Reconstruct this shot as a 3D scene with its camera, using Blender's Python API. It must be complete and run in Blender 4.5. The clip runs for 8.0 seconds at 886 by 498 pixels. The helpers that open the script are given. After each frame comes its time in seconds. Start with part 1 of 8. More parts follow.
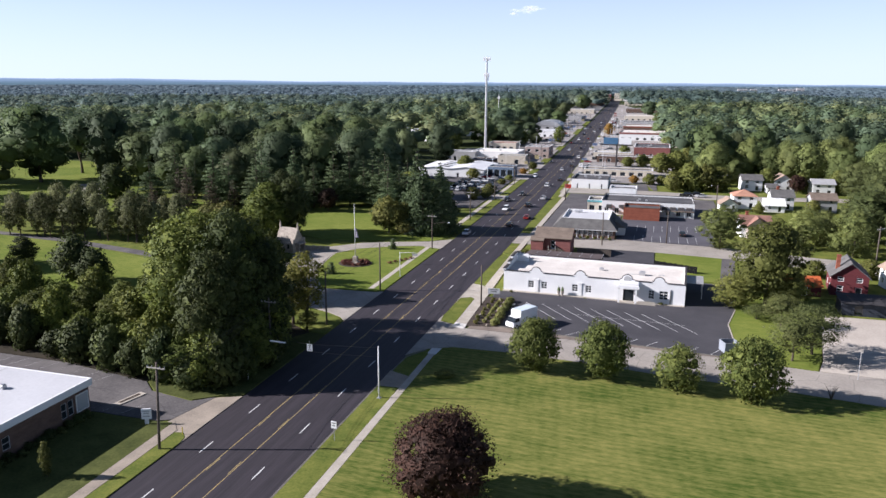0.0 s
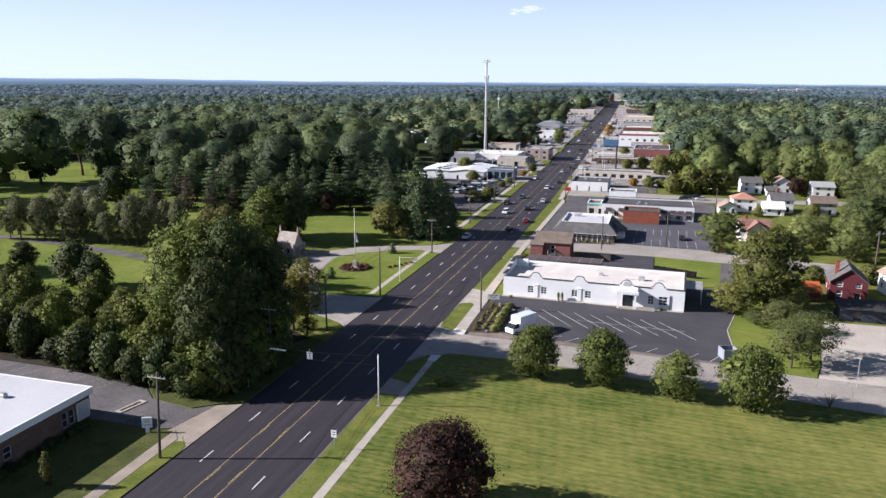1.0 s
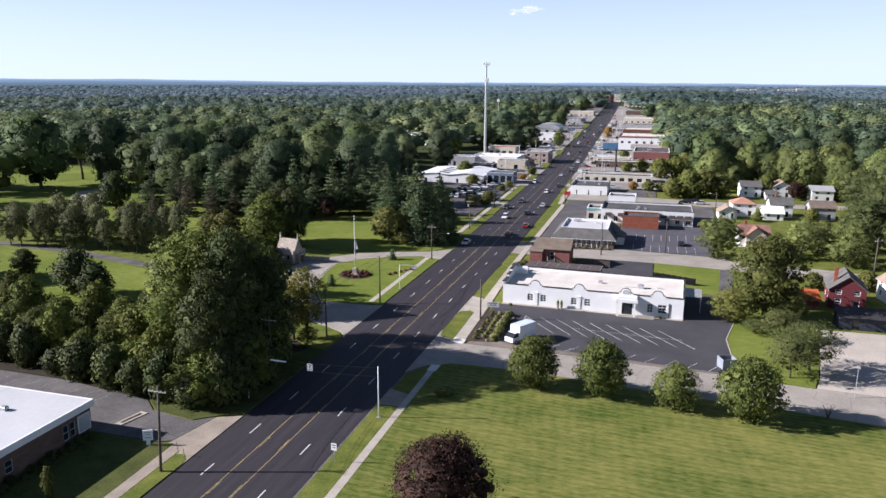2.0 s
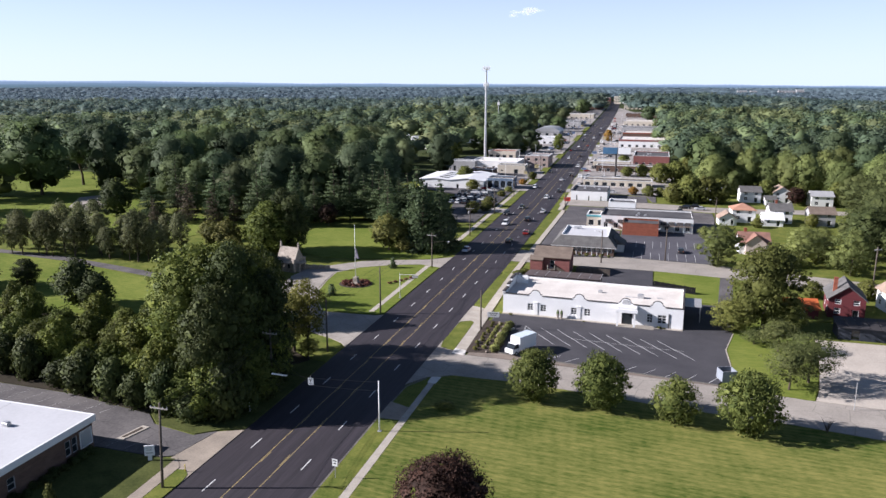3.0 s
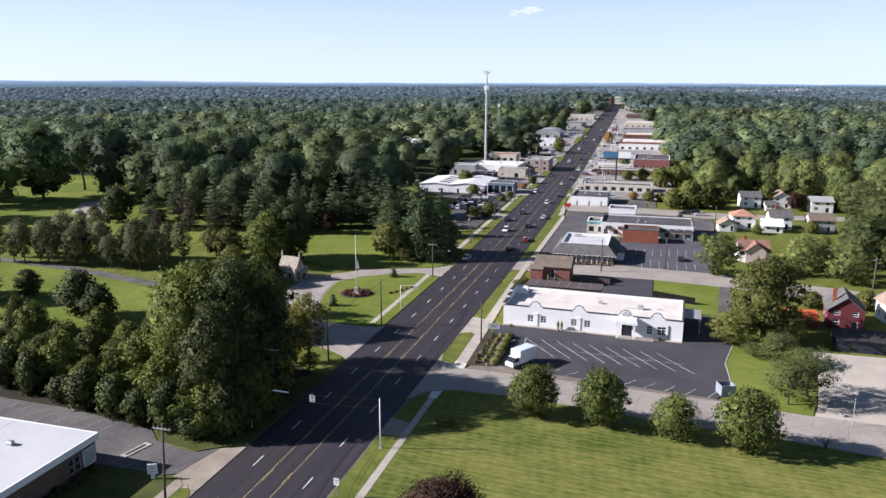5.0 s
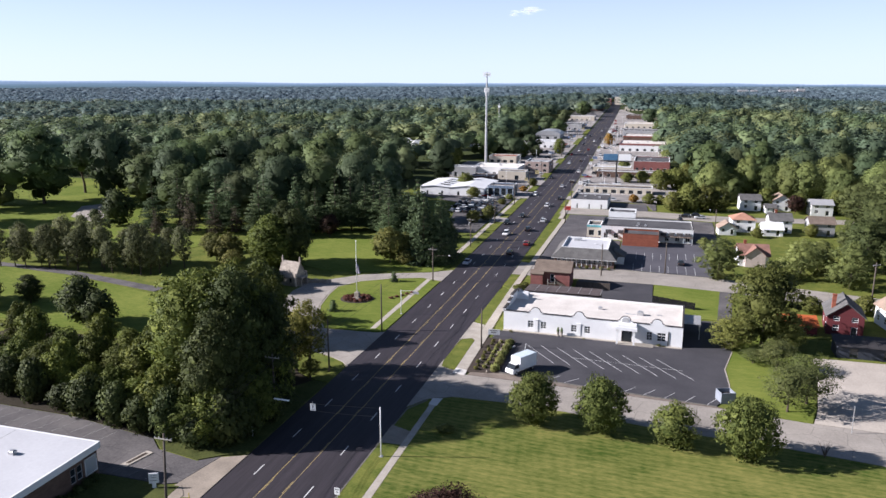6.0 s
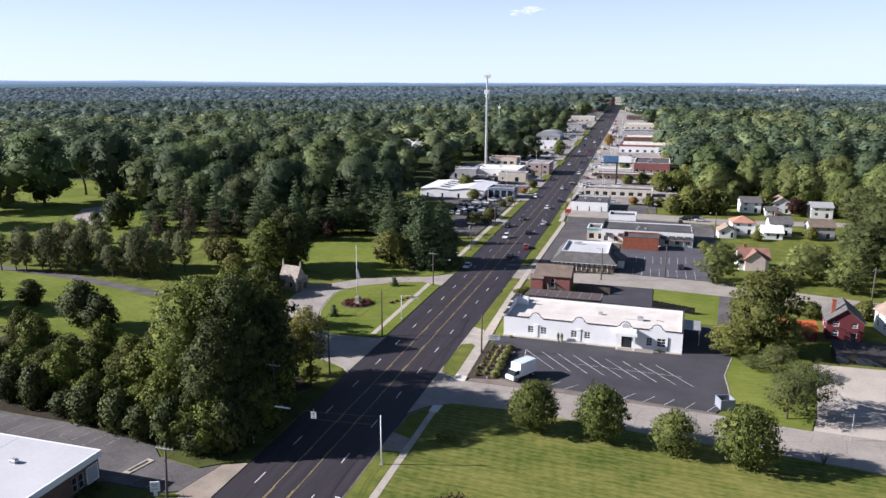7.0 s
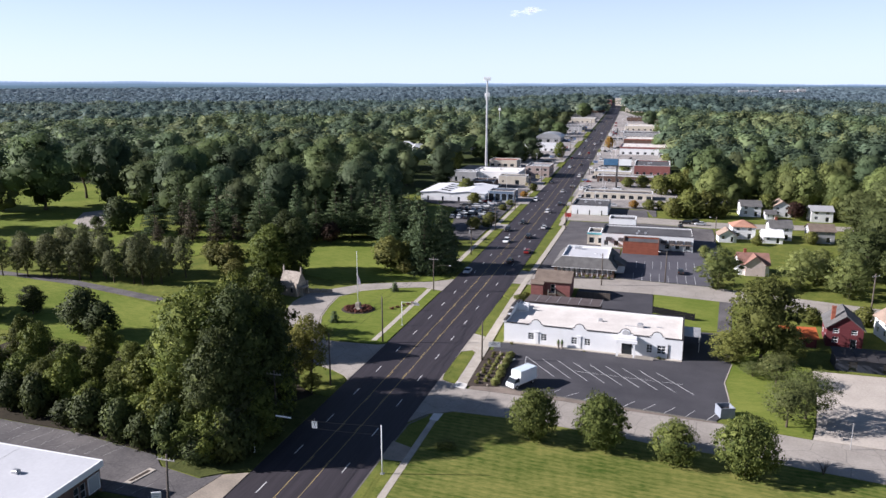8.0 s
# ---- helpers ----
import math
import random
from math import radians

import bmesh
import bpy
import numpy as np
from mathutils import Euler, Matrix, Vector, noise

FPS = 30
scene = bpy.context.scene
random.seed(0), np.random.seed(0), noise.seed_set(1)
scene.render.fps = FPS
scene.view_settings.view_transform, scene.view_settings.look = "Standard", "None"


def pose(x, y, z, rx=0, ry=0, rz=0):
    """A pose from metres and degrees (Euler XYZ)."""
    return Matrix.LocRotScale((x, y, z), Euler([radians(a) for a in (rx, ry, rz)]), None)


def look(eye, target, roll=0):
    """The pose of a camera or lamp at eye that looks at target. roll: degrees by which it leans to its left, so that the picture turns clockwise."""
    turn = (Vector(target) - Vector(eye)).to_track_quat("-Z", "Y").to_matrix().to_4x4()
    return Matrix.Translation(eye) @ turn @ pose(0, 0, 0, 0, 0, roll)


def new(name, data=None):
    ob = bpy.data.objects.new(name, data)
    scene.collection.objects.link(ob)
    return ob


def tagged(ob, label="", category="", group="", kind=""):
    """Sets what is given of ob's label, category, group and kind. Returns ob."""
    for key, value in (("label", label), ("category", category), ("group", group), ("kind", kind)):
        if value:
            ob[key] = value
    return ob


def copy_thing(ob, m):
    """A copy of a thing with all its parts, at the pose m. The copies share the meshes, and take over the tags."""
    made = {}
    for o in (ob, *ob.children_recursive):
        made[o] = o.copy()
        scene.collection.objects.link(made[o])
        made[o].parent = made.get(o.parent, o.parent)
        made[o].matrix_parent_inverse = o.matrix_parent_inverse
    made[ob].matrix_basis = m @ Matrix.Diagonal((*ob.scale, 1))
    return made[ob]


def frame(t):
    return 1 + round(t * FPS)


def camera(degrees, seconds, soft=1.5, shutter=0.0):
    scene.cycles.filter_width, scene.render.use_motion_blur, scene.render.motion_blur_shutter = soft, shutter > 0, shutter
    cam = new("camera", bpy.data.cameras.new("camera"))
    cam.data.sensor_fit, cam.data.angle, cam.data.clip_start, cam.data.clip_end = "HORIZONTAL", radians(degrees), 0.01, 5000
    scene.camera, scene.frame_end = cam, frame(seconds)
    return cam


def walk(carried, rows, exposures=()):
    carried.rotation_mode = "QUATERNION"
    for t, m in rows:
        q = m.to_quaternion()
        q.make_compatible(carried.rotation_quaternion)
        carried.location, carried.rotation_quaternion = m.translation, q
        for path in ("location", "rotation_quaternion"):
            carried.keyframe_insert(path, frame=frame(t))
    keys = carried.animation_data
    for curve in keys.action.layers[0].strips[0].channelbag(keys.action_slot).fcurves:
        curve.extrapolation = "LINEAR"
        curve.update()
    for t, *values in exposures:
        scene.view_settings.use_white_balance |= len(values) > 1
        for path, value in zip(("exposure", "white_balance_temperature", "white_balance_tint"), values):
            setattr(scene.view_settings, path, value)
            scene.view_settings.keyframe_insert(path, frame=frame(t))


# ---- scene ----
# ---------------------------------------------------------------- camera
cam = camera(62.1, 8.0)
PATH = [
    (0.0, pose(49.57, 0.00, 45.29, 77.26, -0.29, 16.20)),
    (0.5, pose(49.60, 0.00, 45.93, 77.27, -0.29, 16.20)),
    (1.0, pose(49.62, 0.00, 46.61, 77.23, -0.28, 16.20)),
    (1.5, pose(49.64, 0.01, 47.44, 77.20, -0.27, 16.19)),
    (3.0, pose(49.65, 0.06, 50.46, 77.32, -0.16, 16.19)),
    (3.5, pose(49.66, 0.07, 51.30, 77.27, -0.15, 16.20)),
    (4.0, pose(49.68, 0.06, 52.04, 77.24, -0.15, 16.21)),
    (4.5, pose(49.69, 0.04, 52.74, 77.23, -0.12, 16.22)),
    (6.0, pose(49.69, 0.01, 54.82, 77.22, -0.06, 16.24)),
    (6.5, pose(49.69, 0.00, 55.52, 77.21, -0.06, 16.25)),
    (7.0, pose(49.69, 0.00, 56.24, 77.17, -0.05, 16.26)),
    (7.5, pose(49.68, 0.01, 57.00, 77.21, -0.02, 16.28)),
    (8.0, pose(49.67, 0.02, 57.74, 77.20, -0.02, 16.28)),
]
walk(cam, PATH, [(0.0, 1.10, 5880, 18.5), (8.0, 1.10, 5880, 18.5)])

# ---------------------------------------------------------------- light
SUN_FROM = Vector((-0.967, -0.255, 0.0)).normalized()
SUN_ELEVATION = radians(26)
world = bpy.data.worlds.new("world")
scene.world = world
world.use_nodes = True
wn, wl = world.node_tree.nodes, world.node_tree.links
sky = wn.new("ShaderNodeTexSky")
sky.sky_type = "NISHITA"
sky.sun_disc = False
sky.sun_elevation = SUN_ELEVATION
sky.sun_rotation = math.atan2(SUN_FROM.x, SUN_FROM.y)
sky.air_density, sky.dust_density, sky.ozone_density = 1.0, 0.4, 2.0
# pale haze low in the sky, fading upwards
coord, axes, fade, hazed = wn.new("ShaderNodeTexCoord"), wn.new("ShaderNodeSeparateXYZ"), wn.new("ShaderNodeMapRange"), wn.new("ShaderNodeMix")
wl.new(coord.outputs["Generated"], axes.inputs[0])
wl.new(axes.outputs["Z"], fade.inputs["Value"])
fade.inputs["From Min"].default_value, fade.inputs["From Max"].default_value = 0.0, 0.32
fade.inputs["To Min"].default_value, fade.inputs["To Max"].default_value = 0.65, 0.0
hazed.data_type = "RGBA"
hazed.inputs[7].default_value = (14.2, 16.9, 19.6, 1)
wl.new(fade.outputs[0], hazed.inputs[0])
wl.new(sky.outputs[0], hazed.inputs[6])
wl.new(hazed.outputs[2], wn["Background"].inputs[0])
wn["Background"].inputs[1].default_value = 0.036

sun_data = bpy.data.lights.new("sun", "SUN")
sun_data.energy = 5.0
sun_data.angle = radians(0.53)
sun_data.color = (1.0, 0.94, 0.84)
sun = new("sun", sun_data)
sun_dir = SUN_FROM * math.cos(SUN_ELEVATION) + Vector((0, 0, math.sin(SUN_ELEVATION)))
sun.matrix_world = look(Vector((0, 0, 200)) + sun_dir * 50, Vector((0, 0, 200)))


# ---------------------------------------------------------------- materials
def mat(name, col, col2=None, rough=0.85, scale=1.0, fine=12.0, bump=0.0, metal=0.0, contrast=1.0, stretch=(1, 1, 1), spec=0.12, hue=0.0, cracks=0.0):
    """A surface with broad stains and fine grain; col to col2 over two scales of noise."""
    m = bpy.data.materials.new(name)
    m.use_nodes = True
    n, l = m.node_tree.nodes, m.node_tree.links
    b = n["Principled BSDF"]
    b.inputs["Roughness"].default_value = rough
    b.inputs["Metallic"].default_value = metal
    b.inputs["Specular IOR Level"].default_value = spec
    col2 = col2 or tuple(c * 0.72 for c in col)
    tc, mp = n.new("ShaderNodeTexCoord"), n.new("ShaderNodeMapping")
    mp.inputs["Scale"].default_value = stretch
    l.new(tc.outputs["Object"], mp.inputs["Vector"])
    big, small = n.new("ShaderNodeTexNoise"), n.new("ShaderNodeTexNoise")
    for node, s, d in ((big, scale, 5), (small, fine, 3)):
        node.inputs["Scale"].default_value = s
        node.inputs["Detail"].default_value = d
        node.inputs["Roughness"].default_value = 0.62
        l.new(mp.outputs[0], node.inputs["Vector"])
    mix = n.new("ShaderNodeMix")
    mix.data_type = "FLOAT"
    mix.inputs[0].default_value = 0.4
    l.new(big.outputs["Fac"], mix.inputs[2])
    l.new(small.outputs["Fac"], mix.inputs[3])
    ramp = n.new("ShaderNodeMapRange")
    ramp.inputs["From Min"].default_value = 0.5 - 0.2 / contrast
    ramp.inputs["From Max"].default_value = 0.5 + 0.2 / contrast
    l.new(mix.outputs[0], ramp.inputs["Value"])
    cm = n.new("ShaderNodeMix")
    cm.data_type = "RGBA"
    cm.inputs[6].default_value = (*col2, 1)
    cm.inputs[7].default_value = (*col, 1)
    l.new(ramp.outputs[0], cm.inputs[0])
    out = cm.outputs[2]
    if cracks:
        warp, cell, edge, dark = n.new("ShaderNodeVectorMath"), n.new("ShaderNodeTexVoronoi"), n.new("ShaderNodeMapRange"), n.new("ShaderNodeMix")
        warp.operation = "MULTIPLY_ADD"
        warp.inputs[1].default_value = (1.6, 1.6, 0)
        l.new(big.outputs["Color"], warp.inputs[0])
        l.new(tc.outputs["Object"], warp.inputs[2])
        cell.feature, cell.voronoi_dimensions = "DISTANCE_TO_EDGE", "2D"
        cell.inputs["Scale"].default_value = cracks
        l.new(warp.outputs[0], cell.inputs["Vector"])
        edge.inputs["From Max"].default_value = 0.10 * cracks
        edge.inputs["To Min"].default_value = 0.45
        edge.inputs["To Max"].default_value = 0.0
        l.new(cell.outputs["Distance"], edge.inputs["Value"])
        dark.data_type = "RGBA"
        dark.inputs[7].default_value = (*[c * 0.35 for c in col2], 1)
        l.new(edge.outputs[0], dark.inputs[0])
        l.new(out, dark.inputs[6])
        out = dark.outputs[2]
    if hue:
        info, hsv, mr = n.new("ShaderNodeObjectInfo"), n.new("ShaderNodeHueSaturation"), n.new("ShaderNodeMapRange")
        mr.inputs["To Min"].default_value, mr.inputs["To Max"].default_value = 1 - hue, 1 + hue
        l.new(info.outputs["Random"], mr.inputs["Value"])
        l.new(mr.outputs[0], hsv.inputs["Value"])
        l.new(out, hsv.inputs["Color"])
        out = hsv.outputs[0]
    l.new(out, b.inputs["Base Color"])
    if bump:
        bp = n.new("ShaderNodeBump")
        bp.inputs["Strength"].default_value = bump
        bp.inputs["Distance"].default_value = 0.05
        l.new(small.outputs["Fac"], bp.inputs["Height"])
        l.new(bp.outputs[0], b.inputs["Normal"])
    return m


def leaf_mat(name, dark, light, patch=0.0, through_light=0.30):
    """Foliage: each leaf clump differs a little, each tree more; light passes through in part."""
    m = bpy.data.materials.new(name)
    m.use_nodes = True
    n, l = m.node_tree.nodes, m.node_tree.links
    b = n["Principled BSDF"]
    b.inputs["Roughness"].default_value = 0.7
    b.inputs["Specular IOR Level"].default_value = 0.15
    geo, info = n.new("ShaderNodeNewGeometry"), n.new("ShaderNodeObjectInfo")
    mix = n.new("ShaderNodeMix")
    mix.data_type = "RGBA"
    mix.inputs[6].default_value, mix.inputs[7].default_value = (*dark, 1), (*light, 1)
    l.new(geo.outputs["Random Per Island"], mix.inputs[0])
    hsv = n.new("ShaderNodeHueSaturation")
    value, hue = n.new("ShaderNodeMapRange"), n.new("ShaderNodeMapRange")
    if patch:
        tex = n.new("ShaderNodeTexNoise")
        tex.inputs["Scale"].default_value = patch
        tex.inputs["Detail"].default_value = 2
        l.new(geo.outputs["Position"], tex.inputs["Vector"])
        tex2 = n.new("ShaderNodeTexNoise")
        tex2.inputs["Scale"].default_value = patch * 0.37
        l.new(geo.outputs["Position"], tex2.inputs["Vector"])
        for node, src in ((value, tex), (hue, tex2)):
            node.inputs["From Min"].default_value, node.inputs["From Max"].default_value = 0.36, 0.64
            l.new(src.outputs["Fac"], node.inputs["Value"])
    else:
        mul = n.new("ShaderNodeMath")
        mul.operation = "MULTIPLY_ADD"
        mul.inputs[1].default_value, mul.inputs[2].default_value = 7.31, 0.13
        frac = n.new("ShaderNodeMath")
        frac.operation = "FRACT"
        l.new(info.outputs["Random"], mul.inputs[0])
        l.new(mul.outputs[0], frac.inputs[0])
        l.new(info.outputs["Random"], value.inputs["Value"])
        l.new(frac.outputs[0], hue.inputs["Value"])
    value.inputs["To Min"].default_value, value.inputs["To Max"].default_value = 0.66, 1.26
    hue.inputs["To Min"].default_value, hue.inputs["To Max"].default_value = 0.491, 0.511
    l.new(value.outputs[0], hsv.inputs["Value"])
    l.new(hue.outputs[0], hsv.inputs["Hue"])
    l.new(mix.outputs[2], hsv.inputs["Color"])
    l.new(hsv.outputs[0], b.inputs["Base Color"])
    tr, add = n.new("ShaderNodeBsdfTranslucent"), n.new("ShaderNodeMixShader")
    add.inputs[0].default_value = through_light
    l.new(hsv.outputs[0], tr.inputs["Color"])
    l.new(b.outputs[0], add.inputs[1])
    l.new(tr.outputs[0], add.inputs[2])
    l.new(add.outputs[0], n["Material Output"].inputs["Surface"])
    return m


def glass_mat(name, col=(0.02, 0.025, 0.03), rough=0.08):
    m = bpy.data.materials.new(name)
    m.use_nodes = True
    b = m.node_tree.nodes["Principled BSDF"]
    b.inputs["Base Color"].default_value = (*col, 1)
    b.inputs["Roughness"].default_value = rough
    b.inputs["Specular IOR Level"].default_value = 0.6
    return m


def lawn_mat(name, green, dry, period, turn, lines=1.0):
    """Mown grass: dry clumps over green, with two faint crossing sets of mower lines."""
    m = bpy.data.materials.new(name)
    m.use_nodes = True
    n, l = m.node_tree.nodes, m.node_tree.links
    b = n["Principled BSDF"]
    b.inputs["Roughness"].default_value = 0.95
    b.inputs["Specular IOR Level"].default_value = 0.05
    tc = n.new("ShaderNodeTexCoord")
    total = None
    sources = []
    for scale, detail, weight, stretch in ((0.045, 3, 0.36, (1, 1, 1)), (0.55, 4, 0.26, (0.45, 1.6, 1)), (3.2, 4, 0.34, (0.3, 1.5, 1))):
        mp, tex = n.new("ShaderNodeMapping"), n.new("ShaderNodeTexNoise")
        mp.inputs["Scale"].default_value = stretch
        mp.inputs["Rotation"].default_value = (0, 0, radians(turn))
        tex.inputs["Scale"].default_value, tex.inputs["Detail"].default_value, tex.inputs["Roughness"].default_value = scale, detail, 0.65
        l.new(tc.outputs["Object"], mp.inputs["Vector"])
        l.new(mp.outputs[0], tex.inputs["Vector"])
        sources.append((tex.outputs["Fac"], weight))
    for angle, size, weight in ((turn, period, 0.038 * lines), (turn + 78, period * 1.6, 0.018 * lines)):
        mp, wave = n.new("ShaderNodeMapping"), n.new("ShaderNodeTexWave")
        mp.inputs["Rotation"].default_value = (0, 0, radians(angle))
        wave.bands_direction = "Y"
        wave.inputs["Scale"].default_value = 0.314 / size
        wave.inputs["Distortion"].default_value, wave.inputs["Detail"].default_value, wave.inputs["Detail Scale"].default_value = 3.2, 3, 1.2
        l.new(tc.outputs["Object"], mp.inputs["Vector"])
        l.new(mp.outputs[0], wave.inputs["Vector"])
        sources.append((wave.outputs["Fac"], weight))
    for out, weight in sources:
        mul = n.new("ShaderNodeMath")
        mul.operation = "MULTIPLY_ADD"
        mul.inputs[1].default_value = weight
        l.new(out, mul.inputs[0])
        if total:
            l.new(total, mul.inputs[2])
        else:
            mul.inputs[2].default_value = 0.0
        total = mul.outputs[0]
    ramp, mix = n.new("ShaderNodeMapRange"), n.new("ShaderNodeMix")
    ramp.inputs["From Min"].default_value, ramp.inputs["From Max"].default_value = 0.41, 0.62
    mix.data_type = "RGBA"
    mix.inputs[6].default_value, mix.inputs[7].default_value = (*green, 1), (*dry, 1)
    l.new(total, ramp.inputs["Value"])
    l.new(ramp.outputs[0], mix.inputs[0])
    l.new(mix.outputs[2], b.inputs["Base Color"])
    bump = n.new("ShaderNodeBump")
    bump.inputs["Strength"].default_value, bump.inputs["Distance"].default_value = 0.7, 0.08
    l.new(sources[2][0], bump.inputs["Height"])
    l.new(bump.outputs[0], b.inputs["Normal"])
    return m


GRASS = mat("grass", (0.172, 0.178, 0.042), (0.072, 0.100, 0.020), rough=0.95, scale=0.22, fine=2.6, bump=0.6, contrast=1.5, spec=0.05)
# rough grass with the shade of offices and trees put into its colour
SHADE_GRASS = mat("shade_dulled_grass", (0.098, 0.108, 0.034), (0.046, 0.056, 0.018), rough=0.95, scale=0.3, fine=2.6, bump=0.6, contrast=1.5, spec=0.05)
LAWN = lawn_mat("mown_lawn", (0.046, 0.080, 0.012), (0.232, 0.218, 0.064), 1.15, 5)
FAIRWAY = lawn_mat("fairway_grass", (0.096, 0.134, 0.021), (0.208, 0.226, 0.052), 2.6, 30, 0.3)
WOODFLOOR = mat("woodland_floor", (0.060, 0.075, 0.022), (0.030, 0.040, 0.014), rough=1.0, scale=0.03, fine=0.6, bump=0.5, spec=0.1)
# brown soil, darkened to hold the thicket's shade
SHADE_SOIL = mat("shade_dark_soil", (0.060, 0.050, 0.036), (0.032, 0.028, 0.021), rough=1.0, scale=0.3, fine=3.0, bump=0.6, contrast=1.4, spec=0.05)
DULL_CONCRETE = mat("dull_concrete", (0.355, 0.300, 0.240), (0.225, 0.192, 0.156), rough=0.94, scale=0.3, fine=4.0, bump=0.25, contrast=1.5, spec=0.12)
NEW_CONCRETE = mat("fresh_concrete", (0.68, 0.65, 0.60), (0.55, 0.52, 0.48), rough=0.9, scale=0.5, fine=5.0, bump=0.1, spec=0.12)
ASPHALT = mat("fresh_asphalt", (0.042, 0.035, 0.042), (0.025, 0.022, 0.026), rough=0.72, scale=0.5, fine=4.0, bump=0.2, contrast=1.7, stretch=(1.8, 0.07, 1), spec=0.3)
OLD_ASPHALT = mat("worn_asphalt", (0.150, 0.138, 0.134), (0.080, 0.075, 0.076), rough=0.92, scale=0.16, fine=2.6, bump=0.3, contrast=1.7, spec=0.12, cracks=0.16)
GREY_LOT = mat("weathered_grey_asphalt", (0.122, 0.114, 0.116), (0.074, 0.070, 0.074), rough=0.92, scale=0.12, fine=4.0, bump=0.2, contrast=1.6, spec=0.15, cracks=0.12)
LOT_ASPHALT = mat("sealed_asphalt", (0.074, 0.071, 0.078), (0.046, 0.045, 0.051), rough=0.92, scale=0.12, fine=6.0, bump=0.2, contrast=1.5, spec=0.18)
FAR_LOT = mat("weathered_lot_asphalt", (0.107, 0.103, 0.117), (0.067, 0.065, 0.076), rough=0.92, scale=0.12, fine=6.0, bump=0.2, contrast=1.5, spec=0.18)
FORECOURT = mat("pale_forecourt_concrete", (0.40, 0.365, 0.335), (0.15, 0.142, 0.138), rough=0.93, scale=0.07, fine=1.2, bump=0.2, contrast=1.6, spec=0.15)
GRAVEL = mat("pale_gravel", (0.508, 0.454, 0.389), (0.356, 0.313, 0.270), rough=0.97, scale=0.09, fine=2.5, bump=0.5, contrast=1.4, spec=0.1)
CONCRETE = mat("pavement_concrete", (0.47, 0.425, 0.36), (0.32, 0.285, 0.24), rough=0.93, scale=0.5, fine=5.0, bump=0.2, contrast=1.3, spec=0.15)
STREET = mat("pale_side_street", (0.36, 0.325, 0.285), (0.245, 0.22, 0.192), rough=0.93, scale=0.14, fine=3.0, bump=0.25, contrast=1.5, spec=0.2, cracks=0.22)
WHITE_LINE = mat("white_road_paint", (0.72, 0.72, 0.70), (0.45, 0.45, 0.44), rough=0.7, scale=0.8, fine=6.0, contrast=1.6)
YELLOW_LINE = mat("yellow_road_paint", (0.500, 0.374, 0.150), (0.250, 0.201, 0.112), rough=0.7, scale=0.5, fine=5.0, contrast=1.6)
BARK = mat("bark", (0.115, 0.090, 0.068), (0.055, 0.043, 0.033), rough=0.95, scale=0.8, fine=7.0, bump=0.8, stretch=(3, 3, 0.5))
LEAF_A = leaf_mat("broad_leaves", (0.057, 0.075, 0.014), (0.145, 0.162, 0.028), through_light=0.13)
LEAF_ROW = leaf_mat("lawn_tree_leaves", (0.062, 0.085, 0.021), (0.157, 0.182, 0.046), through_light=0.2)
LEAF_SHADY = leaf_mat("shady_garden_leaves", (0.057, 0.070, 0.023), (0.143, 0.156, 0.053), through_light=0.25)
LEAF_G = leaf_mat("garden_tree_leaves", (0.094, 0.106, 0.027), (0.207, 0.214, 0.058), through_light=0.36)
# lighter, yellower than broad_leaves: sunlight put into the leaf colour
LEAF_Y = leaf_mat("sun_tinted_leaves", (0.065, 0.083, 0.015), (0.152, 0.174, 0.036), through_light=0.25)
LEAF_H = leaf_mat("house_tree_leaves", (0.108, 0.130, 0.043), (0.237, 0.264, 0.084), through_light=0.38)
LEAF_DEEP = leaf_mat("deep_green_leaves", (0.056, 0.071, 0.024), (0.122, 0.142, 0.049), through_light=0.3)
# darkened so that it also carries the shaded side of the roadside trees
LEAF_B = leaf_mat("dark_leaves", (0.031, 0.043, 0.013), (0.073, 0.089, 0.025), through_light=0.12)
LEAF_YELLOW = leaf_mat("yellow_green_leaves", (0.150, 0.165, 0.050), (0.330, 0.330, 0.110))
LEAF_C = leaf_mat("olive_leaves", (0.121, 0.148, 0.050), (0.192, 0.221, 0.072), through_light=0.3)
LEAF_OLIVE = leaf_mat("grey_olive_leaves", (0.097, 0.106, 0.048), (0.198, 0.205, 0.094), through_light=0.4)
LEAF_SPRUCE = leaf_mat("dark_needles", (0.041, 0.062, 0.030), (0.103, 0.136, 0.060))
LEAF_NEEDLE = leaf_mat("needles", (0.056, 0.085, 0.041), (0.133, 0.173, 0.075))
LEAF_COPPER = leaf_mat("copper_leaves", (0.027, 0.016, 0.011), (0.074, 0.040, 0.027), through_light=0.15)
LEAF_LOCUST = leaf_mat("yellowing_locust_leaves", (0.105, 0.115, 0.024), (0.250, 0.240, 0.055), through_light=0.35)
LEAF_TAN = leaf_mat("thinning_leaves", (0.085, 0.090, 0.024), (0.177, 0.169, 0.048))
LEAF_WOODS = [leaf_mat(name, dark, light, patch=0.05, through_light=0.28) for name, dark, light in (
    ("woods_leaves", (0.106, 0.142, 0.068), (0.139, 0.182, 0.084)),
    ("dark_woods_leaves", (0.067, 0.095, 0.058), (0.089, 0.124, 0.072)),
    ("olive_woods_leaves", (0.137, 0.159, 0.072), (0.178, 0.204, 0.090)),
    ("bluish_woods_leaves", (0.082, 0.118, 0.069), (0.115, 0.152, 0.089)))]
LEAF_WC = leaf_mat("olive_woodland_leaves", (0.102, 0.123, 0.056), (0.147, 0.173, 0.078), through_light=0.28)
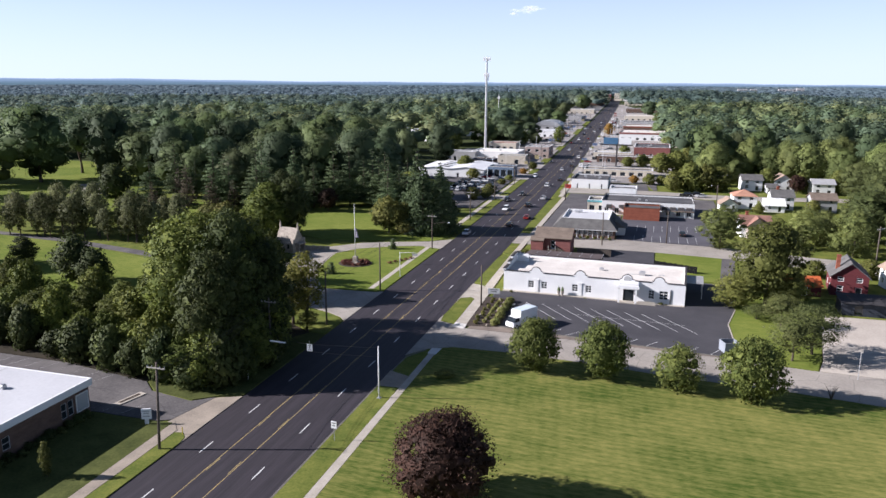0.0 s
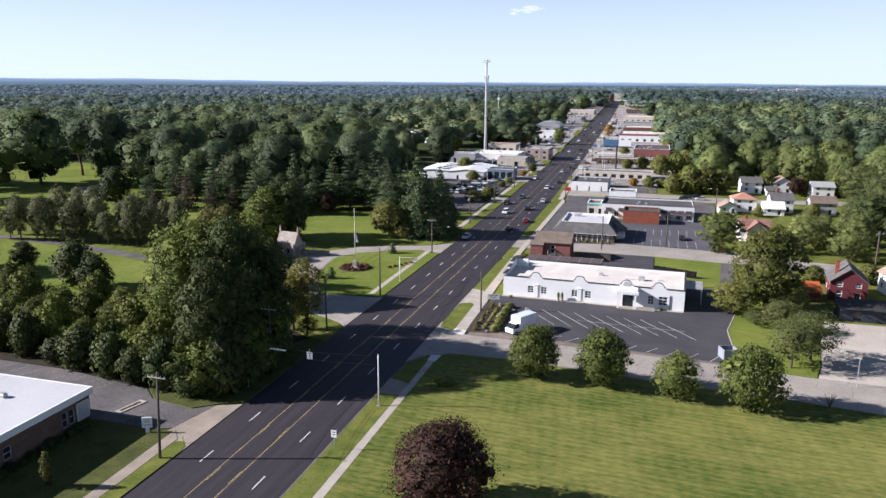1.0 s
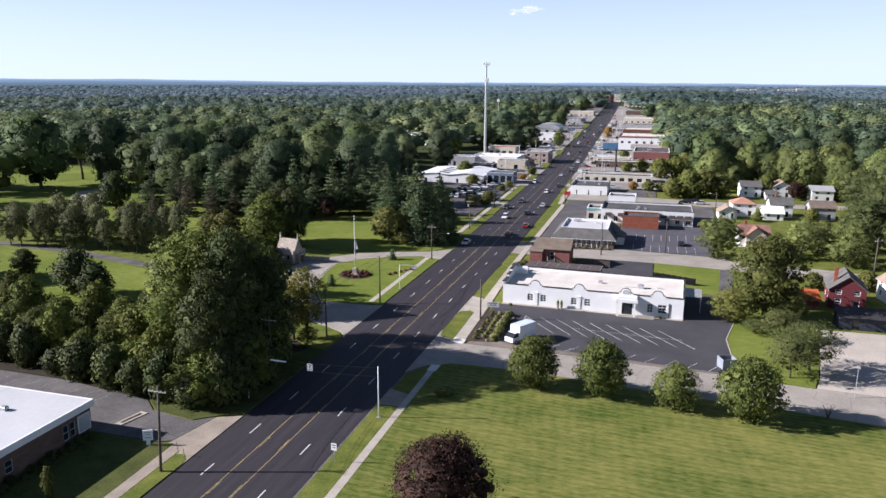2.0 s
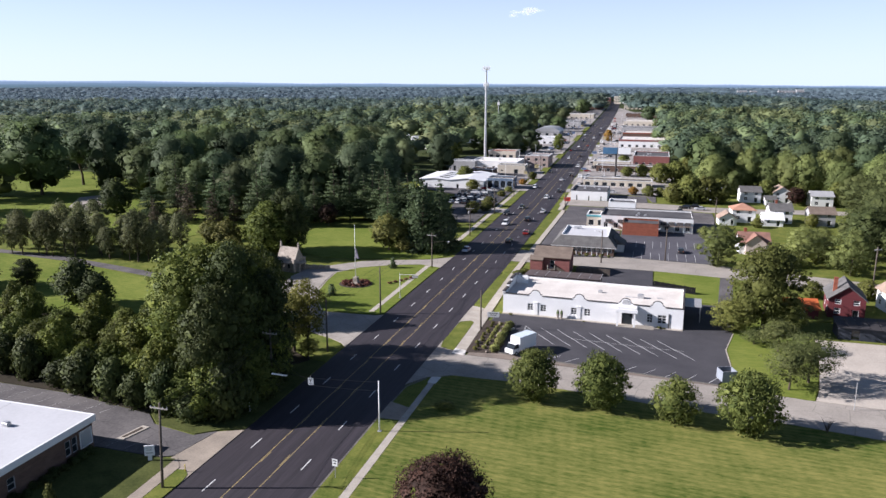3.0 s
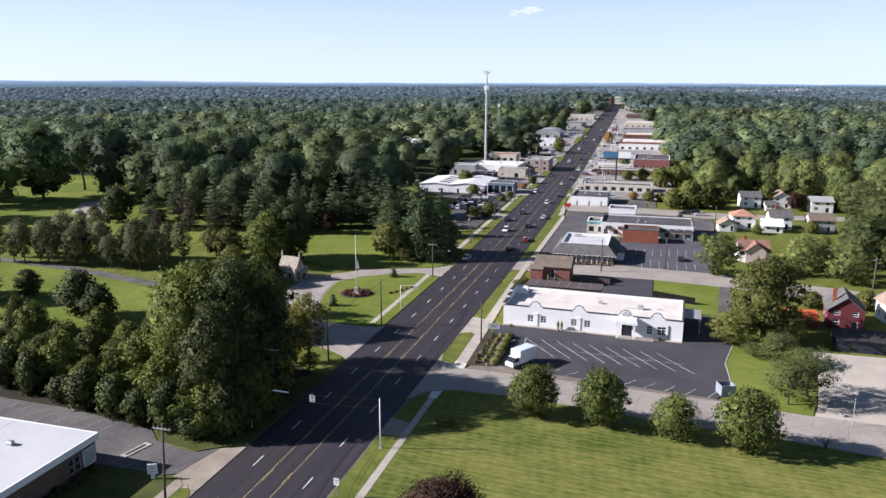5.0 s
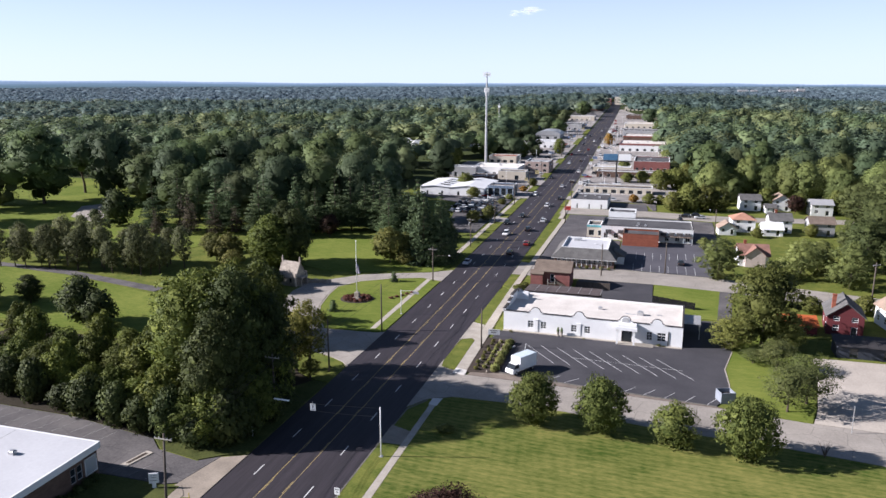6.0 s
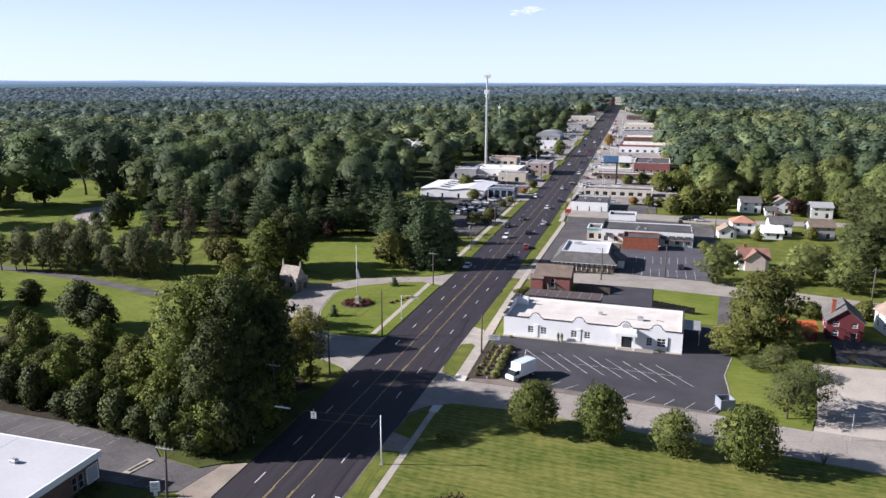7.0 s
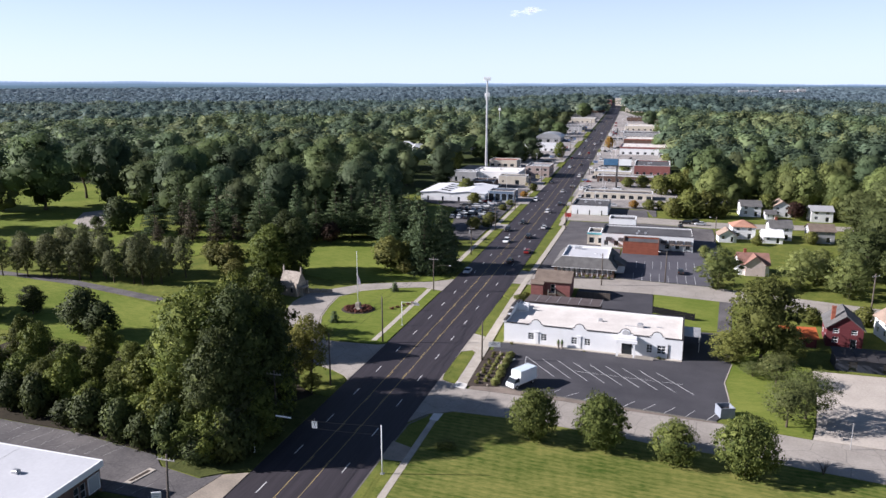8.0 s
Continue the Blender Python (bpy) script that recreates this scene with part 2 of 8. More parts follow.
LEAF_WA = leaf_mat("woodland_leaves", (0.083, 0.114, 0.045), (0.123, 0.161, 0.060), through_light=0.28)
LEAF_WB = leaf_mat("dark_woodland_leaves", (0.063, 0.091, 0.046), (0.094, 0.128, 0.062), through_light=0.28)
# distance haze is put into these leaf colours, paler and bluer
LEAF_MID_HAZED = [leaf_mat(name, dark, light, patch=0.05, through_light=0.42) for name, dark, light in (
    ("hazed_mid_woods_leaves", (0.110, 0.152, 0.122), (0.137, 0.186, 0.147)),
    ("hazed_mid_dark_woods_leaves", (0.076, 0.114, 0.102), (0.096, 0.139, 0.122)),
    ("hazed_mid_olive_woods_leaves", (0.143, 0.177, 0.127), (0.175, 0.211, 0.149)),
    ("hazed_mid_bluish_woods_leaves", (0.094, 0.137, 0.122), (0.117, 0.162, 0.141)))]
# farthest leaves: the most blue haze mixed into the colour
LEAF_FAR_HAZED = leaf_mat("hazed_far_woods_leaves", (0.138, 0.190, 0.220), (0.157, 0.211, 0.238), patch=0.02, through_light=0.4)
WHITE_WALL = mat("white_painted_masonry", (0.80, 0.80, 0.80), (0.68, 0.68, 0.68), rough=0.8, scale=0.3, fine=4.0, bump=0.08)
WHITE_ROOF = mat("white_roof_membrane", (0.70, 0.655, 0.60), (0.52, 0.475, 0.43), rough=0.85, scale=0.22, fine=2.5, contrast=1.3)
SNOW_ROOF = mat("bright_roof_membrane", (0.540, 0.540, 0.553), (0.441, 0.441, 0.455), rough=0.75, scale=0.15, fine=2.0)
BRICK_RED = mat("red_brick", (0.30, 0.105, 0.065), (0.19, 0.062, 0.042), rough=0.9, scale=0.6, fine=7.0, bump=0.3, contrast=1.4, stretch=(1, 1, 2.5))
BRICK_PINK = mat("dusky_red_brick", (0.285, 0.120, 0.108), (0.185, 0.076, 0.070), rough=0.9, scale=0.6, fine=7.0, bump=0.3, contrast=1.4, stretch=(1, 1, 2.5))
BRICK_DARK = mat("brown_brick", (0.165, 0.110, 0.085), (0.095, 0.064, 0.052), rough=0.9, scale=0.6, fine=7.0, bump=0.3, contrast=1.4, stretch=(1, 1, 2.5))
BROWN_SHINGLE = mat("brown_shingle", (0.215, 0.170, 0.135), (0.125, 0.098, 0.080), rough=0.95, scale=0.5, fine=8.0, bump=0.5, contrast=1.5)
DUSKY_SHINGLE = mat("dusky_shingle", (0.130, 0.104, 0.100), (0.076, 0.062, 0.062), rough=0.95, scale=0.5, fine=6.0, bump=0.5, contrast=1.4)
GREY_SHINGLE = mat("grey_shingle", (0.150, 0.145, 0.140), (0.085, 0.082, 0.080), rough=0.95, scale=0.5, fine=8.0, bump=0.5, contrast=1.5)
TAN_SHINGLE = mat("weathered_shingle", (0.36, 0.27, 0.21), (0.22, 0.165, 0.13), rough=0.95, scale=0.5, fine=7.0, bump=0.5, contrast=1.4)
DARK_ROOF = mat("dark_roof_membrane", (0.115, 0.112, 0.115), (0.065, 0.064, 0.068), rough=0.9, scale=0.2, fine=2.5, contrast=1.5)
TAN_WALL = mat("cream_render", (0.62, 0.56, 0.46), (0.46, 0.41, 0.34), rough=0.88, scale=0.4, fine=4.0)
GREY_WALL = mat("grey_cladding", (0.40, 0.40, 0.40), (0.28, 0.28, 0.285), rough=0.8, scale=0.3, fine=4.0)
STONE = mat("limestone", (0.42, 0.37, 0.31), (0.22, 0.19, 0.165), rough=0.93, scale=1.2, fine=4.0, bump=0.6, contrast=1.6)
SIDING = mat("white_siding", (0.78, 0.78, 0.77), (0.66, 0.66, 0.655), rough=0.75, scale=0.5, fine=4.0, stretch=(0.4, 0.4, 6))
RED_SIDING = mat("barn_red_siding", (0.145, 0.038, 0.042), (0.095, 0.028, 0.031), rough=0.85, scale=0.5, fine=4.0, stretch=(0.4, 0.4, 6))
TRIM = mat("white_trim", (0.80, 0.80, 0.79), (0.72, 0.72, 0.71), rough=0.6, scale=1.0, fine=6.0)
DARK_TRIM = mat("dark_trim", (0.060, 0.055, 0.055), (0.035, 0.033, 0.034), rough=0.6, scale=1.0, fine=6.0)
GLASS = glass_mat("window_glass")
METAL = mat("galvanised_steel", (0.58, 0.58, 0.58), (0.42, 0.42, 0.43), rough=0.45, metal=0.6, scale=1.0, fine=6.0)
POLE_WOOD = mat("weathered_pole_wood", (0.150, 0.125, 0.105), (0.080, 0.066, 0.056), rough=0.95, scale=0.6, fine=7.0, bump=0.5, stretch=(4, 4, 0.3))
# near-black so that the boards read as shade
SHADE_BLACK = mat("shade_black_boards", (0.012, 0.012, 0.014), (0.006, 0.006, 0.007), rough=0.95, scale=1.0, fine=6.0, stretch=(4, 4, 0.4), spec=0.1)
PALE_WOOD = mat("bleached_crossarm_wood", (0.40, 0.375, 0.34), (0.27, 0.25, 0.225), rough=0.9, scale=1.0, fine=6.0, stretch=(0.4, 4, 4))
SIGN_WHITE = mat("white_sign_sheet", (0.80, 0.80, 0.80), (0.74, 0.74, 0.74), rough=0.45, scale=1.0, fine=5.0)
SIGN_BLACK = mat("black_sign_print", (0.03, 0.03, 0.03), rough=0.5)
CABLE = mat("black_cable", (0.02, 0.02, 0.02), rough=0.6)
RUBBER = mat("tyre_rubber", (0.022, 0.022, 0.022), rough=0.85)
MULCH = mat("dark_mulch", (0.085, 0.066, 0.054), (0.045, 0.036, 0.030), rough=1.0, scale=1.0, fine=8.0, bump=0.8)
ROCK = mat("garden_rock", (0.34, 0.29, 0.24), (0.19, 0.16, 0.135), rough=0.95, scale=1.0, fine=6.0, bump=0.6)


# ---------------------------------------------------------------- building kit
class Shape:
    """Collects corners and faces of one mesh."""

    def __init__(self):
        self.v, self.f = [], []

    def face(self, *pts):
        k = len(self.v)
        self.v += [tuple(p) for p in pts]
        self.f.append(tuple(range(k, k + len(pts))))
        return self

    def box(self, x0, x1, y0, y1, z0, z1, chamfer=0.0):
        c = min(chamfer, (x1 - x0) / 3, (y1 - y0) / 3, (z1 - z0) / 3)
        k = len(self.v)
        if c <= 0:
            self.v += [(x, y, z) for z in (z0, z1) for x, y in ((x0, y0), (x1, y0), (x1, y1), (x0, y1))]
            q = [(3, 2, 1, 0), (4, 5, 6, 7), (0, 1, 5, 4), (1, 2, 6, 5), (2, 3, 7, 6), (3, 0, 4, 7)]
        else:
            self.v += [(x, y, z0) for x, y in ((x0, y0), (x1, y0), (x1, y1), (x0, y1))]
            self.v += [(x, y, z1 - c) for x, y in ((x0, y0), (x1, y0), (x1, y1), (x0, y1))]
            self.v += [(x, y, z1) for x, y in ((x0 + c, y0 + c), (x1 - c, y0 + c), (x1 - c, y1 - c), (x0 + c, y1 - c))]
            q = [(3, 2, 1, 0), (0, 1, 5, 4), (1, 2, 6, 5), (2, 3, 7, 6), (3, 0, 4, 7), (4, 5, 9, 8), (5, 6, 10, 9), (6, 7, 11, 10), (7, 4, 8, 11), (8, 9, 10, 11)]
        self.f += [tuple(i + k for i in t) for t in q]
        return self

    def prism(self, outline, z0, z1, rise=None):
        """An upright prism over a polygon; rise(x, y) lifts each corner."""
        rise = rise or (lambda x, y: 0.0)
        k, n = len(self.v), len(outline)
        self.v += [(x, y, z0 + rise(x, y)) for x, y in outline] + [(x, y, z1 + rise(x, y)) for x, y in outline]
        self.f += [tuple(range(k + n - 1, k - 1, -1)), tuple(range(k + n, k + 2 * n))]
        self.f += [(k + i, k + (i + 1) % n, k + n + (i + 1) % n, k + n + i) for i in range(n)]
        return self

    def tube(self, p, q, r0, r1=None, n=8, caps=True):
        r1 = r0 if r1 is None else r1
        p, q = Vector(p), Vector(q)
        axis = (q - p).normalized()
        a = axis.orthogonal().normalized()
        b = axis.cross(a)
        k = len(self.v)
        for c, r in ((p, r0), (q, r1)):
            self.v += [tuple(c + (a * math.cos(t) + b * math.sin(t)) * r) for t in (2 * math.pi * i / n for i in range(n))]
        self.f += [(k + i, k + (i + 1) % n, k + n + (i + 1) % n, k + n + i) for i in range(n)]
        if caps:
            self.f += [tuple(range(k + n - 1, k - 1, -1)), tuple(range(k + n, k + 2 * n))]
        return self

    def lathe(self, rings, n=12, x=0.0, y=0.0):
        """Rings of (radius, z) turned about an upright axis."""
        k = len(self.v)
        for r, z in rings:
            self.v += [(x + r * math.cos(2 * math.pi * i / n), y + r * math.sin(2 * math.pi * i / n), z) for i in range(n)]
        for j in range(len(rings) - 1):
            o = k + j * n
            self.f += [(o + i, o + (i + 1) % n, o + n + (i + 1) % n, o + n + i) for i in range(n)]
        o = k + (len(rings) - 1) * n
        self.f += [tuple(range(k + n - 1, k - 1, -1)), tuple(range(o, o + n))]
        return self

    def mesh(self, name, material, smooth=False):
        me = bpy.data.meshes.new(name)
        me.from_pydata(self.v, [], self.f)
        me.materials.append(material)
        if smooth:
            me.shade_smooth()
        me.update()
        return me


def part(name, shape, material, parent, label="", smooth=False):
    ob = new(name, shape.mesh(name, material, smooth))
    ob.parent = parent
    return tagged(ob, label)


def thing(name, label, category, group="", kind=""):
    return tagged(new(name), label, category, group, kind)


PROFILE_Y = [-400, 420, 600, 800, 1000, 1200, 9000]
PROFILE_Z = [0, 0, 2.0, 6.0, 10.5, 13, 13]


def rise(x, y):
    """The lie of the land: level, but for a long low swell that the road climbs, and a far rise."""
    near = float(np.interp(y, PROFILE_Y, PROFILE_Z)) * min(1.0, max(0.0, 1 - (abs(x) - 120) / 330))
    return max(near, float(np.interp(y, [1500, 4700], [0, 15])))


def bend(y):
    """How far the road has swung aside at y."""
    return float(np.interp(y, [230, 300, 360, 430, 500, 600, 750, 950, 1120, 1300, 1500, 1700], [0, -1.5, -2.8, -4.5, -6, -8.8, -12, -16, -21, -27.5, -38, -49]))


ROAD_Z, KERB = -0.12, 0.0


def slab(name, outline, material, label, category, top=0.0, deep=0.2, kind="structure"):
    ob = new(name, Shape().prism(outline, top - deep, top, rise).mesh(name, material))
    return tagged(ob, label, category, kind=kind)


# ---------------------------------------------------------------- ground and roads
def ground_sheet():
    xs = np.unique(np.concatenate([np.linspace(-4900, -500, 23), np.linspace(-500, 500, 41), np.linspace(500, 4900, 23)]))
    ys = np.unique(np.concatenate([[-600, -200], np.arange(0, 1300, 25), np.linspace(1300, 4950, 20)]))
    v = [(x, y, rise(x, y) - 0.18) for y in ys for x in xs]
    n = len(xs)
    f = [(j * n + i, j * n + i + 1, (j + 1) * n + i + 1, (j + 1) * n + i) for j in range(len(ys) - 1) for i in range(n - 1)]
    me = bpy.data.meshes.new("ground")
    me.from_pydata(v, [], f)
    me.materials.append(GRASS)
    me.materials.append(WOODFLOOR)
    for p in me.polygons:
        p.material_index = int(p.center.y > 425 or (p.center.x < -75 and p.center.y > 290) or (p.center.x > 150 and p.center.y > 150))
    return tagged(new("ground", me), "wide level grassland under the town and woods", "ground", kind="structure")


def strip(name, x0, x1, ys, z, material, thick=0.1):
    """A long band along the road that follows the land."""
    s = Shape()
    for a, b in zip(ys[:-1], ys[1:]):
        za, zb = rise(0, a) + z, rise(0, b) + z
        ba, bb = bend(a), bend(b)
        s.face((x0 + ba, a, za), (x1 + ba, a, za), (x1 + bb, b, zb), (x0 + bb, b, zb))
        if thick:
            s.face((x0 + ba, a, za - thick), (x0 + ba, a, za), (x0 + bb, b, zb), (x0 + bb, b, zb - thick))
            s.face((x1 + bb, b, zb - thick), (x1 + bb, b, zb), (x1 + ba, a, za), (x1 + ba, a, za - thick))
    return s.mesh(name, material)


ground_sheet()
ROAD_L, ROAD_R = -6.9, 10.65
road_ys = [-60, 60, 130, 200, 300] + list(range(320, 1701, 20))
road = tagged(new("road", strip("road", ROAD_L, ROAD_R, road_ys, ROAD_Z, ASPHALT, 0.1)), "freshly paved dark asphalt five-lane road", "road", kind="structure")

dash = Shape().box(-0.08, 0.08, 0, 3.05, 0, 0.006).mesh("lane_dash", WHITE_LINE)
half_dash = Shape().box(-0.045, 0.045, 0, 3.05, 0, 0.006).mesh("turn_lane_dash", YELLOW_LINE)
for x, start, step in ((-3.12, 60.7, 11.87), (6.52, 80.9, 12.2)):
    for i in range(-6, 82):
        y = start + step * i
        ob = new("lane_dash", dash)
        ob.location = (x + bend(y), y, rise(0, y) + ROAD_Z + 0.004)
        ob.rotation_euler[0] = math.atan((rise(0, y + 3) - rise(0, y)) / 3)
        ob.parent = road
for x in (0.2, 3.16):
    for i in range(-4, 45):
        y = 69.0 + 12.19 * i
        ob = new("turn_lane_dash", half_dash)
        ob.location = (x + bend(y), y, rise(0, y) + ROAD_Z + 0.004)
        ob.parent = road
for x in (0.0, 3.36):
    ob = new("centre_line", strip("centre_line", x - 0.05, x + 0.05, road_ys, ROAD_Z + 0.006, YELLOW_LINE, 0))
    ob.parent = road

# side street, driveways and kerbed verges on the open side
slab("side_street", [(10.55, 112), (13.2, 116.2), (17, 118.2), (27, 118.4), (37, 117.6), (47, 116.4), (53, 115.4), (71, 114.3), (83, 112.6), (140, 104), (140, 121), (76, 124.5), (63.5, 126.3), (36, 128), (17, 128.6), (13.5, 130.5), (10.55, 135)], STREET, "pale worn concrete side street joining the main road", "street", top=-0.05)
slab("lawn", [(15.5, -60), (150, -60), (150, 102.3), (83, 112.4), (71, 114.1), (53, 115.2), (47, 116.2), (37, 117.4), (27, 118.2), (17.2, 118), (15.6, 116.4), (15.3, 113.5), (15.5, 60)], LAWN, "broad mown lawn with faint mowing stripes", "lawn")
slab("verge", [(10.85, -60), (14.1, -60), (14.15, 113.5), (13.4, 115.2), (11.15, 111), (10.85, 100)], GRASS, "narrow mown grass strip between road and pavement", "verge")
slab("pavement", [(14.15, -60), (15.45, -60), (15.45, 60), (15.25, 113.5), (15.5, 116.6), (14.0, 116.2), (14.2, 113.5)], CONCRETE, "pale concrete footpath beside the lawn", "pavement", top=0.01)
slab("driveway_apron", [(10.6, 98.4), (14.2, 98.6), (14.25, 103.2), (10.6, 104.6)], DULL_CONCRETE, "old grey apron across the grass strip", "driveway", top=0.012)
for outline in ([(14.15, 128.6), (16.65, 128.3), (16.55, 130.8), (14.15, 131.4)], [(13.95, 113.8), (15.5, 113.6), (15.65, 116.8), (13.95, 116.4)]):
    slab("kerb_ramp", outline, NEW_CONCRETE, "bright new concrete ramp where the footpath meets the street", "pavement", top=0.018)
KERB_MAT = mat("stained_kerb", (0.19, 0.175, 0.155), (0.10, 0.095, 0.085), rough=0.95, scale=0.6, fine=5.0, contrast=1.4)
slab("kerb", [(10.60, -60), (10.85, -60), (10.85, 100), (11.15, 111), (13.4, 115.2), (13.2, 115.5), (10.85, 111.2), (10.60, 100)], KERB_MAT, "low stained concrete kerb along the verge", "kerb", top=0.005)

slab("pavement", [(14.2, 129.7), (16.5, 129.2), (16.1, 150), (15.6, 165), (14.9, 190), (15.2, 300), (13.6, 300), (13.3, 190), (13.9, 150)], CONCRETE, "pale concrete footpath past the shops", "pavement", top=0.01)
slab("verge", [(10.75, 134.2), (11.15, 131.6), (12.9, 130.6), (14.1, 130.4), (13.85, 147.9), (12.9, 149.0), (10.85, 147.6), (10.75, 143.0)], GRASS, "kerbed grass island between road and footpath", "verge")
slab("driveway_apron", [(10.60, 142.8), (10.75, 147.8), (12.9, 149.2), (13.9, 148.2), (13.6, 158.8), (10.60, 160.0)], CONCRETE, "pale concrete driveway apron", "driveway", top=-0.04)
slab("verge", [(10.75, 160.9), (14.1, 158.2), (13.4, 185), (10.75, 188)], GRASS, "grass strip between road and footpath", "verge")
slab("verge", [(10.75, 193), (13.3, 190), (13.5, 205), (10.75, 206)], GRASS, "grass strip between road and footpath", "verge")
slab("verge", [(10.75, 224), (13.3, 222), (13.5, 258), (10.75, 262)], GRASS, "grass strip between road and footpath", "verge")
slab("parking_lot", [(17.0, 155.9), (17.2, 150), (22.6, 150), (22.9, 131.5), (30, 130.3), (62, 127.0), (64.2, 131), (65.0, 137), (64.8, 145.5), (67.0, 156), (67.2, 176), (57.2, 176), (57.0, 155.9)], LOT_ASPHALT, "sealed dark asphalt car park with faded bay lines", "parking lot", top=-0.02)
slab("kerb", [(22.7, 131.2), (30, 130.0), (62.2, 126.7), (62.3, 127.0), (30, 130.35), (22.9, 131.6)], KERB_MAT, "low worn kerb along the car park", "kerb", top=0.06)
slab("kerb", [(64.25, 131), (65.02, 137), (64.82, 145.5), (67.02, 156), (67.2, 156), (65.0, 145.5), (65.2, 137), (64.5, 131)], CONCRETE, "pale kerb round the car park corner", "kerb", top=0.06)
slab("pavement", [(17.2, 128.7), (36, 128.1), (63.5, 126.4), (62.2, 126.75), (30, 130.05), (22.7, 131.25), (17.3, 130.0)], mat("dirt_strip", (0.25, 0.205, 0.17), (0.15, 0.125, 0.105), rough=0.95, scale=0.4, fine=4.0, contrast=1.5), "worn tan strip between street and car park", "pavement", top=-0.01)
slab("lawn", [(64.9, 130.0), (66.5, 126.4), (77, 124.7), (78.5, 130), (81.0, 144), (82.5, 157), (70, 176), (67.3, 176), (67.1, 156), (65.0, 145.5), (65.2, 137)], FAIRWAY, "small lawn beside the car park under trees", "lawn")
slab("gravel_lot", [(77.2, 124.6), (140, 121.2), (140, 158.5), (82.7, 157), (81.2, 144), (78.7, 130)], GRAVEL, "pale bare gravel yard with tree shade", "gravel yard", top=-0.03)
slab("parking_lot", [(29.8, 174), (50.6, 174), (50.6, 205.8), (30.2, 206)], LOT_ASPHALT, "plain asphalt yard behind the shop", "parking lot", top=-0.03)
slab("lawn", [(50.6, 174), (57.0, 174), (57.2, 177), (66.2, 177.5), (68.2, 203.4), (50.9, 205.7)], FAIRWAY, "bright rectangular lawn behind the shop", "lawn")
slab("driveway", [(65.6, 177.4), (68.6, 177.0), (71.2, 203.1), (67.9, 203.45)], OLD_ASPHALT, "grey driveway strip between two lawns", "driveway", top=0.004)
slab("lawn", [(68.7, 177.0), (70.4, 176.3), (82.6, 157.4), (86, 170), (100, 171), (108, 190), (73, 202.4), (71.3, 203.0)], GRASS, "rough garden grass round the red house", "lawn")
slab("side_street", [(10.65, 206.5), (28, 206.4), (50.5, 206.2), (70, 203.6), (100, 196), (140, 186), (140, 200), (100, 210), (71, 216.8), (67, 218), (41, 220.4), (27, 216.6), (10.65, 222)], STREET, "pale side street between the shops", "street", top=-0.05)
slab("parking_lot", [(39.4, 220.6), (41.2, 221.0), (67.2, 218.6), (67.6, 235), (66.0, 264), (39.4, 264)], FAR_LOT, "dark asphalt car park with white bay lines", "parking lot", top=-0.02)
slab("parking_lot", [(15.4, 219.5), (27, 217.2), (38.9, 220), (38.9, 262), (31.5, 264), (31.5, 311), (15.4, 311.5)], GREY_LOT, "grey asphalt forecourt beside the road", "parking lot", top=-0.03)
slab("parking_lot", [(63.4, 264.3), (66.2, 264.3), (71.5, 252), (72, 284), (63.4, 286)], FAR_LOT, "dark asphalt yard beside the shops", "parking lot", top=-0.03)
slab("parking_lot", [(31.8, 286.3), (63, 286.3), (72.1, 284.2), (72.3, 308.5), (48, 313.6), (31.8, 312.0)], OLD_ASPHALT, "worn grey yard behind the shop parade", "parking lot", top=-0.035)
slab("side_street", [(10.65, 313), (30, 313.2), (48, 314.6), (72, 311), (90, 314), (112, 318), (140, 322), (140, 331), (112, 328.5), (90, 325), (72, 324.5), (48, 328.5), (30, 328), (10.65, 329.5)], STREET, "pale side street with parked cars", "street", top=-0.05)
slab("parking_lot", [(36, 352.5), (46.2, 347.5), (49, 331), (50.5, 331), (49.5, 384), (36, 380)], OLD_ASPHALT, "worn grey yard between two shops", "parking lot", top=0.0)
slab("parking_lot", [(14, 330.2), (35.8, 329), (47, 329.2), (46, 347), (14, 352)], GREY_LOT, "grey asphalt yard round a white shop", "parking lot", top=-0.04)
for a, b in ((352, 420), (420, 500), (500, 600), (600, 700), (700, 800), (800, 900), (900, 1000), (1000, 1100), (1100, 1200)):
    outline = [(11.2 + bend(a), a), (64 + bend(a) - 0.16 * max(0, a - 900), a), (64 + bend(b) - 0.16 * max(0, b - 900), b), (11.2 + bend(b), b)]
    slab("forecourt", outline, FORECOURT, "pale worn forecourts of roadside shops", "parking lot", top=0.12, deep=1.5)

# golf-course side
slab("verge", [(-6.93, -60), (-6.93, 74.0), (-7.20, 75.4), (-8.2, 76.5), (-9.3, 76.2), (-9.15, 60), (-9.1, 40), (-9.1, -60)], GRASS, "narrow grass strip between road and footpath", "verge")
slab("pavement", [(-9.15, -60), (-9.15, 40), (-9.2, 60), (-9.4, 76.8), (-11.3, 79.0), (-10.9, 60), (-10.8, 40), (-10.8, -60)], DULL_CONCRETE, "dull concrete footpath beside the offices", "pavement", top=0.01)
slab("lawn", [(-10.85, -60), (-10.85, 40), (-10.95, 60), (-11.35, 78.6), (-13.8, 78.3), (-24.7, 78.3), (-24.7, -60)], SHADE_GRASS, "rough lawn in front of the flat-roofed offices, shade put into its colour", "lawn")
slab("driveway_apron", [(-6.90, 73.6), (-8.8, 74.6), (-10.9, 77.6), (-12.2, 78.6), (-10.4, 87.4), (-6.90, 89.0)], DULL_CONCRETE, "pale concrete driveway apron", "driveway", top=-0.04)
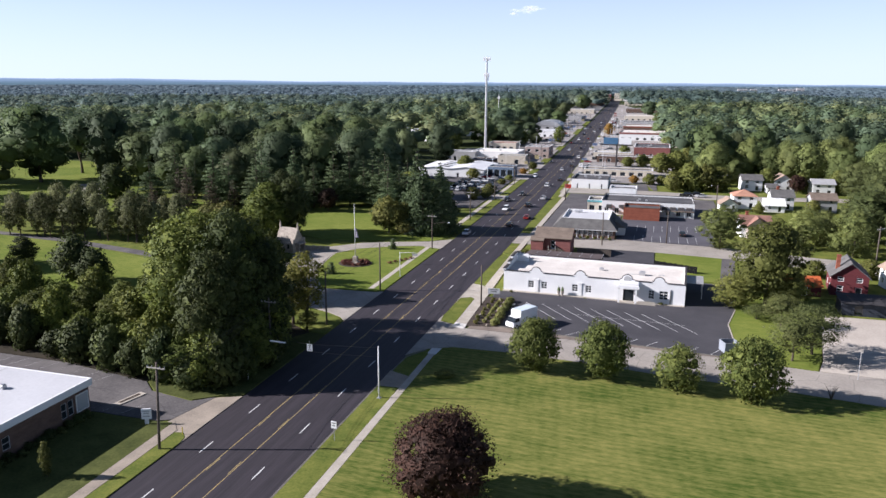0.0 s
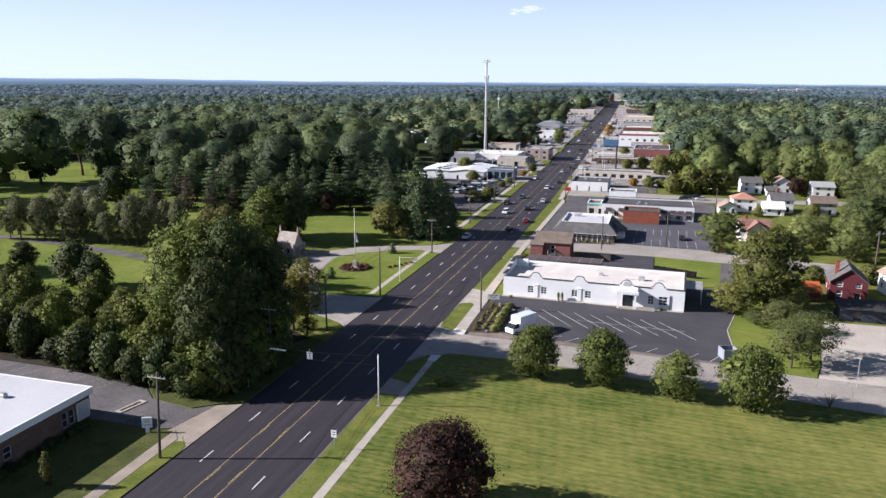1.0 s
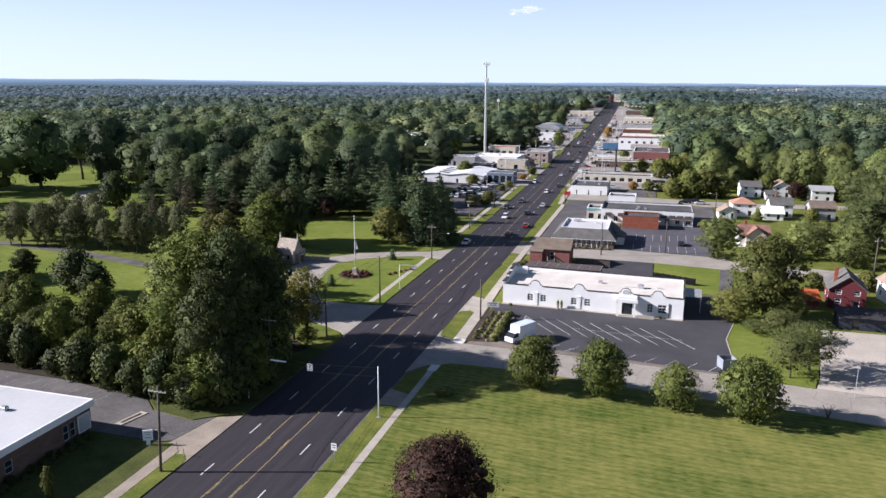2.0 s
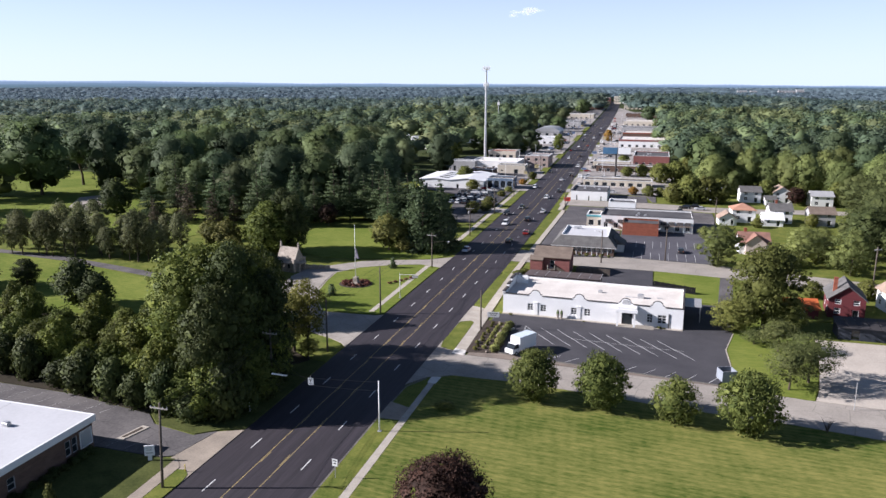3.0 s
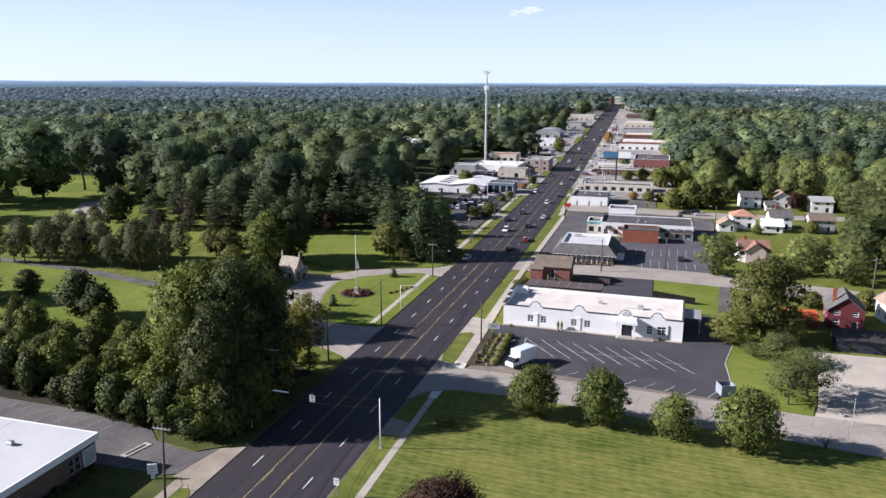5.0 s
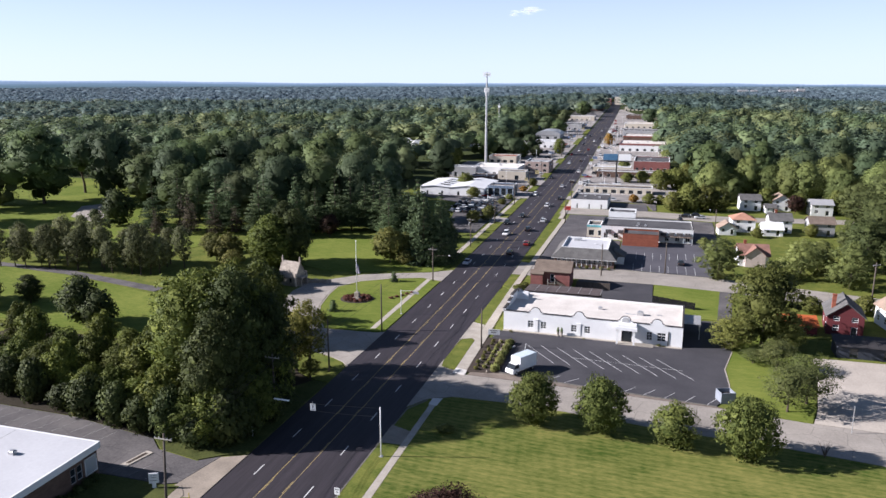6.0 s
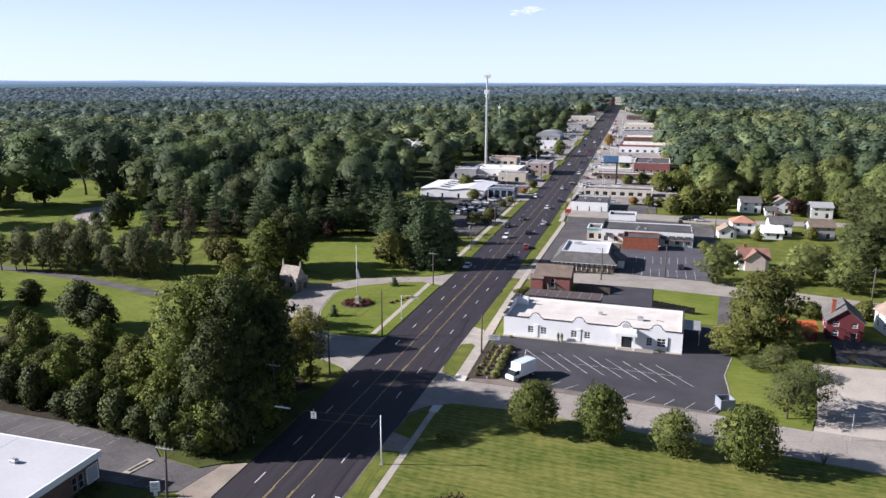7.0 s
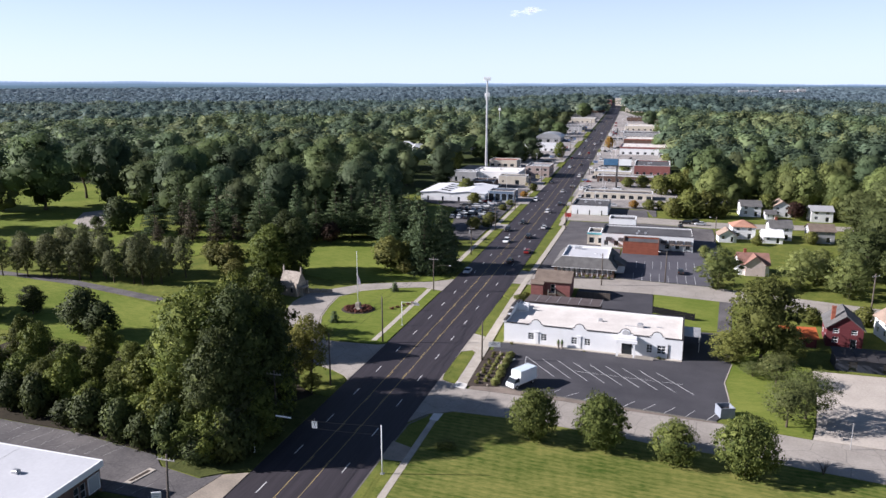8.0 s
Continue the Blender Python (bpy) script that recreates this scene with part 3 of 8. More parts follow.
slab("parking_lot", [(-12.1, 79.4), (-14, 78.5), (-24.7, 78.5), (-90, 78.5), (-90, 95), (-56, 92.8), (-42, 92.5), (-24, 89.6), (-21, 86.9), (-13.2, 85.4), (-10.5, 87.5)], OLD_ASPHALT, "cracked grey asphalt car park", "parking lot", top=-0.03)
slab("verge", [(-6.93, 89.4), (-10.4, 88.0), (-13.2, 85.8), (-20.8, 87.2), (-24, 90), (-24, 92), (-10, 118), (-6.93, 117.5)], SHADE_GRASS, "rough grass under tall trees, shade put into its colour", "verge")
slab("verge", [(-90, 95.3), (-56, 93.1), (-42, 92.8), (-24.2, 89.9), (-23.8, 92.1), (-10.2, 117.8), (-22.2, 125.7), (-52, 126), (-90, 128)], SHADE_SOIL, "bare soil under the thicket with shade put into its colour", "woodland floor", top=-0.02)
slab("verge", [(-7.15, 117.9), (-10, 118.2), (-22, 126), (-24, 134.2), (-12.0, 129.6), (-8.9, 127.8), (-7.15, 125.8)], GRASS, "grass corner beside the driveway", "verge")
slab("driveway", [(-6.90, 126.2), (-8.6, 128.2), (-12.0, 130.2), (-24, 135), (-34, 147), (-40, 160), (-42.5, 172), (-42, 180), (-38, 185.5), (-31, 193.3), (-22, 197.6), (-13, 201), (-6.90, 206), (-6.90, 193), (-13, 195), (-20.5, 192.2), (-28.7, 186.6), (-33, 179.2), (-32, 171), (-29.8, 161.5), (-26.4, 153.4), (-22, 146), (-12.5, 146.3), (-8.6, 146.6), (-6.90, 147.6)], STREET, "pale asphalt driveway curving round the flagpole lawn", "driveway", top=-0.05)
slab("lawn", [(-7.15, 148.2), (-8.8, 147.1), (-12.5, 146.9), (-21.6, 146.8), (-25.9, 153.6), (-29.3, 161.7), (-31.4, 171.2), (-32.4, 179.1), (-28.5, 186), (-20.3, 191.6), (-13, 194.3), (-7.15, 192.4)], FAIRWAY, "kerbed lawn with a flagpole and flower ring", "lawn")
slab("kerb", [(-21.6, 146.5), (-26.2, 153.5), (-29.6, 161.6), (-31.7, 171.2), (-32.7, 179.2), (-28.6, 186.4), (-20.4, 191.9), (-13, 194.6), (-13, 194.4), (-20.3, 191.65), (-28.5, 186.05), (-32.45, 179.1), (-31.45, 171.2), (-29.35, 161.7), (-25.95, 153.6), (-21.5, 146.8)], CONCRETE, "pale kerb round the flagpole lawn", "kerb", top=0.05)
slab("pavement", [(-9.7, 149.0), (-10.9, 148.6), (-11.4, 193.6), (-10.1, 193.2)], CONCRETE, "pale concrete footpath beside the flagpole lawn", "pavement", top=0.02)
slab("lawn", [(-22, 199), (-12, 202), (-9, 207), (-9, 222), (-24, 240), (-66, 240), (-66, 205), (-44, 195)], FAIRWAY, "bright mown grass before tall conifers", "lawn", top=-0.05)
slab("lawn", [(-140, 135), (-55, 128), (-50, 150), (-74, 158), (-110, 168), (-140, 172)], FAIRWAY, "bright mown golf fairway", "lawn", top=-0.05)
# darker asphalt here stands for the shade of the grove
slab("golf_path", [(-180, 175), (-115, 169.5), (-78, 161), (-77, 164.5), (-115, 173), (-180, 179)], OLD_ASPHALT, "path across the golf course, tree shade put into its grey asphalt", "path", top=-0.06)
slab("golf_path", [(-184, 247), (-163, 238), (-177, 262), (-192, 284), (-199, 270)], STREET, "pale path beside the fairway", "path", top=-0.06)
slab("lawn", [(-420, 205), (-105, 196), (-95, 225), (-100, 243), (-150, 246), (-225, 350), (-420, 360)], FAIRWAY, "wide mown golf fairway with long tree shade", "lawn", top=-0.07)
for a, b in ((224, 300), (300, 360), (360, 420)):
    slab("pavement", [(-10.6 + bend(a), a), (-10.6 + bend(b), b), (-12.2 + bend(b), b), (-12.2 + bend(a), a)], CONCRETE, "pale concrete footpath behind the roadside strip", "pavement", top=0.03)
for a, b in ((300, 352), (352, 420)):
    slab("pavement", [(13.4 + bend(a), a), (15.2 + bend(a), a), (15.2 + bend(b), b), (13.4 + bend(b), b)], CONCRETE, "pale concrete footpath past the shops", "pavement", top=0.16, deep=0.4)
for a, b in ((224, 262), (268, 286), (296, 350), (373, 398)):
    slab("verge", [(-7.15 + bend(a), a), (-7.15 + bend(b), b), (-10.5 + bend(b), b - 1), (-10.5 + bend(a), a - 1)], GRASS, "mown roadside strip with driveways between", "verge")
slab("parking_lot", [(-14.2, 262), (-14.8, 300), (-33, 300), (-30, 285), (-22, 262)], OLD_ASPHALT, "grey car park of a roadside dealer", "parking lot", top=0.0)
slab("parking_lot", [(-14.8, 300.3), (-17.8, 419), (-62, 419), (-62, 345), (-40, 330), (-33, 300.3)], GREY_LOT, "grey car park in front of a dealer's halls", "parking lot", top=0.02)
for a, b in ((420, 500), (500, 600), (600, 700), (700, 800), (800, 900), (900, 1000), (1000, 1100), (1100, 1200)):
    left = -72 if a < 500 else -52
    slab("forecourt", [(-9 + bend(a), a), (-9 + bend(b), b), (left + bend(b), b), (left + bend(a), a)], FORECOURT, "pale worn forecourts of roadside shops", "parking lot", top=0.12, deep=1.5)
for a, b in ((286.3, 295.5), (350.3, 371.7), (398.5, 419)):
    slab("driveway_apron", [(-6.95 + bend(a), a), (-6.95 + bend(b), b), (-22 + bend(b), b), (-22 + bend(a), a)], FORECOURT, "pale concrete driveway before the showrooms", "driveway", top=0.05)
for a, b in ((430, 452), (505, 535), (640, 700), (730, 800)):
    slab("verge", [(-7.15 + bend(a), a), (-7.15 + bend(b), b), (-11.5 + bend(b), b - 2), (-11.5 + bend(a), a + 2)], GRASS, "mown roadside strip before the shops", "verge", top=0.2, deep=0.5)
for a, b in ((436, 452), (520, 536), (612, 630)):
    slab("verge", [(10.85 + bend(a), a), (10.85 + bend(b), b), (13 + bend(b), b - 1), (13 + bend(a), a + 1)], GRASS, "narrow mown strip before the shops", "verge", top=0.2, deep=0.5)
for a, b in ((331, 346), (362, 380)):
    slab("verge", [(10.85 + bend(a), a), (10.85 + bend(b), b), (12.7 + bend(b), b), (12.7 + bend(a), a)], GRASS, "narrow mown strip before the shops", "verge", top=0.14, deep=0.5)


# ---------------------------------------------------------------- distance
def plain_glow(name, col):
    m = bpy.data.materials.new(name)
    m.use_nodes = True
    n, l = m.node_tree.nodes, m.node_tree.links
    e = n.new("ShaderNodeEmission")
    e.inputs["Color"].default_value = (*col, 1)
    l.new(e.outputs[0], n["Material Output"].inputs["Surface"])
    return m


def far_ridge(name, dist, level, rough, col, label, seed):
    """A plain line of hills all round the far side of the plain; blue haze is put in as its glow."""
    r = np.random.default_rng(seed)
    ph = r.uniform(0, 6.28, 6)
    s = Shape()
    pts = []
    for k in range(721):
        a = radians(16 + 60 - k * 120 / 720)
        tall = level + rough * (0.5 * math.sin(a * 5 + ph[0]) + 0.3 * math.sin(a * 13 + ph[1]) + 0.15 * math.sin(a * 41 + ph[2]) + 0.1 * math.sin(a * 97 + ph[3])) + (level - 27) * min(1.0, max(0.0, (math.degrees(a) - 28) / 10)) + 1.6 * abs(math.sin(a * 611 + ph[4])) + 1.2 * abs(math.sin(a * 1130 + ph[5]))
        pts.append((49.6 - dist * math.sin(a), dist * math.cos(a), tall))
    for (xa, ya, za), (xb, yb, zb) in zip(pts[:-1], pts[1:]):
        s.face((xa, ya, 0), (xb, yb, 0), (xb, yb, zb), (xa, ya, za))
    tagged(new(name, s.mesh(name, plain_glow(name + "_haze_glow", col))), label, "backdrop", kind="structure")


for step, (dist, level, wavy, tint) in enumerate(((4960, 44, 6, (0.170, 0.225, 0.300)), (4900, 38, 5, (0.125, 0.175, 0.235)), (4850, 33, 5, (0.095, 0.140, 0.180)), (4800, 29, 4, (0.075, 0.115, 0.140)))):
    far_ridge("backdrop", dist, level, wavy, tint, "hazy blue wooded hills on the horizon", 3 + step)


# ---------------------------------------------------------------- trees
ICO_V = np.array([(0, 0, 1)] + [(0.894 * math.cos(a), 0.894 * math.sin(a), 0.447) for a in np.arange(5) * 1.2566] + [(0.894 * math.cos(a), 0.894 * math.sin(a), -0.447) for a in np.arange(5) * 1.2566 + 0.6283] + [(0, 0, -1)])
ICO_F = np.array([(0, 1 + i, 1 + (i + 1) % 5) for i in range(5)] + [(1 + i, 6 + i, 1 + (i + 1) % 5) for i in range(5)] + [(1 + (i + 1) % 5, 6 + i, 6 + (i + 1) % 5) for i in range(5)] + [(11, 6 + (i + 1) % 5, 6 + i) for i in range(5)])


def array_mesh(name, verts, loops, sides, material, normals=None):
    """A mesh from arrays; loops are corner indices, sides the number of corners of each face, normals one for each corner point."""
    me = bpy.data.meshes.new(name)
    me.vertices.add(len(verts))
    me.vertices.foreach_set("co", np.asarray(verts, np.float32).ravel())
    me.loops.add(len(loops))
    me.loops.foreach_set("vertex_index", np.asarray(loops, np.int32))
    me.polygons.add(len(sides))
    starts = np.concatenate([[0], np.cumsum(sides)[:-1]])
    me.polygons.foreach_set("loop_start", np.asarray(starts, np.int32))
    me.materials.append(material)
    me.update(calc_edges=True)
    if normals is not None:
        me.shade_smooth()
        me.normals_split_custom_set_from_vertices(normals.tolist())
    return me


def soft_normals(verts, quads, outward, share):
    """Normals of a crown: the outward way of the whole crown, with a share of each leaf's own."""
    nor = outward / np.maximum(np.linalg.norm(outward, axis=1), 1e-6)[:, None]
    q = verts[: quads * 4].reshape(-1, 4, 3)
    own = np.cross(q[:, 2] - q[:, 0], q[:, 3] - q[:, 1])
    own /= np.maximum(np.linalg.norm(own, axis=1), 1e-9)[:, None]
    nor[: quads * 4] = nor[: quads * 4] * (1 - share) + np.repeat(own, 4, 0) * share
    return nor / np.maximum(np.linalg.norm(nor, axis=1), 1e-6)[:, None]


def leaf_cards(rng, lobes, count, size, droop=0.0, spread=0.5, inner=0.76, fuzz=0.14, rough=0.26):
    """Leaf clumps on the skins of many lobes: corners of four-sided leaves, facing outwards and jittered.
    Each skin swells and sinks in sprays, and the leaves are sparser in the hollows."""
    c, r = lobes[:, :3], lobes[:, 3:]
    weight = (r[:, 0] * r[:, 1] + r[:, 0] * r[:, 2] + r[:, 1] * r[:, 2])
    pick = rng.choice(len(lobes), count, p=weight / weight.sum())
    d = rng.normal(size=(count, 3))
    d /= np.linalg.norm(d, axis=1)[:, None]
    d[:, 2] = np.where(d[:, 2] < -0.5, -d[:, 2], d[:, 2])
    waves = rng.normal(size=(len(lobes), 4, 3)) * (3.6, 3.6, 2.4)
    starts = rng.uniform(0, 6.283, (len(lobes), 4))
    swell = np.sin((waves[pick] * d[:, None, :]).sum(2) + starts[pick]).sum(1) / 2
    reach = 1 + rough * swell + fuzz * rng.uniform(-1, 1, count) + np.where(rng.random(count) < 0.06, rng.uniform(0.05, 0.22, count), 0)
    at = c[pick] + r[pick] * d * reach[:, None]
    keep = rng.random(count) < np.clip(0.80 + 0.55 * swell, 0.3, 1.0)
    for k in range(len(lobes)):
        inside = (((at - c[k]) / r[k]) ** 2).sum(1) < inner**2
        keep &= ~(inside & (pick != k))
    at, d = at[keep], d[keep]
    n = len(at)
    nor = d + spread * rng.normal(size=(n, 3))
    nor[:, 2] += 0.25
    nor /= np.linalg.norm(nor, axis=1)[:, None]
    t = np.cross(nor, rng.normal(size=(n, 3)))
    t[:, 2] -= droop
    t /= np.linalg.norm(t, axis=1)[:, None]
    b = np.cross(nor, t)
    s = size * rng.uniform(0.5, 1.4, (n, 1))
    w = s * rng.uniform(0.4, 0.75, (n, 1))
    bend = nor * s * rng.uniform(-0.3, 0.3, (n, 1))
    return np.stack([at - t * s, at - b * w + bend, at + t * s, at + b * w + bend], 1).reshape(-1, 3)


def foliage(name, rng, lobes, count, size, material, core=0.6, droop=0.0, spread=0.7, fuzz=0.14, own=0.55):
    quads = leaf_cards(rng, lobes, count, size, droop, spread, fuzz=fuzz)
    nq = len(quads) // 4
    cores = (lobes[:, None, :3] + ICO_V[None] * lobes[:, None, 3:] * core * rng.uniform(0.7, 1.15, (len(lobes), 12, 1))).reshape(-1, 3)
    tri = (ICO_F[None] + (np.arange(len(lobes)) * 12)[:, None, None]).reshape(-1, 3) + len(quads)
    loops = np.concatenate([np.arange(len(quads)), tri.ravel()])
    sides = np.concatenate([np.full(nq, 4), np.full(len(tri), 3)])
    verts = np.concatenate([quads, cores])
    centre = (lobes[:, :3].max(0) + lobes[:, :3].min(0)) / 2
    half = np.maximum((verts.max(0) - verts.min(0)) / 2, 1e-3)
    return array_mesh(name, verts, loops, sides, material, soft_normals(verts, nq, (verts - centre) / half**2, own))


def crown_lobes(rng, h, radius, base, n, size=0.30, flat=0.85, gaps=0.12, uneven=0.16, boxy=2.0, body=0.0):
    """Lobes over an uneven egg-shaped envelope from base to h."""
    cz, rz = (h + base) / 2, (h - base) / 2
    out = []
    for i in range(n):
        u = 1 - 2 * (i + 0.5) / n
        a = i * 2.39996 + rng.uniform(-0.4, 0.4)
        if rng.random() < gaps:
            continue
        k = rng.uniform(0.76 - uneven, 0.76 + uneven)
        taper = 1.0 - (0.60 / boxy) * max(u, 0) - 0.15 * max(-u, 0)
        rr = max(0, 1 - abs(u) ** boxy) ** (1 / boxy) * radius * k * taper
        s = radius * size * rng.uniform(0.86 - uneven, 1.14 + uneven)
        out.append((rr * math.cos(a), rr * math.sin(a), cz + u * rz * (0.86 + 0.1 * rng.random()) - s * 0.2, s, s, s * flat * rng.uniform(0.8, 1.1)))
    for i in range(max(3, n // 8)):
        s = radius * 0.42
        out.append((rng.normal() * radius * 0.2, rng.normal() * radius * 0.2, cz + rng.uniform(-0.5, 0.5) * rz, s, s, s))
    if body:
        out.append((0, 0, cz, radius * body, radius * body, rz * (body + 0.06)))
    return np.array(out)


def trunk_shape(rng, h, radius, base, r0, limbs=6, apart=None):
    """A bent tapering trunk and its limbs; with a list given as apart, each limb goes there as a shape of its own."""
    s = Shape()
    pts = [Vector((0, 0, -0.25))]
    top = base + (h - base) * 0.55
    for i in range(1, 5):
        k = i / 4
        pts.append(Vector((rng.normal() * 0.03 * h * k, rng.normal() * 0.03 * h * k, top * k)))
    rad = [r0 * 1.35, r0 * 0.95, r0 * 0.8, r0 * 0.55, r0 * 0.22]
    for a, b, ra, rb in zip(pts[:-1], pts[1:], rad[:-1], rad[1:]):
        s.tube(a, b, ra, rb, 8, caps=False)
    for i in range(limbs):
        k = 0.35 + 0.6 * i / limbs
        start = pts[0].lerp(pts[4], k)
        ang = i * 2.4 + rng.uniform(0, 1)
        reach = radius * rng.uniform(0.45, 0.75)
        mid = start + Vector((math.cos(ang) * reach * 0.5, math.sin(ang) * reach * 0.5, h * 0.08))
        end = start + Vector((math.cos(ang) * reach, math.sin(ang) * reach, h * 0.2))
        limb = s if apart is None else Shape()
        limb.tube(start, mid, r0 * 0.36, r0 * 0.24, 6, caps=False)
        limb.tube(mid, end, r0 * 0.24, r0 * 0.07, 6, caps=False)
        if apart is not None:
            apart.append(limb)
    return s


def broad_tree(name, seed, h, radius, base, leaf, n_lobes, count, size, label, lobe=0.30, r0=None, flat=0.85, gaps=0.12, group="", core=0.6, droop=0.0, spread=0.66, uneven=0.16, fuzz=0.18, boxy=2.0, body=0.0, own=0.55, split=False):
    rng = np.random.default_rng(seed)
    tree = thing(name, label, "tree", group)
    limbs = [] if split else None
    part("trunk", trunk_shape(rng, h, radius, base, r0 or h * 0.018, apart=limbs), BARK, tree, smooth=True)
    for limb in limbs or ():
        part("limb", limb, BARK, tree, smooth=True)
    crown = new("crown", foliage("crown", rng, crown_lobes(rng, h, radius, base, n_lobes, lobe, flat, gaps, uneven, boxy, body), count, size, leaf, core, droop, spread, fuzz, own))
    crown.parent = tree
    return tree


def conifer(name, seed, h, radius, base, leaf, tiers, count, size, label, group="", flat=0.55, core=0.6, bare=0.1):
    """Layered boughs round a straight stem, uneven in length."""
    rng = np.random.default_rng(seed)
    tree = thing(name, label, "tree", group)
    stem = Shape().tube((0, 0, -0.3), (0, 0, h * 0.96), h * 0.016, h * 0.002, 8)
    lobes = []
    for i in range(tiers):
        k = i / (tiers - 1)
        z = base + (h * 0.97 - base) * k
        reach = radius * (1 - k) ** 0.8 * rng.uniform(0.85, 1.1) + 0.25
        boughs = max(3, int(8 * (1 - k) + 3))
        for j in range(boughs):
            a = 2 * math.pi * (j + rng.random() * 0.7) / boughs + i
            if rng.random() < bare:
                continue
            rr = reach * rng.uniform(0.55, 0.8)
            s = reach * 0.30 + 0.22
            lobes.append((math.cos(a) * rr, math.sin(a) * rr, z - rr * 0.18 + rng.normal() * 0.2, s * 1.25, s * 1.25, s * flat))
            if i % 2 == 0:
                stem.tube((0, 0, z), (math.cos(a) * rr * 0.9, math.sin(a) * rr * 0.9, z - rr * 0.15), 0.06, 0.02, 5, caps=False)
    part("trunk", stem, BARK, tree, smooth=True)
    crown = new("crown", foliage("crown", rng, np.array(lobes), count, size, leaf, core, droop=0.8, spread=0.7, fuzz=0.3))
    crown.parent = tree
    return tree


def plant(proto, spots):
    """Stand the tree at the first spot (x, y, scale, height scale, turn) and copies at the others."""
    for i, (x, y, s, sz, turn) in enumerate(spots):
        m = pose(x, y, rise(x, y) - 0.1, 0, 0, turn) @ Matrix.Diagonal((s, s, s * sz, 1))
        if i == 0:
            proto.matrix_basis = m
        else:
            copy_thing(proto, m)


# the great trees and thicket beside the car park
big = broad_tree("shade_tree", 11, 24, 7.8, 3.0, LEAF_A, 200, 52000, 0.21, "tall full-crowned green shade tree above a thicket", own=0.72, lobe=0.18, uneven=0.24, gaps=0.2, boxy=3.2)
plant(big, [(-23.6, 102.0, 1.0, 1.03, 0), (-19.5, 109.5, 0.95, 1.0, 250), (-19.8, 104.5, 1.0, 1.0, 60), (-26.5, 108, 0.95, 0.95, 310)])
# shaded flank of the great trees, put in as darker leaf colour
shaded_big = broad_tree("shade_tree", 12, 21, 6.6, 1.5, LEAF_B, 160, 34000, 0.22, "dense roadside shade tree with shadow put into its dark leaves", own=0.72, lobe=0.19, uneven=0.24, gaps=0.2, boxy=2.8)
plant(shaded_big, [(-15.2, 95.0, 0.8, 1.2, 250), (-12.8, 106.0, 0.95, 1.05, 20), (-12.6, 99.5, 0.72, 0.92, 110), (-15.8, 101.5, 1.12, 1.12, 130), (-53, 194, 0.9, 1.0, 80), (-60, 201, 1.0, 0.95, 140), (-101, 143, 0.6, 0.62, 10)])
thick = broad_tree("thicket_tree", 13, 9.0, 3.9, 0.2, LEAF_A, 90, 12500, 0.20, "bushy young tree in the thicket behind the car park", own=0.72, lobe=0.21, gaps=0.3, uneven=0.30, group="thicket trees")
spots = []
rng = np.random.default_rng(5)
for x, y, s in [(-25, 94.0, 0.95), (-18.2, 91.8, 1.1), (-13.6, 91.6, 1.05), (-11.6, 98.0, 1.15), (-12.0, 106.5, 1.1), (-31, 95.5, 0.8), (-37, 97, 0.85), (-43, 98, 0.8), (-49, 99, 0.85), (-55, 100.5, 0.9), (-62, 102, 0.95), (-30, 101, 1.1), (-36, 104, 1.0), (-43, 106, 0.9), (-50, 107, 0.95), (-58, 109, 1.0), (-66, 110, 1.05), (-33, 111, 1.05), (-41, 114, 0.9), (-49, 116, 0.85), (-57, 118, 0.85), (-22, 99, 1.1), (-12.0, 101, 0.75), (-72, 105, 1.0), (-75, 115, 0.95)]:
    spots.append((x, y, s * rng.uniform(0.9, 1.1), rng.uniform(0.85, 1.2), rng.uniform(0, 360)))
plant(thick, spots[0::2] + [(-27.5, 134.5, 1.2, 1.15, 40), (-33, 139, 1.3, 1.2, 100), (-36, 131, 1.3, 1.2, 220), (-43, 145, 1.2, 1.2, 10)])
sunny = broad_tree("thicket_tree", 17, 8.6, 4.2, 0.2, LEAF_Y, 85, 12000, 0.20, "young thicket tree with sunlit yellow-green put into its leaves", own=0.72, lobe=0.21, group="thicket trees", gaps=0.35, uneven=0.30)
plant(sunny, spots[1::2])
scrub = broad_tree("thicket_shrub", 14, 4.2, 2.6, 0.0, LEAF_B, 55, 4800, 0.20, "dense green shrub at the thicket's edge", lobe=0.30, group="thicket shrubs")
spots = []
for x, y in [(-51, 172), (-48, 170.2), (-54, 174), (-21.5, 90.8), (-16.0, 89.9), (-11.4, 91.6), (-10.6, 96), (-10.4, 101), (-10.8, 106), (-27.5, 91.5), (-33, 92.8), (-40, 94), (-46, 95), (-53, 96), (-60, 97.5), (-67, 99), (-15, 112), (-18, 115)]:
    spots.append((x, y, rng.uniform(0.8, 1.2), rng.uniform(0.8, 1.3), rng.uniform(0, 360)))
plant(scrub, spots)
evergreen = broad_tree("yew_tree", 15, 9.5, 4.2, 0.4, LEAF_B, 70, 6000, 0.28, "dark rounded evergreen tree by the fairway", lobe=0.30)
glow_tree = broad_tree("shade_tree", 18, 19, 6.0, 0.8, LEAF_Y, 140, 14000, 0.30, "tree beside the gatehouse, sunlit yellow-green put into its leaves", lobe=0.20, gaps=0.2)
bright = [(-92, 470), (-84, 492), (-104, 452), (-44, 530), (-22, 560), (-76, 455), (-66, 540)]
plant(glow_tree, [(x, y, 0.85 + 0.1 * (k % 3), 0.9, 50 * k) for k, (x, y) in enumerate(bright)] + [(-59, 191.5, 1.45, 0.80, 0), (-66, 197, 1.0, 0.85, 120)])
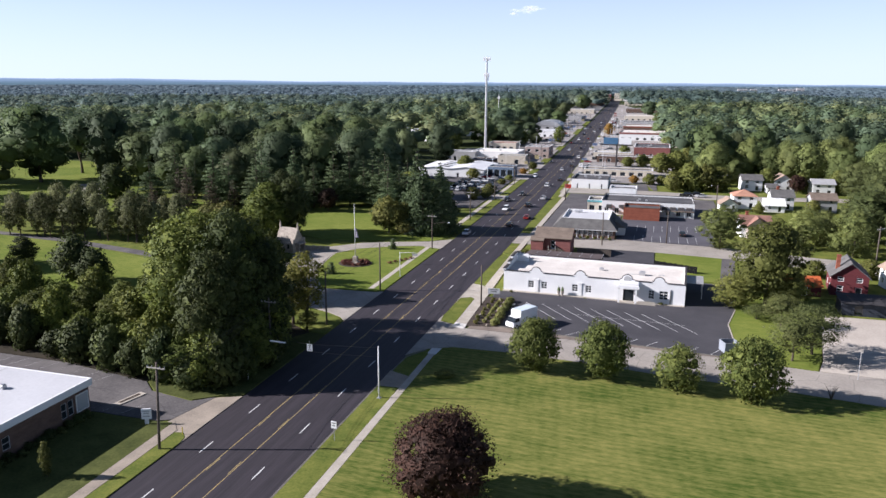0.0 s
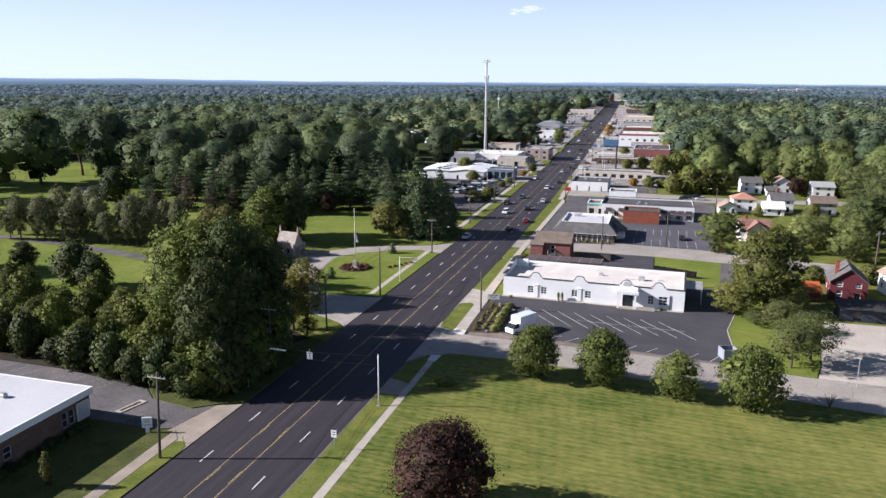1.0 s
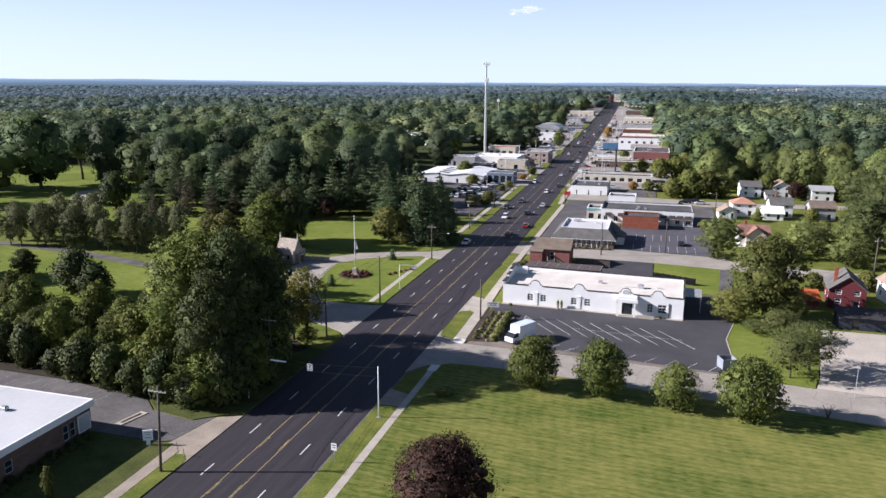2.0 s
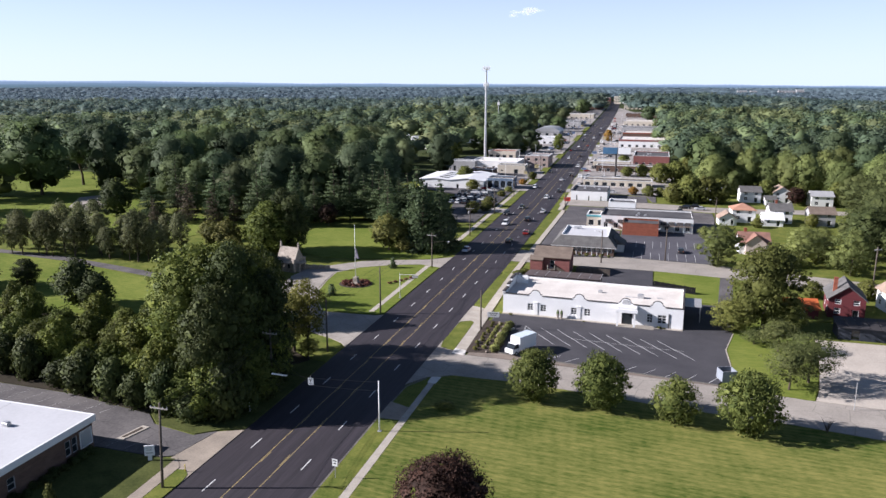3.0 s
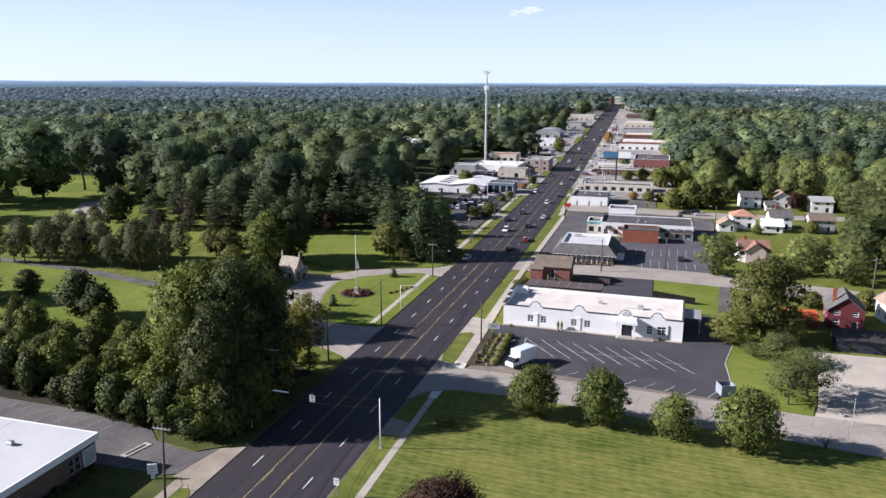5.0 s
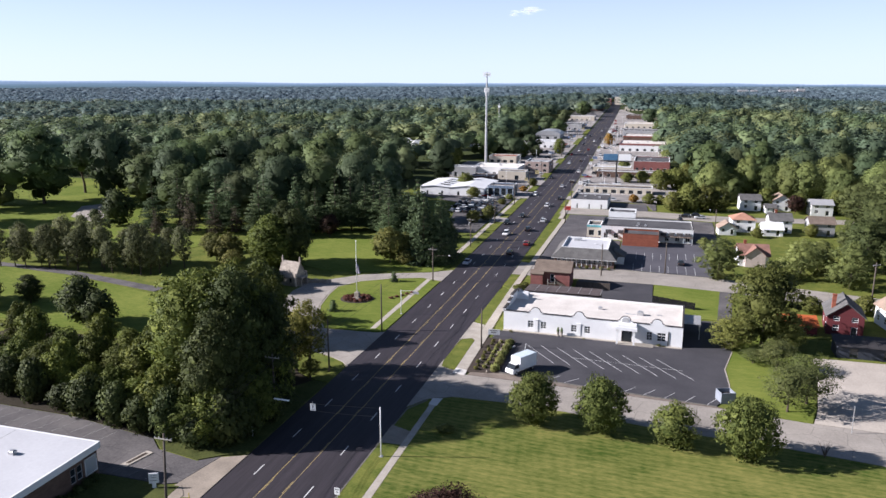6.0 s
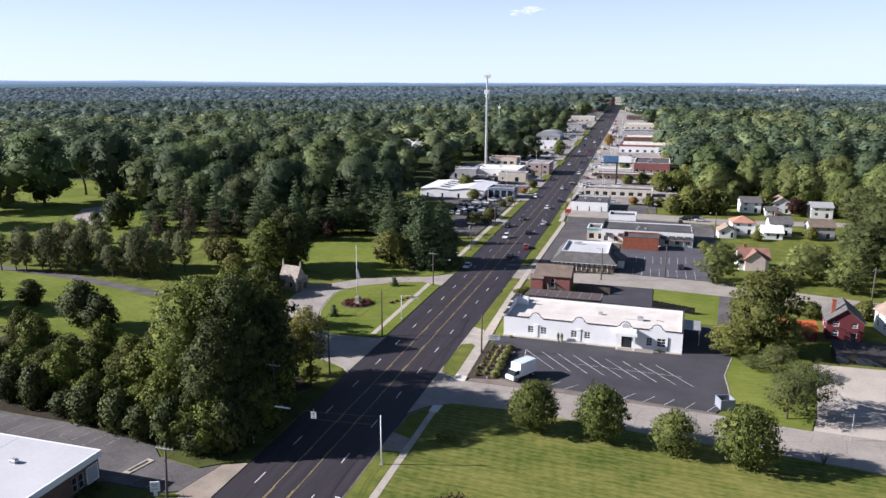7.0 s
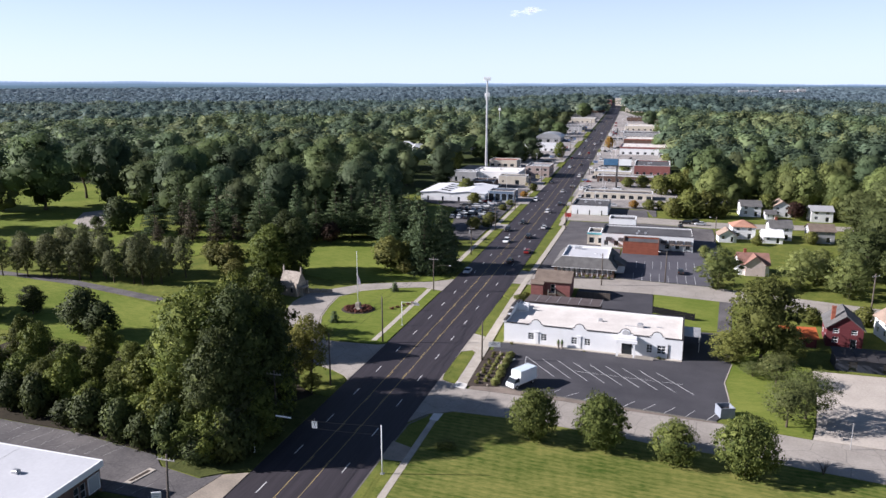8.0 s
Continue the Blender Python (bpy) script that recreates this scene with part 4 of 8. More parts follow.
plant(evergreen, [(-77, 134, 1.1, 1.05, 0), (-71, 133, 0.85, 0.9, 60), (-118, 140, 1.1, 0.9, 30), (-109, 136, 1.0, 1.0, 90), (-151, 236, 1.35, 0.95, 200), (-168, 243, 0.55, 0.75, 70)])
thin = broad_tree("locust_tree", 16, 12.5, 3.9, 2.2, LEAF_LOCUST, 70, 7000, 0.18, "thinning yellow-green tree beside the driveway", lobe=0.17, gaps=0.25, fuzz=0.4, uneven=0.28, core=0.4)
plant(thin, [(-13.0, 122.6, 1.2, 0.95, 0), (-11.0, 118.6, 0.55, 0.5, 90), (-15.5, 121.6, 0.9, 0.9, 200)])

# the copper tree and the row on the lawn
copper = broad_tree("copper_beech", 21, 11.2, 6.5, 0.2, LEAF_COPPER, 210, 46000, 0.14, "round purple-brown copper beech on the lawn", own=0.72, lobe=0.17, gaps=0.05, droop=0.5)
plant(copper, [(29.25, 70.9, 0.95, 0.99, 0)])
row = broad_tree("lawn_tree", 22, 7.8, 4.0, 0.2, LEAF_ROW, 150, 24000, 0.14, "small round green tree at the lawn's edge", own=0.72, lobe=0.15, gaps=0.1, uneven=0.22, group="row of small trees", droop=1.6)
plant(row, [(32.7, 112.0, 1.12, 1.0, 0), (43.5, 111.8, 1.02, 1.02, 100), (65.2, 109.2, 1.14, 0.98, 310)])

ragged = broad_tree("lawn_tree", 23, 7.6, 3.9, 0.2, LEAF_ROW, 90, 13000, 0.14, "small ragged-topped green tree at the lawn's edge", own=0.72, lobe=0.24, gaps=0.4, group="row of small trees", droop=1.2)
plant(ragged, [(54.9, 110.2, 0.95, 0.95, 40)])

# trees round the gravel yard and the houses
maple = broad_tree("maple_tree", 31, 17, 6.8, 1.2, LEAF_G, 150, 15000, 0.27, "broad olive-green maple beside the car park", own=0.72, uneven=0.36, lobe=0.165, gaps=0.32, fuzz=0.3, boxy=2.5)
plant(maple, [(73.4, 161.5, 1.08, 0.99, 0), (67.2, 158.0, 0.62, 0.6, 140), (78.5, 161.5, 0.6, 0.66, 40)])
far_maple = broad_tree("maple_tree", 36, 17, 6.6, 0.5, LEAF_H, 120, 14000, 0.225, "ragged pale olive maple among the houses", uneven=0.36, lobe=0.19, gaps=0.28, fuzz=0.35, boxy=2.4)
spots = [(68.3, 217.0, 0.9, 0.8, 20), (91, 224, 0.95, 1.0, 10), (102.2, 217, 1.0, 1.05, 100), (96.5, 231, 0.8, 0.8, 60), (122, 268, 1.12, 0.95, 150), (130, 316, 1.2, 0.7, 200)]
for x, y, k in [(111, 239, 1.1), (118, 221, 1.1), (126, 242, 1.15), (121, 206, 0.95), (99, 240, 0.7), (129, 262, 1.1), (134, 286, 1.15), (137, 312, 1.2), (113, 262, 0.75), (66.5, 256, 0.4), (128, 325, 1.0), (140, 335, 1.2), (101, 258, 0.36), (138, 225, 1.1)]:
    spots.append((x, y, k * rng.uniform(0.85, 1.0), rng.uniform(0.92, 1.12), rng.uniform(0, 360)))
plant(far_maple, [p for p in spots if p[0] < 108])
deep_maple = broad_tree("maple_tree", 37, 17, 6.8, 0.8, LEAF_DEEP, 110, 15000, 0.22, "full dark green maple beside the back gardens", uneven=0.32, lobe=0.22, gaps=0.2, fuzz=0.25, boxy=2.4)
plant(deep_maple, [p for p in spots if p[0] >= 108])
bush = broad_tree("garden_bush", 33, 6.5, 3.6, 0.1, LEAF_G, 60, 2800, 0.30, "wide green garden bush near the houses", lobe=0.26, group="garden bushes")
plant(bush, [(57.5, 333, 1.3, 1.0, 0), (64, 336, 1.4, 1.0, 40), (71, 337, 1.3, 1.05, 90), (77, 339, 1.2, 1.0, 130), (52, 400, 1.2, 1.0, 20), (60, 404, 1.3, 1.0, 80), (66, 424, 1.3, 1.0, 10), (34, 424, 0.8, 0.8, 0), (61, 341, 0.9, 1.0, 240), (47, 350, 0.7, 0.8, 20), (52, 352, 0.6, 0.8, 70), (97, 350, 0.9, 1.2, 10), (110, 346, 0.8, 1.2, 70), (124, 345, 0.9, 1.3, 30), (86, 283, 0.5, 0.8, 30), (105, 290, 0.6, 0.9, 140), (88, 190, 0.6, 0.8, 0), (100, 192, 0.7, 0.8, 200), (79, 172, 0.55, 0.7, 10), (19.6, 105.0, 0.36, 0.34, 60), (15.9, 190.5, 0.42, 0.4, 10), (16.8, 194, 0.35, 0.4, 80), (42, 424, 0.9, 0.9, 0), (50, 426, 1.0, 0.8, 60), (57, 428, 1.0, 0.9, 100), (30, 470, 0.9, 1.0, 0), (-46, 372, 1.0, 1.0, 20), (-14.5, 395, 0.6, 0.8, 0), (-35.5, 346, 0.75, 0.8, 30), (-18, 330, 0.5, 0.6, 10), (-17.5, 345, 0.5, 0.6, 10), (-17, 300, 0.7, 0.7, 50), (-16, 288, 0.6, 0.7, 90), (-20, 283, 0.7, 0.8, 10)])
willow = broad_tree("willow_tree", 34, 21, 9.0, 1.5, LEAF_C, 70, 17000, 0.33, "very broad pale grey-green tree behind the houses", body=0.76, own=0.4, lobe=0.25, spread=0.35, core=0.55, gaps=0.08, group="broad pale trees")
plant(willow, [(76, 372, 0.9, 0.95, 0), (88, 384, 0.95, 1.0, 60), (102, 378, 0.9, 1.0, 100), (116, 372, 1.05, 1.0, 150), (130, 366, 1.0, 0.95, 200), (144, 360, 1.05, 1.05, 250), (95, 402, 1.0, 1.05, 300), (112, 396, 1.05, 1.0, 20), (128, 390, 1.0, 1.1, 80), (150, 380, 1.1, 1.0, 10), (160, 355, 1.1, 1.0, 120), (80, 396, 0.9, 1.0, 220)])
thin_maple = broad_tree("silver_maple", 32, 11.0, 6.0, 2.6, LEAF_SHADY, 120, 15000, 0.15, "thin-crowned tree leaning over the gravel yard", own=0.72, lobe=0.15, gaps=0.4, uneven=0.3, fuzz=0.45, flat=0.7, core=0.35, split=True)
plant(thin_maple, [(73.6, 128.2, 0.85, 0.85, 0), (77.4, 132.6, 1.12, 0.95, 120), (74.5, 147.5, 0.9, 0.85, 230), (70.5, 150.5, 0.6, 0.6, 20)])

# golf-course trees
olive = broad_tree("golf_tree", 41, 9.6, 3.4, 1.6, LEAF_OLIVE, 80, 6500, 0.18, "slender grey-green tree along the golf path", lobe=0.15, gaps=0.3, group="golf course trees", uneven=0.34, fuzz=0.5, spread=0.6, core=0.45)
olive_b = broad_tree("golf_tree", 47, 10.4, 2.9, 1.8, LEAF_OLIVE, 70, 5500, 0.18, "thin ragged olive tree along the golf path", lobe=0.15, gaps=0.35, group="golf course trees", uneven=0.34, fuzz=0.5, spread=0.6, core=0.4)
spots = []
for k in range(46):
    x, y = -141 + (k % 16) * 3.6 + rng.uniform(-2, 2), 172.5 + (k // 16) * 6.0 + (k % 16) * 0.35 + rng.uniform(-2.2, 2.2)
    if (-119 < x < -110 and y > 182) or rng.random() < 0.06:
        continue
    spots.append((x, y, rng.uniform(0.75, 1.15), rng.uniform(0.85, 1.25), rng.uniform(0, 360)))
plant(olive, spots[0::2])
plant(olive_b, spots[1::2])
pine = conifer("pine_tree", 42, 25, 6.0, 3.5, LEAF_NEEDLE, 15, 9000, 0.32, "tall dark layered pine beside the fairway", group="tall conifers", flat=0.24, core=0.6, bare=0.38)
spots = []
for x, y in [(-134, 252), (-126, 255), (-118, 258), (-111, 242), (-132, 232), (-95, 246), (-80, 246), (-72, 248), (-66, 250), (-60, 252), (-54, 256), (-48, 253), (-43, 250), (-58, 262), (-50, 264), (-64, 269), (-44, 260), (-52, 271), (-39, 257), (-84, 256), (-92, 262), (-78, 266), (-44, 268), (-98, 258), (-70, 262), (-90, 236), (-104, 240), (-38, 236)]:
    spots.append((x + rng.normal(), y + rng.normal(), rng.uniform(0.75, 1.1), rng.uniform(0.8, 1.1), rng.uniform(0, 360)))
plant(pine, spots)
sparse = conifer("bare_spruce", 48, 17, 3.0, 1.5, leaf_mat("rusty_needles", (0.070, 0.060, 0.040), (0.130, 0.105, 0.072)), 15, 1500, 0.36, "thin rusty half-bare spruce on the golf course", group="half-bare spruces", flat=0.4, core=0.35, bare=0.4)
plant(sparse, [(-115, 231, 1.0, 1.0, 0), (-122, 236, 0.9, 0.95, 70), (-106, 233, 1.0, 0.8, 150), (-100, 238, 0.9, 0.7, 220), (-126, 226, 0.75, 0.8, 300)])
spruce = conifer("spruce_tree", 43, 19, 4.6, 0.5, LEAF_SPRUCE, 16, 9000, 0.33, "dense dark spruce at the roadside", group="roadside spruces")
plant(spruce, [(-18.0, 211.5, 1.15, 1.02, 0), (-13.4, 214, 1.0, 0.95, 70), (-22, 218, 1.15, 1.0, 140), (-15.5, 221, 1.0, 0.95, 200), (-75, 238, 0.95, 1.1, 30), (-21, 247, 0.8, 0.75, 60)])
under = broad_tree("golf_tree", 44, 11, 4.6, 1.4, LEAF_TAN, 40, 2600, 0.42, "low brownish tree before the conifers", lobe=0.28, gaps=0.18)
plant(under, [(-28.5, 209.5, 1.05, 0.95, 0), (-24.5, 212.5, 0.9, 0.9, 50), (-22.5, 208, 0.6, 0.7, 50), (-31.5, 214, 0.9, 0.9, 100), (-74, 192, 0.95, 0.95, 30), (-82, 197, 0.8, 0.9, 160), (-70, 187, 0.7, 0.8, 250), (-90, 206, 0.7, 0.85, 80)])
autumn = broad_tree("autumn_tree", 46, 8, 3.6, 0.8, leaf_mat("orange_leaves", (0.20, 0.12, 0.025), (0.34, 0.20, 0.045)), 36, 1800, 0.42, "small orange-tinged roadside tree", lobe=0.30)
plant(autumn, [(9.5, 640, 1.2, 1.0, 0), (40, 352, 0.55, 0.7, 0), (-15.5, 372, 0.5, 0.6, 20), (75, 470, 1.3, 1.2, 70)])
plum = broad_tree("plum_tree", 45, 8, 3.6, 1.6, LEAF_COPPER, 36, 2200, 0.40, "low dark purple plum tree", lobe=0.30)
plant(plum, [(-63, 240, 1.0, 1.0, 0), (107.5, 340.5, 1.0, 0.95, 60)])

# woods: single trees near, then one continuous mass
wood_a = broad_tree("woodland_tree", 51, 21, 8.6, 2.5, LEAF_WA, 44, 10000, 0.34, "full green woodland tree", body=0.45, own=0.40, lobe=0.33, spread=0.20, core=0.84, fuzz=0.12, uneven=0.30, group="woodland trees")
wood_b = broad_tree("woodland_tree", 52, 20, 7.8, 2.5, LEAF_WB, 44, 10000, 0.34, "dark green woodland tree", body=0.45, own=0.40, lobe=0.33, spread=0.20, core=0.84, fuzz=0.12, uneven=0.34, boxy=3.0, group="woodland trees")
wood_c = broad_tree("woodland_tree", 53, 18.5, 8.0, 2.5, LEAF_WC, 44, 10000, 0.34, "olive green woodland tree", body=0.45, own=0.40, lobe=0.33, spread=0.20, core=0.84, fuzz=0.12, uneven=0.34, group="woodland trees")
CLEAR = [(-100, -62, 400, 452), (-104, -66, 338, 394), (-168, -140, 505, 592), (-136, -108, 480, 560), (-126, -104, 610, 690), (-112, -84, 540, 615), (-146, -126, 500, 572), (-70, -20, 0, 246), (-66, 74, 0, 455), (-72, 66, 455, 1010)]


def in_clear(x, y):
    """Open ground: road, shops, fairways and gardens."""
    x -= bend(y) if y > 430 and abs(x) < 80 else 0.0
    if any(a < x < b and c < y < d for a, b, c, d in CLEAR):
        return True
    if y < 262 and x < 0:
        return True
    if -330 < x < -150 and y < 345 and x < -150 - (y - 246) * 0.75:
        return True
    if 60 < x < 155 and y < 366:
        return True
    return x > 0 and y < 260 and x < 110


tall = broad_tree("woodland_tree", 58, 29, 9.0, 11.0, LEAF_WB, 60, 11000, 0.30, "tall tree with a high crown over a bare trunk", body=0.4, own=0.4, lobe=0.28, spread=0.25, core=0.7, uneven=0.3, group="woodland trees")
plant(tall, [(-228, 305, 1.0, 1.0, 0), (-250, 340, 1.0, 1.0, 90)])
near_spots = [(-214, 222, 1.1, 1.0, 0), (-236, 248, 1.1, 1.0, 90), (-221, 271.4, 1.55, 0.98, 20), (-202, 296, 1.15, 1.25, 60), (-236, 262, 1.0, 1.0, 160), (-262, 262, 1.1, 1.0, 250), (-212, 322, 1.0, 1.05, 310), (-200, 318, 1.0, 1.0, 40), (-192, 330, 1.0, 1.1, 130), (-176, 296, 1.0, 1.1, 220), (-170, 278, 0.95, 1.05, 70)]
for _ in range(4000):
    d = rng.uniform(150, 470)
    a = radians(16.2 + rng.uniform(-36, 36))
    x, y = 49.6 - d * math.sin(a), d * math.cos(a)
    if in_clear(x, y) or any((x - p[0]) ** 2 + (y - p[1]) ** 2 < 190 for p in near_spots):
        continue
    near_spots.append((x, y, rng.uniform(0.66, 1.15), rng.uniform(0.95, 1.25), rng.uniform(0, 360)))
    if len(near_spots) > 400:
        break
order = rng.random(len(near_spots))
near_spots += [(-112, 272, 1.0, 1.0, 60), (-130, 276, 1.0, 1.0, 90), (-148, 274, 0.95, 1.0, 120), (-48, 520, 0.8, 0.85, 0), (-58, 538, 0.9, 0.85, 50), (-70, 520, 0.9, 0.9, 100), (-44, 565, 0.8, 0.8, 150), (-68, 565, 0.9, 0.9, 200), (-36, 540, 0.6, 0.7, 20), (-62, 650, 0.8, 0.8, 10), (-45, 735, 0.8, 0.8, 70), (-60, 760, 0.9, 0.8, 130), (-50, 770, 0.8, 0.9, 10), (48, 790, 0.9, 0.8, 60), (58, 716, 0.8, 0.8, 90), (38, 880, 0.9, 0.9, 120), (50, 640, 0.8, 0.7, 150), (-58, 880, 0.9, 0.9, 30), (-48, 1000, 1, 0.9, 60), (52, 935, 0.8, 0.8, 0), (56, 520, 0.8, 0.8, 40)]
order = np.concatenate([order, rng.random(len(near_spots) - len(order))])
# brighter woodland tree: the sunlit sides are put into its leaf colour
wood_lit = broad_tree("woodland_tree", 54, 19.5, 8.4, 1.8, LEAF_C, 44, 10000, 0.34, "pale grey-green woodland tree behind the houses, sunlit look put into its colour", body=0.45, own=0.40, lobe=0.33, spread=0.20, core=0.84, fuzz=0.12, uneven=0.30, group="woodland trees")
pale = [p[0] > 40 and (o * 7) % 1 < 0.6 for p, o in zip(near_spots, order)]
plant(wood_lit, [p for p, k in zip(near_spots, pale) if k])
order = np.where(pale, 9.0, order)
plant(wood_a, [p for p, o in zip(near_spots, order) if o < 0.40])
plant(wood_b, [p for p, o in zip(near_spots, order) if 0.40 <= o < 0.75])
plant(wood_c, [p for p, o in zip(near_spots, order) if 0.75 <= o < 2])


def woods_mass(name, seed, spots, lobes_each, leaves_each, size, material, label):
    """Many crowns as one mass: every crown a heap of lobes with leaf clumps on them, some of them tall and narrow."""
    rng = np.random.default_rng(seed)
    verts, normals, loops, sides, k = [], [], [], [], 0
    shapes = []
    for i in range(20):
        narrow = i % 7 == 6
        if narrow:
            lobes = [(rng.normal() * 0.06, rng.normal() * 0.06, z, 0.52 * (1.12 - z), 0.52 * (1.12 - z), 0.17) for z in (0.30, 0.50, 0.70, 0.88)]
        else:
            wide = rng.uniform(0.74, 0.92)
            lobes = [(0, 0, rng.uniform(0.55, 0.62), wide, wide, rng.uniform(0.32, 0.40))]
            for j in range(1, lobes_each):
                a, q = j * 2.4 + rng.uniform(-0.5, 0.5), rng.uniform(0.30, 0.62)
                t = rng.uniform(0.30, 0.44)
                lobes.append((q * math.cos(a), q * math.sin(a), rng.uniform(0.56, 0.80) - 0.25 * (q - 0.3), t, t, t * rng.uniform(0.45, 0.6)))
        lobes = np.array(lobes)
        tall = np.array((7.5, 7.5, 17.0))
        real = lobes * np.concatenate([tall, tall])
        quads = leaf_cards(rng, real, leaves_each, size, spread=0.25, inner=0.7, fuzz=0.10, rough=0.16) / tall if leaves_each else np.zeros((0, 3))
        core = (lobes[:, None, :3] + ICO_V[None] * lobes[:, None, 3:] * (0.72 if leaves_each else 1.0) * rng.uniform(0.75, 1.15, (len(lobes), 12, 1))).reshape(-1, 3)
        tri = (ICO_F[None] + (np.arange(len(lobes)) * 12)[:, None, None]).reshape(-1, 3) + len(quads)
        unit = np.concatenate([quads, core])
        nor = soft_normals(unit * tall, len(quads) // 4, (unit - (0, 0, 0.5)) * (1, 1, 1.2), 0.22)
        shapes.append((unit, nor, np.concatenate([np.arange(len(quads)), tri.ravel()]), np.concatenate([np.full(len(quads) // 4, 4), np.full(len(tri), 3)])))
    for x, y, r, h in spots:
        v, nv, lp, sd = shapes[rng.integers(20)]
        t = rng.uniform(0, 6.283)
        c, s = math.cos(t), math.sin(t)
        w = np.stack([(v[:, 0] * c - v[:, 1] * s) * r + x, (v[:, 0] * s + v[:, 1] * c) * r + y, v[:, 2] * h + rise(x, y)], 1)
        verts.append(w)
        normals.append(np.stack([nv[:, 0] * c - nv[:, 1] * s, nv[:, 0] * s + nv[:, 1] * c, nv[:, 2]], 1))
        loops.append(lp + k)
        sides.append(sd)
        k += len(v)
    me = array_mesh(name, np.concatenate(verts), np.concatenate(loops), np.concatenate(sides), material, np.concatenate(normals))
    return tagged(new(name, me), label, "woods", kind="stuff")


def scatter(seed, d0, d1, spacing, half=38, even=False):
    """Jittered spots over a sector of the land, clear of road, shops and houses."""
    rng = np.random.default_rng(seed)
    out = []
    y = d0 * 0.6
    while y < d1:
        x = -d1
        while x < d1:
            px, py = x + rng.uniform(-0.45, 0.45) * spacing, y + rng.uniform(-0.45, 0.45) * spacing
            x += spacing
            d = math.hypot(px - 49.6, py)
            ang = math.degrees(math.atan2(49.6 - px, py)) - 16.2
            if not (d0 <= d < d1) or abs(ang) > half or py < 0:
                continue
            wide = 60 if py < 950 else max(15, 60 - (py - 950) * 0.25)
            if abs(px - bend(py) - 2) < wide and py < 1700:
                continue
            if in_clear(px, py) or rng.random() < 0.05 or noise.noise((px / 90, py / 140, 3.0)) > 0.52:
                continue
            if even:
                out.append((px, py, rng.uniform(0.75, 1.15) * spacing, rng.uniform(14.0, 17.0) + 4 * noise.noise((px / 260, py / 260, 5.0))))
                continue
            out.append((px, py, rng.uniform(0.56, 1.0) * spacing, rng.uniform(14.0, 22.0) + 5 * noise.noise((px / 80, py / 80, 0))))
        y += spacing
    return out


def mixed(spots, seed):
    """Sort the crowns into four kinds that stand in loose clusters."""
    rng = np.random.default_rng(seed)
    out = [[], [], [], []]
    for s in spots:
        k = noise.noise((s[0] / 95, s[1] / (90 + 110 * seed), seed)) * 0.8 + rng.normal() * 0.34
        out[1 if k < -0.26 else 0 if k < 0.05 else 3 if k < 0.30 else 2].append(s)
    return out


kinds = ("mixed green", "dark green", "olive green", "bluish green")
for spots, leaf, kind in zip(mixed(scatter(71, 455, 950, 16.0), 1), LEAF_WOODS, kinds):
    woods_mass("woods", 61, spots, 6, 240, 0.80, leaf, "continuous woods of " + kind + " crowns")
for spots, leaf, kind in zip(mixed(scatter(72, 950, 1700, 18.0), 2), LEAF_MID_HAZED, kinds):
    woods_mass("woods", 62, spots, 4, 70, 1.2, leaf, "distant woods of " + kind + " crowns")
woods_mass("far_woods", 63, scatter(73, 1700, 2900, 19.0, 34, True), 3, 14, 1.5, LEAF_FAR_HAZED, "far wooded plain at the horizon")
woods_mass("far_woods", 64, scatter(74, 2900, 4700, 27.0, 34, True), 1, 0, 1.0, LEAF_FAR_HAZED, "farthest woods before the hills")


# ---------------------------------------------------------------- buildings
SIDES = {"s": ((0, 0), (1, 0)), "e": ((1, 0), (0, 1)), "n": ((1, 1), (-1, 0)), "w": ((0, 1), (0, -1))}


def side_frame(side, w, d):
    """Start corner, run direction, outward direction and length of one side of a w by d footprint."""
    (cx, cy), (dx, dy) = SIDES[side]
    return Vector((cx * w, cy * d, 0)), Vector((dx, dy, 0)), Vector((dy, -dx, 0)), (w if dx else d)


def wall_shape(p0, run, out, length, z0, z1, holes, thick=0.28):
    """A wall with openings right through it, its outer face on the footprint line."""
    s = Shape()
    us = sorted({0.0, length, *[h[0] for h in holes], *[h[1] for h in holes]})
    vs = sorted({z0, z1, *[h[2] for h in holes], *[h[3] for h in holes]})

    def at(u, v, depth):
        return p0 + run * u - out * depth + Vector((0, 0, v))

    for a, b in zip(us[:-1], us[1:]):
        for c, e in zip(vs[:-1], vs[1:]):
            um, vm = (a + b) / 2, (c + e) / 2
            if any(h[0] < um < h[1] and h[2] < vm < h[3] for h in holes):
                continue
            s.face(at(a, c, 0), at(b, c, 0), at(b, e, 0), at(a, e, 0))
            s.face(at(b, c, thick), at(a, c, thick), at(a, e, thick), at(b, e, thick))
    for a, b, c, e in holes:
        s.face(at(a, c, 0), at(a, e, 0), at(a, e, thick), at(a, c, thick))
        s.face(at(b, e, 0), at(b, c, 0), at(b, c, thick), at(b, e, thick))
        s.face(at(a, e, 0), at(b, e, 0), at(b, e, thick), at(a, e, thick))
        s.face(at(b, c, 0), at(a, c, 0), at(a, c, thick), at(b, c, thick))
    s.face(at(0, z1, 0), at(length, z1, 0), at(length, z1, thick), at(0, z1, thick))
    return s


